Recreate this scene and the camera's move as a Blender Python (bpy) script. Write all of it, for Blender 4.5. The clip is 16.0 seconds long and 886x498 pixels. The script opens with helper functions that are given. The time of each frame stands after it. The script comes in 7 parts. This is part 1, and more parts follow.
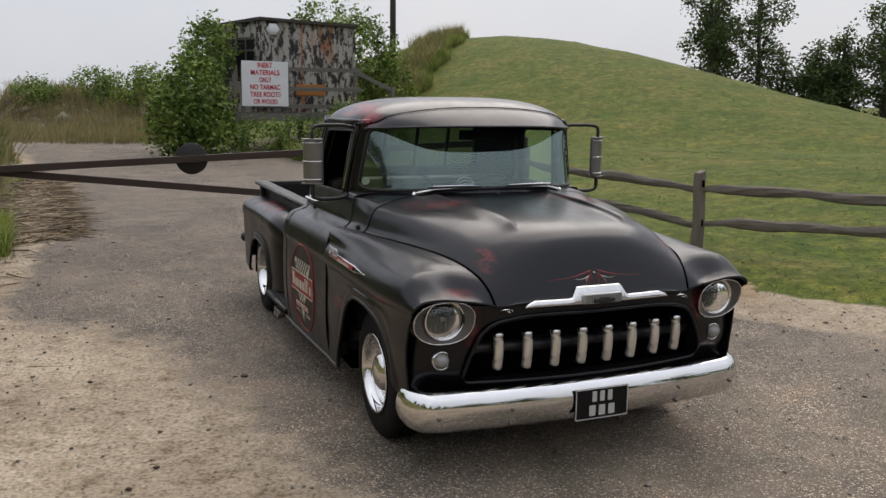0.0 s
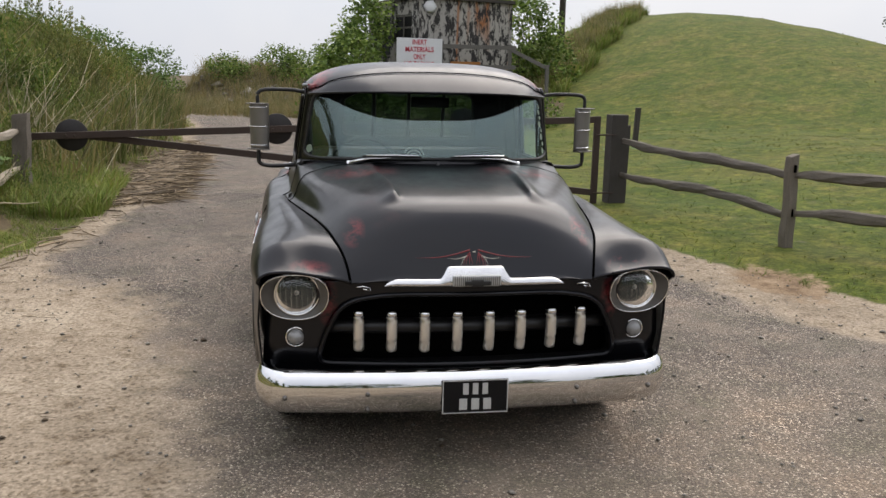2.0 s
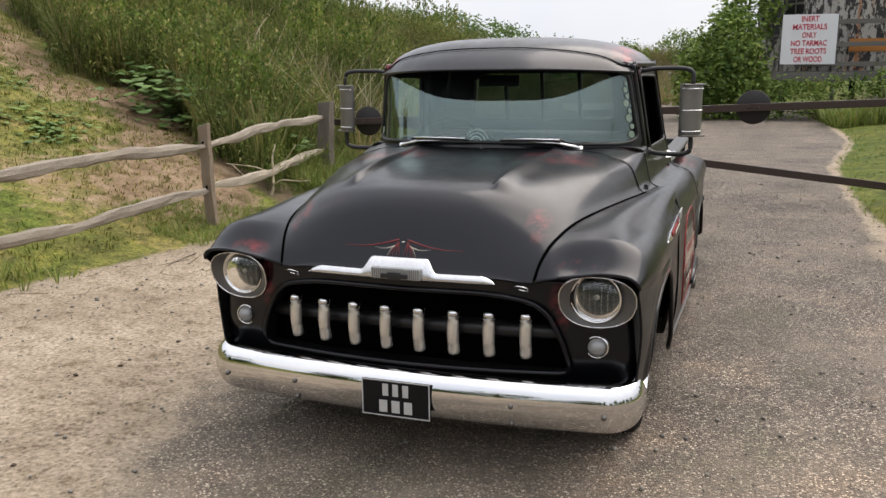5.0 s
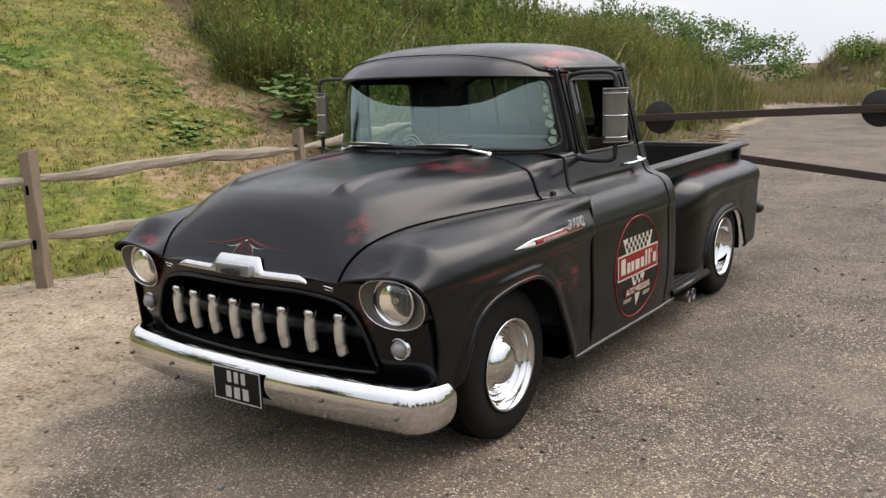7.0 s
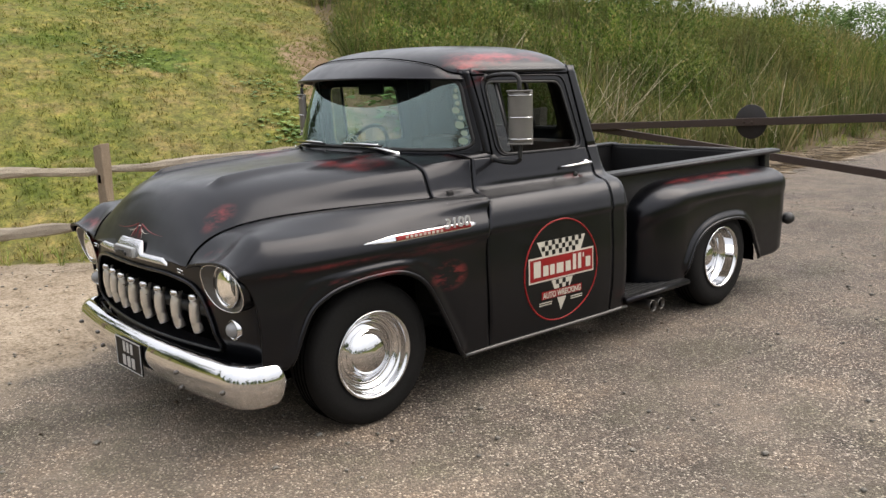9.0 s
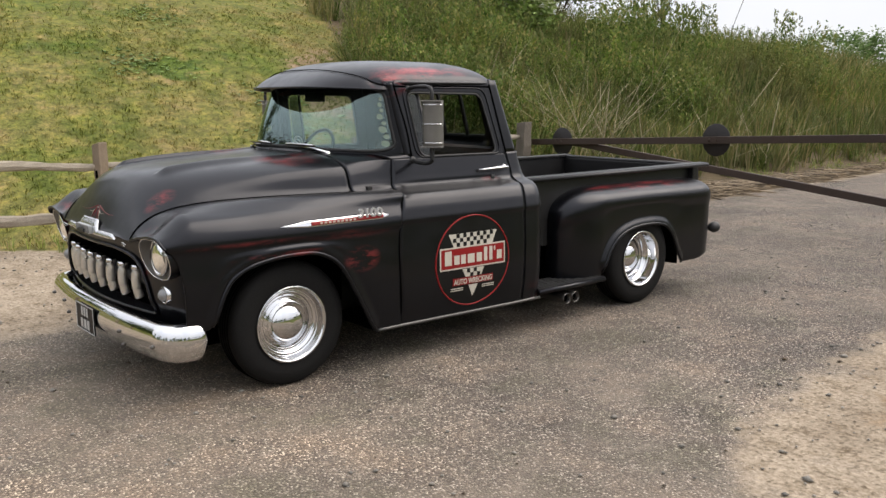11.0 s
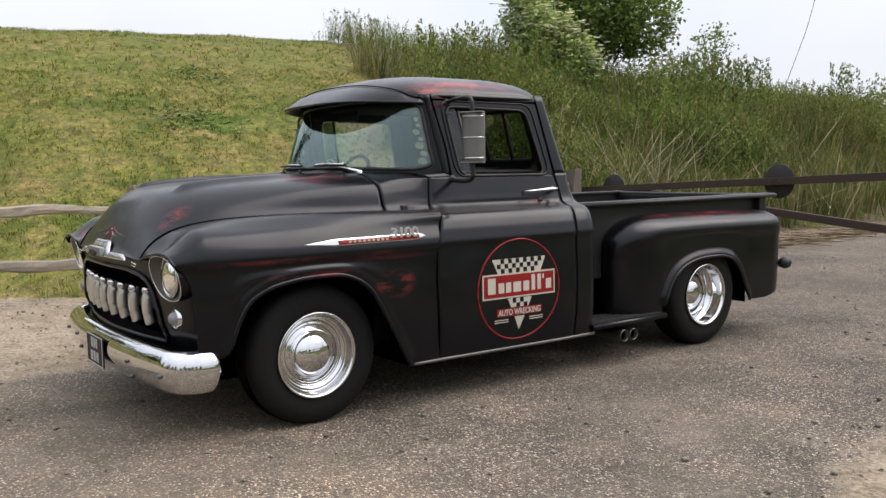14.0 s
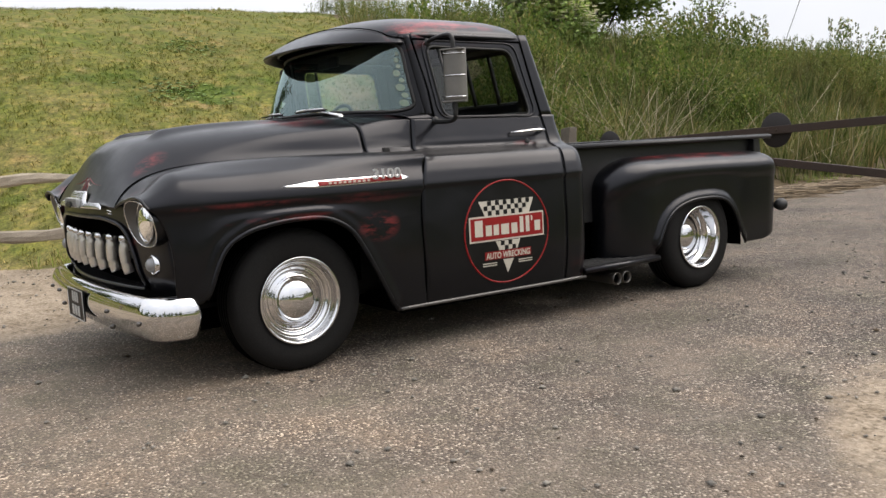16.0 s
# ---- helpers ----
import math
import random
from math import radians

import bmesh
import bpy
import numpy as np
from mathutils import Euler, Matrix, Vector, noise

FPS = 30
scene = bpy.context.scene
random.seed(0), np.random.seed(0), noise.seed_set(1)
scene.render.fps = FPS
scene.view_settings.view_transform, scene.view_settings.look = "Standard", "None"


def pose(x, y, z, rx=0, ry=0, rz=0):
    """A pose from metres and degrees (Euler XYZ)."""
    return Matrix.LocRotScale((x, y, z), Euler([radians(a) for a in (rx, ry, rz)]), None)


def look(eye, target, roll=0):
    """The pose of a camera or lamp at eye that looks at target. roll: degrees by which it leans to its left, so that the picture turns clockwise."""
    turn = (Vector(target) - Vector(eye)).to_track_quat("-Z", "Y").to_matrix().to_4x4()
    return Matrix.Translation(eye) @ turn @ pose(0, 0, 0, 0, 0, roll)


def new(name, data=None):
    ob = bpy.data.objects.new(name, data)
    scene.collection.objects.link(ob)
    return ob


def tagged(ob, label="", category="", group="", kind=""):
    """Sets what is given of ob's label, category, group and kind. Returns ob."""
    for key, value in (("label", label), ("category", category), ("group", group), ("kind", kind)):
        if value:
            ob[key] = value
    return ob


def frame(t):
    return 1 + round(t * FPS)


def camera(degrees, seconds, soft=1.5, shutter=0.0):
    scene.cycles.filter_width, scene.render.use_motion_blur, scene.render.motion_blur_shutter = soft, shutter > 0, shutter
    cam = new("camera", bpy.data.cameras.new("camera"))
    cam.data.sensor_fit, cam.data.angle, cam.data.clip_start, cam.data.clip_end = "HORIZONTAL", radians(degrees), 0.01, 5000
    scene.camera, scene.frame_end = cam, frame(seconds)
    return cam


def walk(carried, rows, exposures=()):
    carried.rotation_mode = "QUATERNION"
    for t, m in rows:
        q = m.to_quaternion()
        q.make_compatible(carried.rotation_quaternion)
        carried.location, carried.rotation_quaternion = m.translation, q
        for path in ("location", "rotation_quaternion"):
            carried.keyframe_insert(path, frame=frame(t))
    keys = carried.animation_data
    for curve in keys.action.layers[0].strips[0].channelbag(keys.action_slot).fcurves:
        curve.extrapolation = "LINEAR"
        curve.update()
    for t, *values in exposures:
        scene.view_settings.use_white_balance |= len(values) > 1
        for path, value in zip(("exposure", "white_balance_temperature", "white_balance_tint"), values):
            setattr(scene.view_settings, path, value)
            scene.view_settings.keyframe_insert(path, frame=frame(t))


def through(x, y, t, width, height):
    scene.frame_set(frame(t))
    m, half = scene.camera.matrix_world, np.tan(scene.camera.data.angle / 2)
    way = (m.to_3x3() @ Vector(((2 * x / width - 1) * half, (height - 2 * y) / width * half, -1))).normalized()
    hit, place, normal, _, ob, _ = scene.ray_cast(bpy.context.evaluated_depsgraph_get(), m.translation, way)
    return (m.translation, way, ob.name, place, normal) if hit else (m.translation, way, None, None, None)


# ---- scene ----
cam = camera(54.8, 16.0)
PATH = [
    (0, (-2.143, -4.062, 1.723), (-1.404, -2.234, 1.385), 0.6),
    (0.5, (-1.8, -4.09, 1.692), (-1.192, -2.22, 1.328), 1.3),
    (1, (-1.479, -4.083, 1.675), (-0.951, -2.194, 1.285), 1.9),
    (1.5, (-1.096, -4.081, 1.655), (-0.646, -2.173, 1.255), 1.5),
    (2, (-0.701, -4.161, 1.657), (-0.387, -2.224, 1.269), 1.2),
    (2.5, (-0.355, -4.1, 1.629), (-0.141, -2.147, 1.253), 1.1),
    (3, (-0.03, -4.043, 1.636), (0.035, -2.079, 1.264), 0.8),
    (3.5, (0.35, -4.027, 1.619), (0.148, -2.077, 1.226), -0.0),
    (4, (0.66, -3.903, 1.59), (0.297, -1.983, 1.167), 0.2),
    (4.2, (0.759, -3.855, 1.603), (0.346, -1.946, 1.176), 0.2),
    (6.3, (2.198, -3.337, 1.61), (1.182, -1.659, 1.218), -1.8),
    (6.5, (2.365, -3.266, 1.62), (1.307, -1.615, 1.224), -1.7),
    (7, (2.683, -3.081, 1.601), (1.564, -1.473, 1.199), -1.8),
    (7.5, (2.991, -2.9, 1.588), (1.761, -1.373, 1.194), -2.0),
    (8, (3.347, -2.688, 1.573), (1.982, -1.282, 1.174), -1.4),
    (8.5, (3.667, -2.376, 1.555), (2.239, -1.034, 1.159), -1.6),
    (8.7, (3.757, -2.288, 1.561), (2.313, -0.962, 1.169), -1.8),
    (10.8, (4.705, -2.166, 1.504), (3.177, -0.927, 1.143), -0.3),
    (11, (4.770, -2.187, 1.519), (3.256, -0.926, 1.171), -0.3),
    (11.5, (4.808, -2.205, 1.557), (3.324, -0.901, 1.244), -0.4),
    (12, (4.823, -2.221, 1.567), (3.343, -0.897, 1.330), -0.5),
    (12.5, (4.800, -2.223, 1.550), (3.283, -0.933, 1.367), -0.4),
    (13, (4.783, -2.197, 1.528), (3.200, -0.992, 1.324), -0.6),
    (13.5, (4.630, -2.048, 1.453), (3.032, -0.869, 1.217), -0.7),
    (14, (4.463, -1.885, 1.217), (2.862, -0.701, 1.029), -1.0),
    (14.5, (4.450, -1.817, 0.949), (2.850, -0.621, 0.851), -1.4),
    (15, (4.464, -1.800, 0.841), (2.867, -0.597, 0.807), -1.9),
    (15.5, (4.483, -1.801, 0.833), (2.884, -0.601, 0.767), -2.4),
    (16, (4.456, -1.773, 1.034), (2.854, -0.600, 0.790), -2.8),
]
walk(cam, [(t, look(eye, target, roll)) for t, eye, target, roll in PATH], exposures=[(0.0, -0.3, 6700, 13), (0.5, -0.27, 6700, 13), (1.0, -0.08, 6700, 13), (1.5, -0.04, 6700, 13), (2.5, -0.05, 6700, 13), (3.5, 0.03, 6700, 13), (4.2, 0.16, 6750, 13), (6.5, 0.17, 6800, 13), (7.0, 0.15, 6800, 13), (8.5, 0.31, 6850, 13), (11.0, 0.19, 6750, 13), (11.5, 0.18, 6700, 13), (12.0, 0.08, 6550, 13), (12.5, -0.16, 6400, 12), (13.0, -0.13, 6550, 13), (13.5, 0.03, 6600, 13), (14.5, 0.09, 6550, 13), (15.0, -0.14, 6500, 12), (15.5, -0.17, 6450, 12), (16.0, 0.14, 6750, 13)])

# ---- world and light ----
world = bpy.data.worlds.new("overcast_sky")
scene.world = world
world.use_nodes = True
wt = world.node_tree
wt.nodes.clear()
w_out = wt.nodes.new("ShaderNodeOutputWorld")
w_bg = wt.nodes.new("ShaderNodeBackground")
w_sky = wt.nodes.new("ShaderNodeTexSky")
w_sky.sky_type = "NISHITA"
w_sky.sun_disc = False
SUN_EL, SUN_AZ = 54.0, 34.0
ZENITH = 2.35
w_sky.sun_elevation, w_sky.sun_rotation = radians(SUN_EL), radians(SUN_AZ)
w_sky.air_density, w_sky.dust_density, w_sky.ozone_density = 1.0, 4.0, 1.5
w_mix = wt.nodes.new("ShaderNodeMix")
w_mix.data_type = "RGBA"
w_mix.inputs[0].default_value = 0.82
w_mix.inputs[7].default_value = (8.0, 8.5, 9.1, 1)
# thin cloud: soft pale streaks in the veil
w_co = wt.nodes.new("ShaderNodeTexCoord")
w_no = wt.nodes.new("ShaderNodeTexNoise")
w_no.inputs["Scale"].default_value = 2.2
w_no.inputs["Detail"].default_value = 5
w_rmp = wt.nodes.new("ShaderNodeValToRGB")
w_rmp.color_ramp.elements[0].position, w_rmp.color_ramp.elements[0].color = 0.3, (6.6, 7.2, 8.1, 1)
w_rmp.color_ramp.elements[1].position, w_rmp.color_ramp.elements[1].color = 0.75, (8.5, 8.7, 8.9, 1)
wt.links.new(w_co.outputs["Generated"], w_no.inputs["Vector"])
wt.links.new(w_no.outputs["Fac"], w_rmp.inputs["Fac"])
wt.links.new(w_rmp.outputs["Color"], w_mix.inputs[7])
wt.links.new(w_sky.outputs["Color"], w_mix.inputs[6])
# overcast dome: brighter towards the zenith than at the horizon
w_sep = wt.nodes.new("ShaderNodeSeparateXYZ")
wt.links.new(w_co.outputs["Generated"], w_sep.inputs[0])
w_dome = wt.nodes.new("ShaderNodeMapRange")
w_dome.inputs[1].default_value, w_dome.inputs[2].default_value = 0.12, 0.9
w_dome.inputs[3].default_value, w_dome.inputs[4].default_value = 1.22, ZENITH
wt.links.new(w_sep.outputs[2], w_dome.inputs[0])
w_mul = wt.nodes.new("ShaderNodeVectorMath")
w_mul.operation = "SCALE"
wt.links.new(w_mix.outputs[2], w_mul.inputs[0])
wt.links.new(w_dome.outputs[0], w_mul.inputs["Scale"])
wt.links.new(w_mul.outputs[0], w_bg.inputs["Color"])
w_bg.inputs["Strength"].default_value = 0.1
wt.links.new(w_bg.outputs["Background"], w_out.inputs["Surface"])

sun_data = bpy.data.lights.new("sun", "SUN")
sun_data.energy, sun_data.angle, sun_data.color = 2.7, radians(60), (1.0, 0.95, 0.87)
sun = new("sun", sun_data)
se, sa = radians(SUN_EL), radians(SUN_AZ)
sun_dir = Vector((math.sin(sa) * math.cos(se), math.cos(sa) * math.cos(se), math.sin(se)))
sun.matrix_world = look(sun_dir * 50, (0, 0, 0))


# ---- materials ----
def nodes_of(name):
    m = bpy.data.materials.new(name)
    m.use_nodes = True
    nt = m.node_tree
    bsdf = nt.nodes["Principled BSDF"]
    return m, nt, bsdf


def node(nt, kind, **values):
    n = nt.nodes.new(kind)
    for k, v in values.items():
        n.inputs[k.replace("_", " ")].default_value = v
    return n


def ramp(nt, source, stops):
    r = nt.nodes.new("ShaderNodeValToRGB")
    cr = r.color_ramp
    while len(cr.elements) < len(stops):
        cr.elements.new(0.5)
    for e, (p, c) in zip(cr.elements, stops):
        e.position = p
        e.color = (*c, 1) if len(c) == 3 else c
    nt.links.new(source, r.inputs["Fac"])
    return r.outputs["Color"]


def noise_tex(nt, scale, detail=6, rough=0.6, stretch=None):
    co = nt.nodes.new("ShaderNodeTexCoord")
    n = node(nt, "ShaderNodeTexNoise", Scale=scale, Detail=detail, Roughness=rough)
    src = co.outputs["Object"]
    if stretch:
        mp = nt.nodes.new("ShaderNodeMapping")
        mp.inputs["Scale"].default_value = stretch
        nt.links.new(src, mp.inputs["Vector"])
        src = mp.outputs["Vector"]
    nt.links.new(src, n.inputs["Vector"])
    return n.outputs["Fac"]


def mixc(nt, fac, a, b, blend="MIX"):
    m = nt.nodes.new("ShaderNodeMix")
    m.data_type, m.blend_type = "RGBA", blend
    for sock, v in ((m.inputs[0], fac), (m.inputs[6], a), (m.inputs[7], b)):
        if isinstance(v, (int, float)):
            sock.default_value = v
        elif isinstance(v, tuple):
            sock.default_value = (*v, 1)
        else:
            nt.links.new(v, sock)
    return m.outputs[2]


def bump(nt, bsdf, height, strength, distance=0.01):
    b = node(nt, "ShaderNodeBump", Strength=strength, Distance=distance)
    nt.links.new(height, b.inputs["Height"])
    nt.links.new(b.outputs["Normal"], bsdf.inputs["Normal"])


ALB = 0.62


def surf(name, c1, c2, rough=0.6, metal=0.0, scale=6.0, fine=90.0, relief=0.15, coat=0.0, spec=0.5, stretch=None, by_object=0.0, by_island=0.0):
    """A plain surface whose colour runs between c1 and c2 at two scales, with fine relief."""
    m, nt, b = nodes_of(name)
    if metal < 0.4:
        k = ALB if max(c2) < 0.47 else 0.8
        c1, c2 = tuple(v * k for v in c1), tuple(v * k for v in c2)
    big = noise_tex(nt, scale, 5, 0.6, stretch)
    small = noise_tex(nt, fine, 3, 0.6, stretch)
    col = mixc(nt, big, c1, c2)
    lo, hi = (0.72, 1.2) if relief > 0.1 else (0.95, 1.04)
    grain = ramp(nt, small, [(0.3, (lo, lo, lo)), (0.7, (hi, hi, hi))])
    col = mixc(nt, 1.0, col, grain, "MULTIPLY")
    for amount, kind, out in ((by_object, "ShaderNodeObjectInfo", "Random"), (by_island, "ShaderNodeNewGeometry", "Random Per Island")):
        if amount:
            oi = nt.nodes.new(kind)
            lo, hi = 1 - amount, 1 + amount
            v = ramp(nt, oi.outputs[out], [(0, (lo, lo, lo)), (1, (hi, hi, hi * 0.97))])
            col = mixc(nt, 1.0, col, v, "MULTIPLY")
    nt.links.new(col, b.inputs["Base Color"])
    r = ramp(nt, big, [(0.2, (rough * 0.85,) * 3), (0.8, (min(1, rough * 1.15),) * 3)])
    nt.links.new(r, b.inputs["Roughness"])
    b.inputs["Metallic"].default_value = metal
    b.inputs["Coat Weight"].default_value = coat
    b.inputs["Specular IOR Level"].default_value = spec
    if relief:
        bump(nt, b, small, relief)
    return m


def leaf_mat(name, dark, light, dry=None, spec=0.3, through=0.25, browned=None):
    """Foliage: colour by clump, a little light through the leaf."""
    m, nt, b = nodes_of(name)
    gi = nt.nodes.new("ShaderNodeNewGeometry")
    col = ramp(nt, gi.outputs["Random Per Island"], [(0.0, dark), (0.7, light)] + ([(0.97, dry)] if dry else []))
    if browned:
        col = mixc(nt, ramp(nt, noise_tex(nt, 0.55, 6, 0.7), [(0.47, (0, 0, 0)), (0.62, (0.58, 0.58, 0.58))]), col, browned)
    big = noise_tex(nt, 0.8, 5, 0.65)
    tone = ramp(nt, big, [(0.3, (0.55, 0.6, 0.55)), (0.5, (1.0, 1.0, 0.95)), (0.7, (1.5, 1.35, 1.15))])
    col = mixc(nt, 1.0, mixc(nt, 1.0, col, tone, "MULTIPLY"), (ALB, ALB, ALB), "MULTIPLY")
    nt.links.new(col, b.inputs["Base Color"])
    b.inputs["Roughness"].default_value = 0.6
    b.inputs["Specular IOR Level"].default_value = spec
    tr = nt.nodes.new("ShaderNodeBsdfTranslucent")
    nt.links.new(col, tr.inputs["Color"])
    ms = nt.nodes.new("ShaderNodeMixShader")
    ms.inputs[0].default_value = through
    nt.links.new(b.outputs[0], ms.inputs[1])
    nt.links.new(tr.outputs[0], ms.inputs[2])
    nt.links.new(ms.outputs[0], nt.nodes["Material Output"].inputs["Surface"])
    return m


def turf_colour(nt):
    """Mown turf in green, straw and brown patches, the same over the ground and the blades on it."""
    big = noise_tex(nt, 0.5, 6, 0.62)
    mid = noise_tex(nt, 2.3, 6, 0.68)
    a = ramp(nt, big, [(0.36, (0.125, 0.205, 0.026)), (0.50, (0.245, 0.272, 0.056)), (0.62, (0.34, 0.305, 0.098)), (0.72, (0.42, 0.295, 0.14))])
    b = ramp(nt, mid, [(0.38, (0.12, 0.195, 0.026)), (0.54, (0.235, 0.258, 0.055)), (0.68, (0.44, 0.36, 0.155))])
    both = mixc(nt, 0.5, a, b)
    streak = noise_tex(nt, 1.6, 4, 0.6, (0.22, 1.3, 1.0))
    both = mixc(nt, 1.0, both, ramp(nt, streak, [(0.35, (0.9, 0.92, 0.88)), (0.65, (1.1, 1.07, 1.06))]), "MULTIPLY")
    co = nt.nodes.new("ShaderNodeTexCoord")
    sx = nt.nodes.new("ShaderNodeSeparateXYZ")
    nt.links.new(co.outputs["Object"], sx.inputs[0])
    lush = ramp(nt, sx.outputs[0], [(0.0, (1.04, 1.0, 0.97)), (1.0, (0.60, 0.69, 0.40))])
    off = nt.nodes.new("ShaderNodeVectorMath")
    off.operation = "MULTIPLY_ADD"
    off.inputs[1].default_value, off.inputs[2].default_value = (1 / 1.3, 1 / 1.5, 0.0), (9.2 / 1.3, -3.6 / 1.5, 0.0)
    nt.links.new(co.outputs["Object"], off.inputs[0])
    ln = nt.nodes.new("ShaderNodeVectorMath")
    ln.operation = "LENGTH"
    nt.links.new(off.outputs[0], ln.inputs[0])
    damp = nt.nodes.new("ShaderNodeMath")
    damp.operation = "MULTIPLY_ADD"
    damp.inputs[1].default_value = 1.1
    nt.links.new(mid, damp.inputs[0])
    nt.links.new(ln.outputs["Value"], damp.inputs[2])
    both = mixc(nt, ramp(nt, damp.outputs[0], [(0.85, (0.85, 0.85, 0.85)), (1.6, (0, 0, 0))]), both, (0.10, 0.19, 0.022))
    return mixc(nt, 1.0, mixc(nt, 1.0, both, lush, "MULTIPLY"), (ALB * 0.80, ALB * 0.765, ALB * 1.0), "MULTIPLY")


def ground_mat():
    m, nt, b = nodes_of("ground_surface")
    at = nt.nodes.new("ShaderNodeAttribute")
    at.attribute_name = "cover"
    sep = nt.nodes.new("ShaderNodeSeparateColor")
    nt.links.new(at.outputs["Color"], sep.inputs["Color"])
    edge = noise_tex(nt, 2.6, 8, 0.7)
    tuss = noise_tex(nt, 4.2, 6, 0.7)
    fine = noise_tex(nt, 38, 4, 0.7)

    def sharp(chan, width, soft, by=None):
        add = nt.nodes.new("ShaderNodeMath")
        add.operation = "MULTIPLY_ADD"
        add.inputs[1].default_value = width
        nt.links.new(by or edge, add.inputs[0])
        nt.links.new(at.outputs["Alpha"] if chan == 3 else sep.outputs[chan], add.inputs[2])
        return ramp(nt, add.outputs[0], [(0.5 + width / 2 - soft, (0, 0, 0)), (0.5 + width / 2 + soft, (1, 1, 1))])

    # worn asphalt: stones in dark binder
    co = nt.nodes.new("ShaderNodeTexCoord")
    vo = node(nt, "ShaderNodeTexVoronoi", Scale=112.0)
    nt.links.new(co.outputs["Object"], vo.inputs["Vector"])
    sv = nt.nodes.new("ShaderNodeSeparateColor")
    nt.links.new(vo.outputs["Color"], sv.inputs["Color"])
    stone = ramp(nt, sv.outputs[0], [(0.0, (0.065, 0.055, 0.048)), (0.45, (0.165, 0.142, 0.125)), (0.76, (0.27, 0.236, 0.208)), (0.89, (0.46, 0.415, 0.365)), (0.97, (0.82, 0.76, 0.69))])
    binder = ramp(nt, vo.outputs["Distance"], [(0.3, (1.2, 1.2, 1.2)), (0.75, (0.5, 0.5, 0.5))])
    asphalt = mixc(nt, 1.0, stone, binder, "MULTIPLY")
    patch = noise_tex(nt, 0.9, 6, 0.65)
    asphalt = mixc(nt, 1.0, asphalt, ramp(nt, patch, [(0.32, (0.74, 0.72, 0.70)), (0.5, (1.1, 1.06, 1.02)), (0.68, (1.52, 1.44, 1.34))]), "MULTIPLY")
    dusty = noise_tex(nt, 0.55, 7, 0.7)
    asphalt = mixc(nt, ramp(nt, dusty, [(0.40, (0.03, 0.03, 0.03)), (0.66, (0.62, 0.62, 0.62))]), asphalt, (0.36, 0.30, 0.244))
    mottle = noise_tex(nt, 1.7, 6, 0.7)
    asphalt = mixc(nt, 1.0, asphalt, ramp(nt, mottle, [(0.36, (0.78, 0.82, 0.74)), (0.5, (1.0, 1.0, 1.0)), (0.64, (1.2, 1.14, 1.08))]), "MULTIPLY")
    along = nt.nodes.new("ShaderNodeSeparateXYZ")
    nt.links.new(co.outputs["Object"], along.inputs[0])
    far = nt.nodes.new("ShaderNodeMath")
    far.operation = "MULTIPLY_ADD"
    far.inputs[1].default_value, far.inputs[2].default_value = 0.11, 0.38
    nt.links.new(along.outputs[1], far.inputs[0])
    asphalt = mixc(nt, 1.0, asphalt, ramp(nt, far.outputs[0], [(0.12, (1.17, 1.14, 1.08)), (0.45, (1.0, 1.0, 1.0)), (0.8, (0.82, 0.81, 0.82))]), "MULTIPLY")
    # small dusty scuffs
    scuff = noise_tex(nt, 3.4, 7, 0.72, (1.0, 0.6, 1.0))
    asphalt = mixc(nt, ramp(nt, scuff, [(0.56, (0, 0, 0)), (0.72, (0.6, 0.6, 0.6))]), asphalt, (0.42, 0.36, 0.30))
    # trodden sand and chalky dust with grit
    v2 = node(nt, "ShaderNodeTexVoronoi", Scale=60.0)
    nt.links.new(co.outputs["Object"], v2.inputs["Vector"])
    s2 = nt.nodes.new("ShaderNodeSeparateColor")
    nt.links.new(v2.outputs["Color"], s2.inputs["Color"])
    grit = ramp(nt, s2.outputs[1], [(0.0, (0.6, 0.58, 0.55)), (0.25, (0.95, 0.95, 0.95)), (0.9, (1.1, 1.1, 1.1))])
    sand = ramp(nt, patch, [(0.3, (0.35, 0.286, 0.217)), (0.52, (0.49, 0.41, 0.318)), (0.72, (0.62, 0.535, 0.425))])
    sand = mixc(nt, 1.0, mixc(nt, 1.0, sand, (0.90, 0.915, 0.95), "MULTIPLY"), grit, "MULTIPLY")
    sand = mixc(nt, 1.0, sand, ramp(nt, fine, [(0.32, (0.55, 0.53, 0.5)), (0.5, (0.98, 0.98, 0.98)), (0.68, (1.28, 1.28, 1.28))]), "MULTIPLY")
    lumps = noise_tex(nt, 7.0, 7, 0.75)
    sand = mixc(nt, 1.0, sand, ramp(nt, lumps, [(0.34, (0.5, 0.45, 0.38)), (0.47, (0.92, 0.9, 0.88)), (0.7, (1.12, 1.12, 1.12))]), "MULTIPLY")
    # dark litter and soil under the weeds
    soil = ramp(nt, fine, [(0.3, (0.085, 0.065, 0.04)), (0.7, (0.21, 0.165, 0.105))])
    turf = mixc(nt, 1.0, turf_colour(nt), ramp(nt, fine, [(0.3, (0.4, 0.4, 0.36)), (0.5, (0.95, 0.95, 0.92)), (0.7, (1.5, 1.45, 1.35))]), "MULTIPLY")
    clod = noise_tex(nt, 11, 5, 0.7)
    turf = mixc(nt, 1.0, turf, ramp(nt, clod, [(0.36, (0.62, 0.64, 0.58)), (0.5, (1.0, 1.0, 1.0)), (0.66, (1.3, 1.24, 1.18))]), "MULTIPLY")
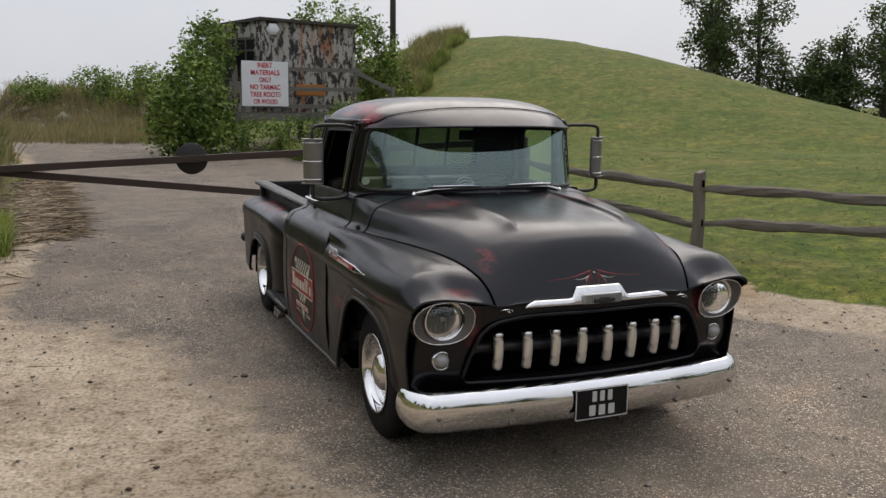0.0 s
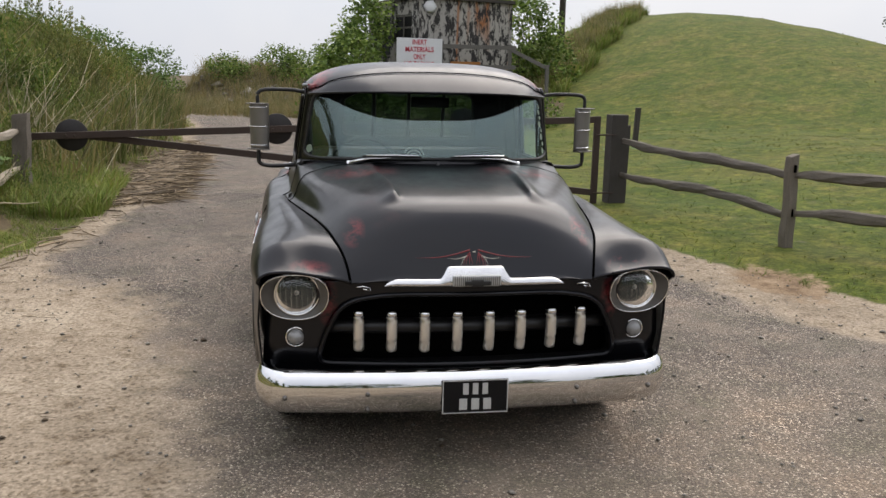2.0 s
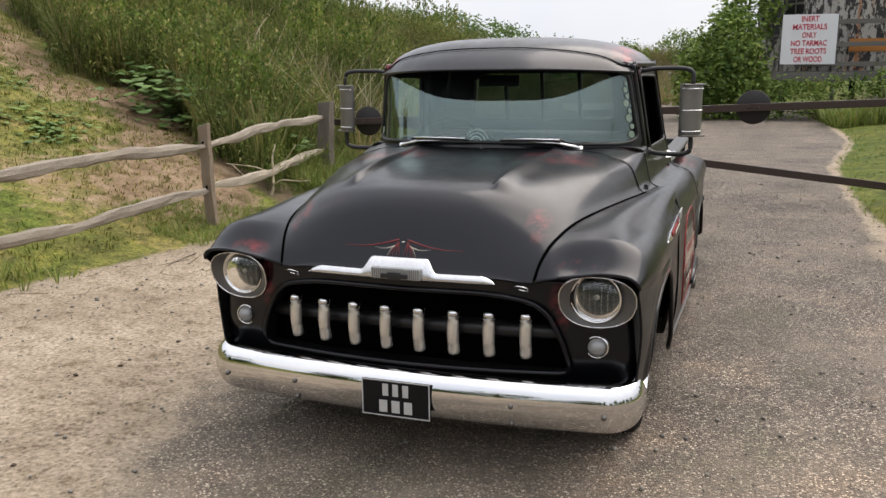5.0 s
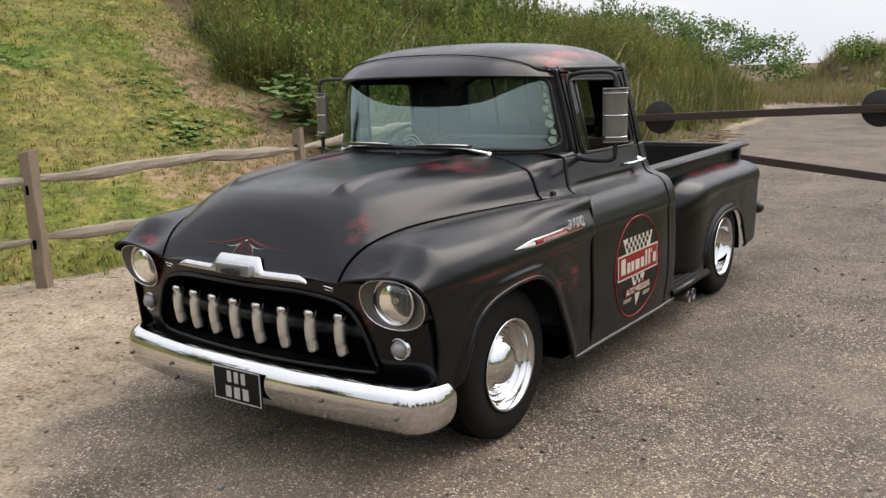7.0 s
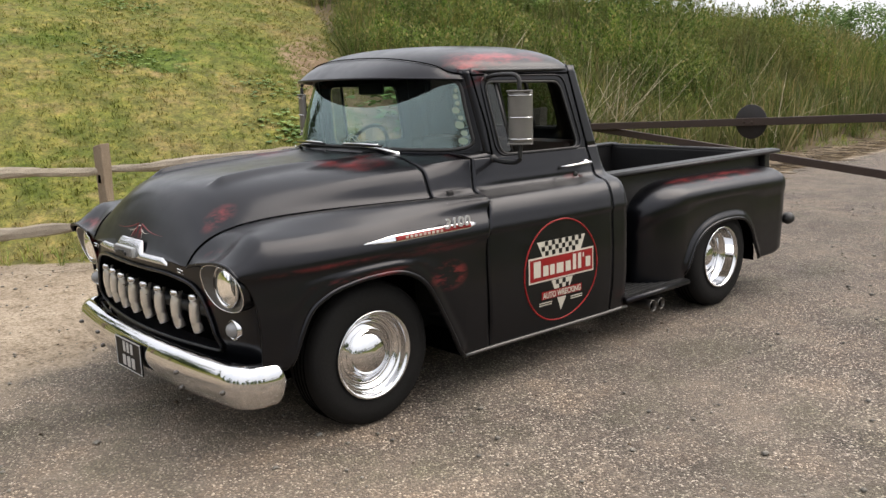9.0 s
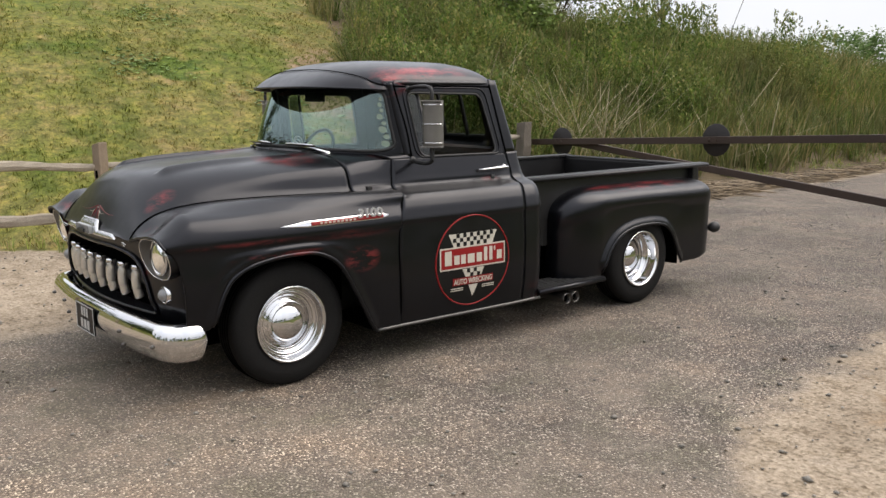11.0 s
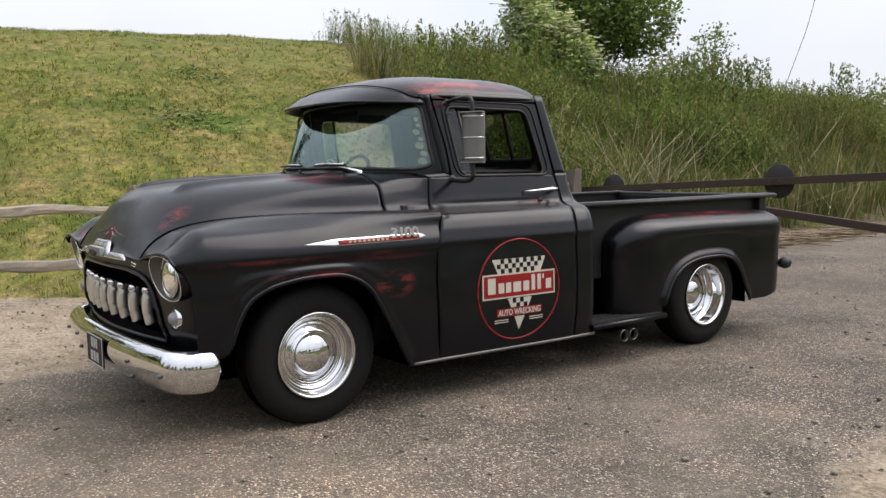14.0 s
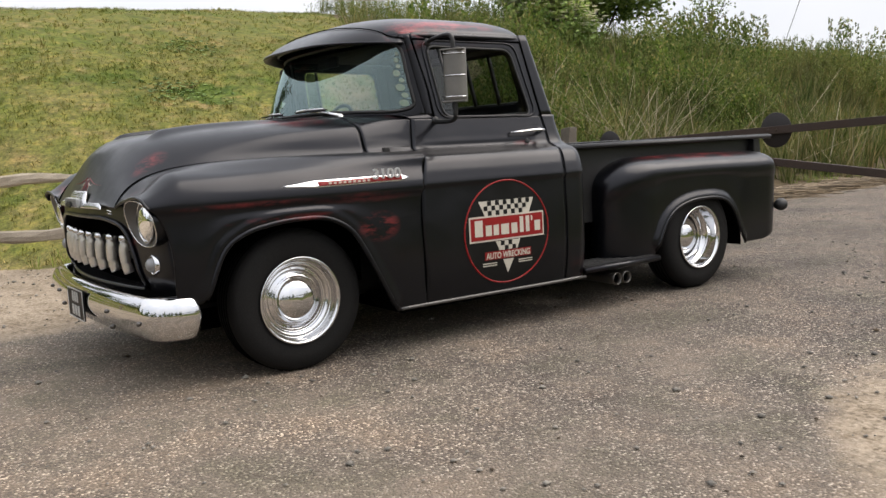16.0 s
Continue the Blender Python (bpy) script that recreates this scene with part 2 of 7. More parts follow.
    turf = mixc(nt, 1.0, turf, ramp(nt, tuss, [(0.36, (0.66, 0.7, 0.62)), (0.5, (1.0, 1.0, 1.0)), (0.62, (1.42, 1.3, 1.24))]), "MULTIPLY")
    earth = ramp(nt, tuss, [(0.34, (0.16, 0.105, 0.065)), (0.5, (0.30, 0.215, 0.142)), (0.66, (0.43, 0.325, 0.23))])
    earth = mixc(nt, 1.0, earth, ramp(nt, fine, [(0.32, (0.6, 0.58, 0.55)), (0.68, (1.25, 1.25, 1.25))]), "MULTIPLY")
    asphalt = mixc(nt, 1.0, asphalt, (0.94, 0.94, 0.95), "MULTIPLY")
    asphalt, sand, soil, earth = [mixc(nt, 1.0, c, (ALB, ALB * 0.975, ALB * 0.915), "MULTIPLY") for c in (asphalt, sand, soil, earth)]
    col = mixc(nt, sharp(2, 0.5, 0.08), turf, soil)
    col = mixc(nt, sharp(1, 0.9, 0.16), col, sand)
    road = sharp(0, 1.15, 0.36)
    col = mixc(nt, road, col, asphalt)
    col = mixc(nt, sharp(3, 1.0, 0.16, tuss), col, earth)
    nt.links.new(col, b.inputs["Base Color"])
    b.inputs["Roughness"].default_value = 0.88
    nt.links.new(mixc(nt, road, (0.12, 0.12, 0.12), (0.42, 0.42, 0.42)), b.inputs["Specular IOR Level"])
    h = mixc(nt, road, fine, ramp(nt, vo.outputs["Distance"], [(0.2, (1, 1, 1)), (0.8, (0, 0, 0))]))
    bump(nt, b, h, 0.9, 0.008)
    return m


def turf_mat():
    m, nt, b = nodes_of("grass_blades")
    gi = nt.nodes.new("ShaderNodeNewGeometry")
    v = ramp(nt, gi.outputs["Random Per Island"], [(0, (1.1, 1.12, 0.95)), (0.8, (1.6, 1.56, 1.3)), (1, (2.1, 1.9, 1.5))])
    nt.links.new(mixc(nt, 1.0, turf_colour(nt), v, "MULTIPLY"), b.inputs["Base Color"])
    b.inputs["Roughness"].default_value = 0.7
    b.inputs["Specular IOR Level"].default_value = 0.2
    return m


def paint_mat():
    """Satin black paint, thin enough to show red primer along rubbed patches."""
    m, nt, b = nodes_of("satin_black_paint")
    big = noise_tex(nt, 3.1, 5, 0.6)
    rub = noise_tex(nt, 9.0, 7, 0.72, (1.0, 0.45, 1.6))
    where = noise_tex(nt, 1.7, 2, 0.5)
    black = mixc(nt, big, (0.0014, 0.0017, 0.0024), (0.0026, 0.0028, 0.0038))
    co = nt.nodes.new("ShaderNodeTexCoord")
    split = nt.nodes.new("ShaderNodeSeparateXYZ")
    nt.links.new(co.outputs["Object"], split.inputs[0])
    mirror = nt.nodes.new("ShaderNodeMath")
    mirror.operation = "ABSOLUTE"
    nt.links.new(split.outputs[0], mirror.inputs[0])
    ab = nt.nodes.new("ShaderNodeCombineXYZ")
    for k, source in enumerate((mirror.outputs[0], split.outputs[1], split.outputs[2])):
        nt.links.new(source, ab.inputs[k])
    worn = ramp(nt, where, [(0.64, (0, 0, 0)), (0.78, (0.1, 0.1, 0.1))])
    # places where hands, mud and polishing have cut through: centre and reach
    for c, r, k in (((0.95, 0.42, 0.655), (0.1, 0.13, 0.08), 0.75), ((0.95, -0.25, 0.81), (0.1, 0.40, 0.016), 0.38), ((0.95, 0.35, 0.80), (0.1, 0.30, 0.03), 0.2),
                 ((0.62, 1.10, 1.68), (0.16, 0.42, 0.06), 0.9), ((0.62, 0.86, 1.60), (0.12, 0.14, 0.10), 0.9), ((0.50, -0.50, 0.99), (0.06, 0.12, 0.09), 0.6),
                 ((0.45, 0.25, 1.19), (0.25, 0.2, 0.06), 0.6), ((0.86, 3.0, 0.89), (0.12, 0.75, 0.05), 1.0), ((0.95, -0.05, 0.735), (0.06, 0.36, 0.02), 0.35),
                 ((0.84, 1.50, 1.02), (0.1, 0.10, 0.02), 0.35), ((0.62, -0.64, 0.74), (0.05, 0.10, 0.12), 0.4), ((0.70, -0.60, 0.87), (0.12, 0.10, 0.04), 0.5), ((0.66, 0.72, 1.14), (0.08, 0.10, 0.06), 0.5)):
        off = nt.nodes.new("ShaderNodeVectorMath")
        off.operation = "SUBTRACT"
        off.inputs[1].default_value = c
        nt.links.new(ab.outputs[0], off.inputs[0])
        div = nt.nodes.new("ShaderNodeVectorMath")
        div.operation = "DIVIDE"
        div.inputs[1].default_value = r
        nt.links.new(off.outputs[0], div.inputs[0])
        ln = nt.nodes.new("ShaderNodeVectorMath")
        ln.operation = "LENGTH"
        nt.links.new(div.outputs[0], ln.inputs[0])
        worn = mixc(nt, 1.0, worn, ramp(nt, ln.outputs["Value"], [(0.3, (k, k, k)), (1.0, (0, 0, 0))]), "LIGHTEN")
    cut = mixc(nt, 1.0, ramp(nt, rub, [(0.46, (0, 0, 0)), (0.61, (1, 1, 1))]), worn, "MULTIPLY")
    col = mixc(nt, cut, black, (0.26, 0.036, 0.036))
    nt.links.new(col, b.inputs["Base Color"])
    fine = noise_tex(nt, 240, 2)
    dull = noise_tex(nt, 7.0, 6, 0.65, (1.0, 0.6, 1.2))
    nt.links.new(mixc(nt, 0.6, ramp(nt, big, [(0.3, (0.30,) * 3), (0.7, (0.40,) * 3)]), ramp(nt, dull, [(0.38, (0.28,) * 3), (0.68, (0.46,) * 3)])), b.inputs["Roughness"])
    b.inputs["Specular IOR Level"].default_value = 0.16
    b.inputs["Specular Tint"].default_value = (0.88, 0.88, 1.0, 1)
    b.inputs["Coat Weight"].default_value = 0.36
    nt.links.new(ramp(nt, dull, [(0.36, (0.11,) * 3), (0.68, (0.27,) * 3)]), b.inputs["Coat Roughness"])
    bump(nt, b, noise_tex(nt, 5.0, 3), 0.03, 0.01)
    return m


def glass_mat(name, tint, rough=0.02, dust=0.0, ior=1.6, sheen=(1, 1, 1)):
    m, nt, b = nodes_of(name)
    b.inputs["Base Color"].default_value = (*tint, 1)
    b.inputs["Roughness"].default_value = rough
    b.inputs["Transmission Weight"].default_value = 1.0
    b.inputs["IOR"].default_value = 1.45
    tr = nt.nodes.new("ShaderNodeBsdfTransparent")
    tr.inputs["Color"].default_value = (*tint, 1)
    gl = nt.nodes.new("ShaderNodeBsdfGlossy")
    gl.inputs["Roughness"].default_value = rough
    gl.inputs["Color"].default_value = (*sheen, 1)
    fr = nt.nodes.new("ShaderNodeFresnel")
    fr.inputs["IOR"].default_value = ior
    ms = nt.nodes.new("ShaderNodeMixShader")
    nt.links.new(fr.outputs[0], ms.inputs[0])
    nt.links.new(tr.outputs[0], ms.inputs[1])
    nt.links.new(gl.outputs[0], ms.inputs[2])
    film = nt.nodes.new("ShaderNodeBsdfDiffuse")
    film.inputs["Color"].default_value = (0.5, 0.6, 0.58, 1)
    dusty = nt.nodes.new("ShaderNodeMixShader")
    nt.links.new(ramp(nt, noise_tex(nt, 3, 4), [(0.3, (dust * 0.7,) * 3), (0.7, (dust * 1.3,) * 3)]), dusty.inputs[0])
    nt.links.new(ms.outputs[0], dusty.inputs[1])
    nt.links.new(film.outputs[0], dusty.inputs[2])
    nt.links.new(dusty.outputs[0], nt.nodes["Material Output"].inputs["Surface"])
    return m


def shed_mat():
    """Black tarred boards with white, orange and ochre paint flaking off."""
    m, nt, b = nodes_of("flaking_painted_boards")
    flake = noise_tex(nt, 5.5, 9, 0.75, (1, 1, 0.4))
    zone = noise_tex(nt, 1.3, 2, 0.4, (1, 1, 0.12))
    light = ramp(nt, zone, [(0.4, (0.5, 0.48, 0.44)), (0.56, (0.45, 0.42, 0.38)), (0.6, (0.42, 0.15, 0.04)), (0.66, (0.5, 0.47, 0.42))])
    mask = ramp(nt, flake, [(0.475, (0, 0, 0)), (0.505, (1, 1, 1))])
    nt.links.new(mixc(nt, mask, (0.018, 0.016, 0.015), mixc(nt, 1.0, light, (ALB, ALB, ALB), "MULTIPLY")), b.inputs["Base Color"])
    b.inputs["Roughness"].default_value = 0.8
    bump(nt, b, flake, 0.4, 0.01)
    return m


GROUND = ground_mat()
TURF = turf_mat()
PAINT = paint_mat()
GLASS = glass_mat("windscreen_glass", (0.6, 0.76, 0.74), 0.02, 0.012, 2.05, (0.74, 0.95, 0.93))
SMOKED = glass_mat("smoked_rear_glass", (0.22, 0.25, 0.24), 0.02, 0.005, 1.5)
CLEAR = glass_mat("lamp_glass", (0.85, 0.87, 0.85), 0.03, 0.04)
LAMPM = surf("lamp_reflector_metal", (0.3, 0.3, 0.29), (0.5, 0.5, 0.49), 0.15, 0.95, 20, 120, 0.0)
RIBM = surf("ribbed_silver_panel", (0.30, 0.31, 0.31), (0.46, 0.47, 0.46), 0.3, 0.55, 24, 120, 0.0)
BADGEM = surf("satin_chrome_badge", (0.5, 0.5, 0.51), (0.66, 0.66, 0.67), 0.2, 0.88, 20, 120, 0.0)
LENSM = surf("clear_ribbed_lens", (0.3, 0.3, 0.3), (0.42, 0.42, 0.41), 0.2, 0.2, 30, 200, 0.0)


def chrome_mat():
    m, nt, b = nodes_of("chrome_plate")
    haze = noise_tex(nt, 7, 4)
    nt.links.new(mixc(nt, haze, (0.6, 0.6, 0.61), (0.72, 0.72, 0.72)), b.inputs["Base Color"])
    nt.links.new(ramp(nt, haze, [(0.3, (0.012,) * 3), (0.75, (0.035,) * 3)]), b.inputs["Roughness"])
    b.inputs["Metallic"].default_value = 1.0
    return m


CHROME = chrome_mat()
STICKER = surf("pale_green_sticker", (0.12, 0.26, 0.16), (0.42, 0.46, 0.4), 0.5, 0, 60, 150, 0.0)
BEZEL = surf("dull_grey_lamp_bezel", (0.07, 0.068, 0.064), (0.12, 0.115, 0.11), 0.4, 0.5, 12, 140, 0.03)
SILVER = surf("dull_silver_paint", (0.12, 0.114, 0.104), (0.19, 0.18, 0.165), 0.38, 0.5, 12, 140, 0.05)
TOOTHM = surf("brushed_grille_metal", (0.56, 0.53, 0.48), (0.68, 0.65, 0.6), 0.3, 0.75, 18, 160, 0.04)
RUBBER = surf("tyre_rubber", (0.008, 0.008, 0.008), (0.018, 0.017, 0.016), 0.75, 0, 9, 130, 0.2, spec=0.15)
TRIM = surf("black_rubber_trim", (0.008, 0.008, 0.008), (0.014, 0.014, 0.014), 0.55, 0, 9, 130, 0.05)
# near-black without gloss: panel joints, and shade painted into recesses and the underside
GAP_SHADE = surf("gap_and_recess_shade", (0.002, 0.002, 0.002), (0.004, 0.004, 0.004), 1.0, 0, 9, 130, 0.0, spec=0.0)
INNER = surf("dark_interior_cloth", (0.012, 0.011, 0.011), (0.025, 0.022, 0.02), 0.85, 0, 14, 200, 0.1)
SEATM = surf("brown_seat_vinyl", (0.05, 0.03, 0.022), (0.085, 0.05, 0.036), 0.5, 0, 10, 150, 0.1)
BEDM = surf("worn_black_bed_paint", (0.008, 0.008, 0.009), (0.018, 0.017, 0.017), 0.4, 0, 4, 90, 0.08, spec=0.35)
RED = surf("red_sign_paint", (0.27, 0.012, 0.014), (0.38, 0.02, 0.02), 0.38, 0, 12, 140, 0.03, spec=0.25)
PINRED = surf("red_pinstripe_paint", (0.2, 0.012, 0.016), (0.3, 0.02, 0.024), 0.5, 0, 30, 140, 0.0)
CREAM = surf("cream_sign_paint", (0.46, 0.43, 0.36), (0.64, 0.60, 0.51), 0.45, 0, 16, 140, 0.03, spec=0.3)
DECALK = surf("black_decal_paint", (0.006, 0.006, 0.006), (0.012, 0.012, 0.012), 0.34, 0, 16, 140, 0.0, spec=0.22)
PLATEK = surf("black_plate_enamel", (0.006, 0.006, 0.007), (0.01, 0.01, 0.011), 0.45, 0, 16, 140, 0.0, spec=0.2)
NUMM = surf("dull_chrome_numerals", (0.38, 0.38, 0.38), (0.5, 0.5, 0.5), 0.3, 0.2, 16, 140, 0.0)
PLATEW = surf("silver_plate_characters", (0.5, 0.5, 0.5), (0.62, 0.62, 0.6), 0.4, 0.2, 16, 140, 0.0)
OAK = surf("weathered_cleft_oak", (0.17, 0.125, 0.085), (0.42, 0.325, 0.23), 0.85, 0, 3.5, 60, 0.6, stretch=(6, 6, 1.2), by_object=0.15)
OAKH = surf("weathered_cleft_oak_rail", (0.2, 0.17, 0.13), (0.52, 0.45, 0.36), 0.85, 0, 3.5, 60, 0.6, stretch=(6, 1.0, 6), by_object=0.18)
OAKD = surf("grey_weathered_oak_rail", (0.11, 0.094, 0.078), (0.28, 0.24, 0.2), 0.85, 0, 3.5, 60, 0.6, stretch=(6, 1.0, 6), by_object=0.18)
OAKQ = surf("grey_weathered_oak_post", (0.1, 0.084, 0.068), (0.28, 0.235, 0.19), 0.85, 0, 3.5, 60, 0.6, stretch=(6, 6, 1.2), by_object=0.15)
EXHM = surf("sooty_exhaust_steel", (0.08, 0.075, 0.07), (0.2, 0.185, 0.17), 0.32, 0.9, 14, 120, 0.05)
OLDWOOD = surf("dark_creosoted_timber", (0.03, 0.025, 0.022), (0.085, 0.073, 0.062), 0.85, 0, 4, 60, 0.5, stretch=(6, 6, 1), by_object=0.2)
RUSTY = surf("rusty_brown_steel", (0.035, 0.022, 0.016), (0.085, 0.05, 0.034), 0.7, 0.2, 5, 70, 0.3)
DISCM = surf("dark_back_of_steel_disc", (0.016, 0.013, 0.013), (0.035, 0.028, 0.026), 0.65, 0.2, 8, 70, 0.2)
SIGNW = surf("white_sign_board", (0.66, 0.67, 0.69), (0.76, 0.77, 0.79), 0.5, 0, 2, 60, 0.02)
SIGNR = surf("red_sign_lettering", (0.5, 0.03, 0.06), (0.6, 0.05, 0.08), 0.5, 0, 6, 60, 0.0)
SHEDM = shed_mat()
ORANGE = surf("orange_panel_paint", (0.36, 0.13, 0.02), (0.5, 0.2, 0.04), 0.7, 0, 4, 60, 0.2)
GREYWOOD = surf("grey_deck_timber", (0.12, 0.11, 0.1), (0.24, 0.225, 0.2), 0.85, 0, 3, 50, 0.4, stretch=(1, 6, 6))
STONE = surf("chalk_grit_stones", (0.16, 0.145, 0.125), (0.42, 0.39, 0.34), 0.85, 0, 20, 90, 0.3, by_island=0.4)
TWIG = surf("dead_twigs", (0.05, 0.035, 0.022), (0.16, 0.115, 0.07), 0.9, 0, 12, 90, 0.3, by_island=0.3)
STRAW = surf("dead_pale_stalks", (0.14, 0.095, 0.06), (0.46, 0.36, 0.24), 0.85, 0, 6, 90, 0.2, by_island=0.6)
PALES = surf("bleached_dead_stalks", (0.3, 0.25, 0.16), (0.62, 0.54, 0.38), 0.85, 0, 9, 90, 0.2, by_island=0.3)
BARK = surf("tree_bark", (0.05, 0.042, 0.034), (0.12, 0.1, 0.08), 0.9, 0, 5, 40, 0.6, stretch=(4, 4, 0.7))
NETTLE = leaf_mat("nettle_leaves", (0.05, 0.105, 0.018), (0.225, 0.325, 0.066), (0.46, 0.40, 0.17), spec=0.14, through=0.32, browned=(0.27, 0.25, 0.095))
WEED = leaf_mat("verge_grass_leaves", (0.15, 0.25, 0.04), (0.36, 0.43, 0.10), (0.4, 0.33, 0.16))
TALLG = leaf_mat("tall_seeding_grass", (0.15, 0.17, 0.055), (0.36, 0.30, 0.14), (0.44, 0.35, 0.19))
BANKG = leaf_mat("bank_grass_blades", (0.075, 0.115, 0.024), (0.17, 0.215, 0.058), (0.48, 0.39, 0.19), spec=0.15, browned=(0.34, 0.29, 0.13))
BUSH = leaf_mat("bush_leaves", (0.065, 0.125, 0.026), (0.24, 0.36, 0.075), (0.36, 0.46, 0.13), spec=0.2)
TREEL = leaf_mat("tree_leaves", (0.03, 0.056, 0.016), (0.12, 0.18, 0.05))
DOCK = leaf_mat("burdock_leaves", (0.09, 0.18, 0.045), (0.2, 0.32, 0.09))
ELDER = leaf_mat("elder_leaves", (0.18, 0.30, 0.07), (0.46, 0.62, 0.20))
BLOOM = leaf_mat("cream_flower_heads", (0.85, 0.87, 0.64), (0.98, 0.98, 0.82))


# ---- mesh helpers ----
def smooth01(a, b, t):
    t = np.clip((np.asarray(t, float) - a) / (b - a), 0, 1)
    return t * t * (3 - 2 * t)


def spline(ts, vs, t):
    """Smooth curve through a few stations (cubic Hermite, monotone-safe slopes)."""
    ts, vs, t = np.asarray(ts, float), np.asarray(vs, float), np.asarray(t, float)
    d = np.diff(vs) / np.diff(ts)
    m = np.r_[d[0], (d[:-1] + d[1:]) / 2, d[-1]]
    for k in range(len(d)):
        if d[k] == 0:
            m[k] = m[k + 1] = 0
    m[1:-1] = np.where(d[:-1] * d[1:] <= 0, 0, m[1:-1])
    t = np.clip(t, ts[0], ts[-1])
    k = np.clip(np.searchsorted(ts, t, "right") - 1, 0, len(ts) - 2)
    h = ts[k + 1] - ts[k]
    s = (t - ts[k]) / h
    return (vs[k] * (1 + 2 * s) * (1 - s) ** 2 + m[k] * h * s * (1 - s) ** 2
            + vs[k + 1] * s * s * (3 - 2 * s) - m[k + 1] * h * s * s * (1 - s))


def mesh_from(name, verts, faces, material, smooth=True):
    me = bpy.data.meshes.new(name)
    me.from_pydata([tuple(map(float, v)) for v in verts], [], [tuple(map(int, q)) for q in faces])
    me.materials.append(material)
    if smooth:
        me.shade_smooth()
    me.update()
    return me


def piece(name, verts, faces, material, parent=None, label="", smooth=True):
    ob = new(name, mesh_from(name, verts, faces, material, smooth))
    ob.parent = parent
    if label:
        tagged(ob, label)
    return ob


def part(name, bm, material, parent, label="", smooth=False):
    me = bpy.data.meshes.new(name)
    bm.to_mesh(me)
    bm.free()
    me.materials.append(material)
    if smooth:
        me.shade_smooth()
    ob = new(name, me)
    ob.parent = parent
    if label:
        tagged(ob, label)
    return ob


def thing(name, label, category, group="", at=None):
    ob = new(name)
    ob.empty_display_size = 0.1
    if at is not None:
        ob.matrix_world = at
    return tagged(ob, label, category, group)


def grid_vf(func, nu, nv):
    u, v = np.meshgrid(np.linspace(0, 1, nu), np.linspace(0, 1, nv), indexing="ij")
    x, y, z = func(u, v)
    verts = np.stack([np.broadcast_to(c, u.shape).ravel() for c in (x, y, z)], -1)
    i, j = np.meshgrid(np.arange(nu - 1), np.arange(nv - 1), indexing="ij")
    a = (i * nv + j).ravel()
    faces = np.stack([a, a + nv, a + nv + 1, a + 1], -1)
    return verts, faces


def outward(verts, faces, inside=(0.0, 1.2, 0.55)):
    """Turns a panel's faces away from the middle of the body."""
    a, b, c, d = (verts[faces[:, k]] for k in range(4))
    nrm = np.cross(c - a, d - b)
    away = (a + c) / 2 - np.array(inside)
    return faces if (nrm * away).sum() > 0 else faces[:, ::-1]


def sheet(name, func, nu, nv, material, parent, label="", thick=0.006, flip=False, weld=False):
    """A curved panel over a grid, with thickness."""
    verts, faces = grid_vf(func, nu, nv)
    faces = outward(verts, faces)
    ob = piece(name, verts, faces, material, parent, label)
    if weld:
        bm = bmesh.new()
        bm.from_mesh(ob.data)
        bmesh.ops.remove_doubles(bm, verts=list(bm.verts), dist=1e-5)
        bm.to_mesh(ob.data)
        bm.free()
        ob.data.shade_smooth()
    if thick:
        s = ob.modifiers.new("thickness", "SOLIDIFY")
        s.thickness, s.offset = thick, -1
    return ob


def frame_with_hole(name, place, outer, hole, rings, material, parent, label="", thick=0.01, flip=False):
    """A panel between an outer outline and a hole, both with the same count of (a, b) points, put in space by place(a, b)."""
    outer, hole = np.array(outer, float), np.array(hole, float)
    n = len(outer)
    verts, faces = [], []
    for r in range(rings + 1):
        ab = outer + (hole - outer) * r / rings
        verts.append(np.stack(place(ab[:, 0], ab[:, 1]), -1))
    for r in range(rings):
        for k in range(n):
            q = (r * n + k, r * n + (k + 1) % n, (r + 1) * n + (k + 1) % n, (r + 1) * n + k)
            faces.append(q[::-1] if flip else q)
    verts = np.concatenate(verts)
    ob = piece(name, verts, outward(verts, np.array(faces)), material, parent, label)
    if thick:
        s = ob.modifiers.new("thickness", "SOLIDIFY")
        s.thickness, s.offset = thick, -1
    return ob


def pane(name, place, hole, material, parent, label="", grow=1.0, rings=5, flip=False):
    hole = np.array(hole, float)
    c = hole.mean(0)
    n = len(hole)
    verts = [np.stack(place(c[:1], c[1:]), -1)]
    faces = []
    for r in range(1, rings + 1):
        ab = c + (hole - c) * grow * r / rings
        verts.append(np.stack(place(ab[:, 0], ab[:, 1]), -1))
    for k in range(n):
        faces.append((0, 1 + k, 1 + (k + 1) % n))
    for r in range(rings - 1):
        for k in range(n):
            a, b = 1 + r * n, 1 + (r + 1) * n
            faces.append((a + k, b + k, b + (k + 1) % n, a + (k + 1) % n))
    if flip:
        faces = [q[::-1] for q in faces]
    return piece(name, np.concatenate(verts), faces, material, parent, label)


def rounded(points, radius, per=6):
    """A polygon with rounded corners, as (a, b) points."""
    pts = [np.array(p, float) for p in points]
    out = []
    for k, p in enumerate(pts):
        a, b = pts[k - 1] - p, pts[(k + 1) % len(pts)] - p
        ra = min(radius, 0.45 * np.linalg.norm(a), 0.45 * np.linalg.norm(b))
        s, e = p + a / np.linalg.norm(a) * ra, p + b / np.linalg.norm(b) * ra
        for i in range(per):
            t = i / (per - 1)
            out.append((1 - t) ** 2 * s + 2 * t * (1 - t) * p + t * t * e)
    return np.array(out)


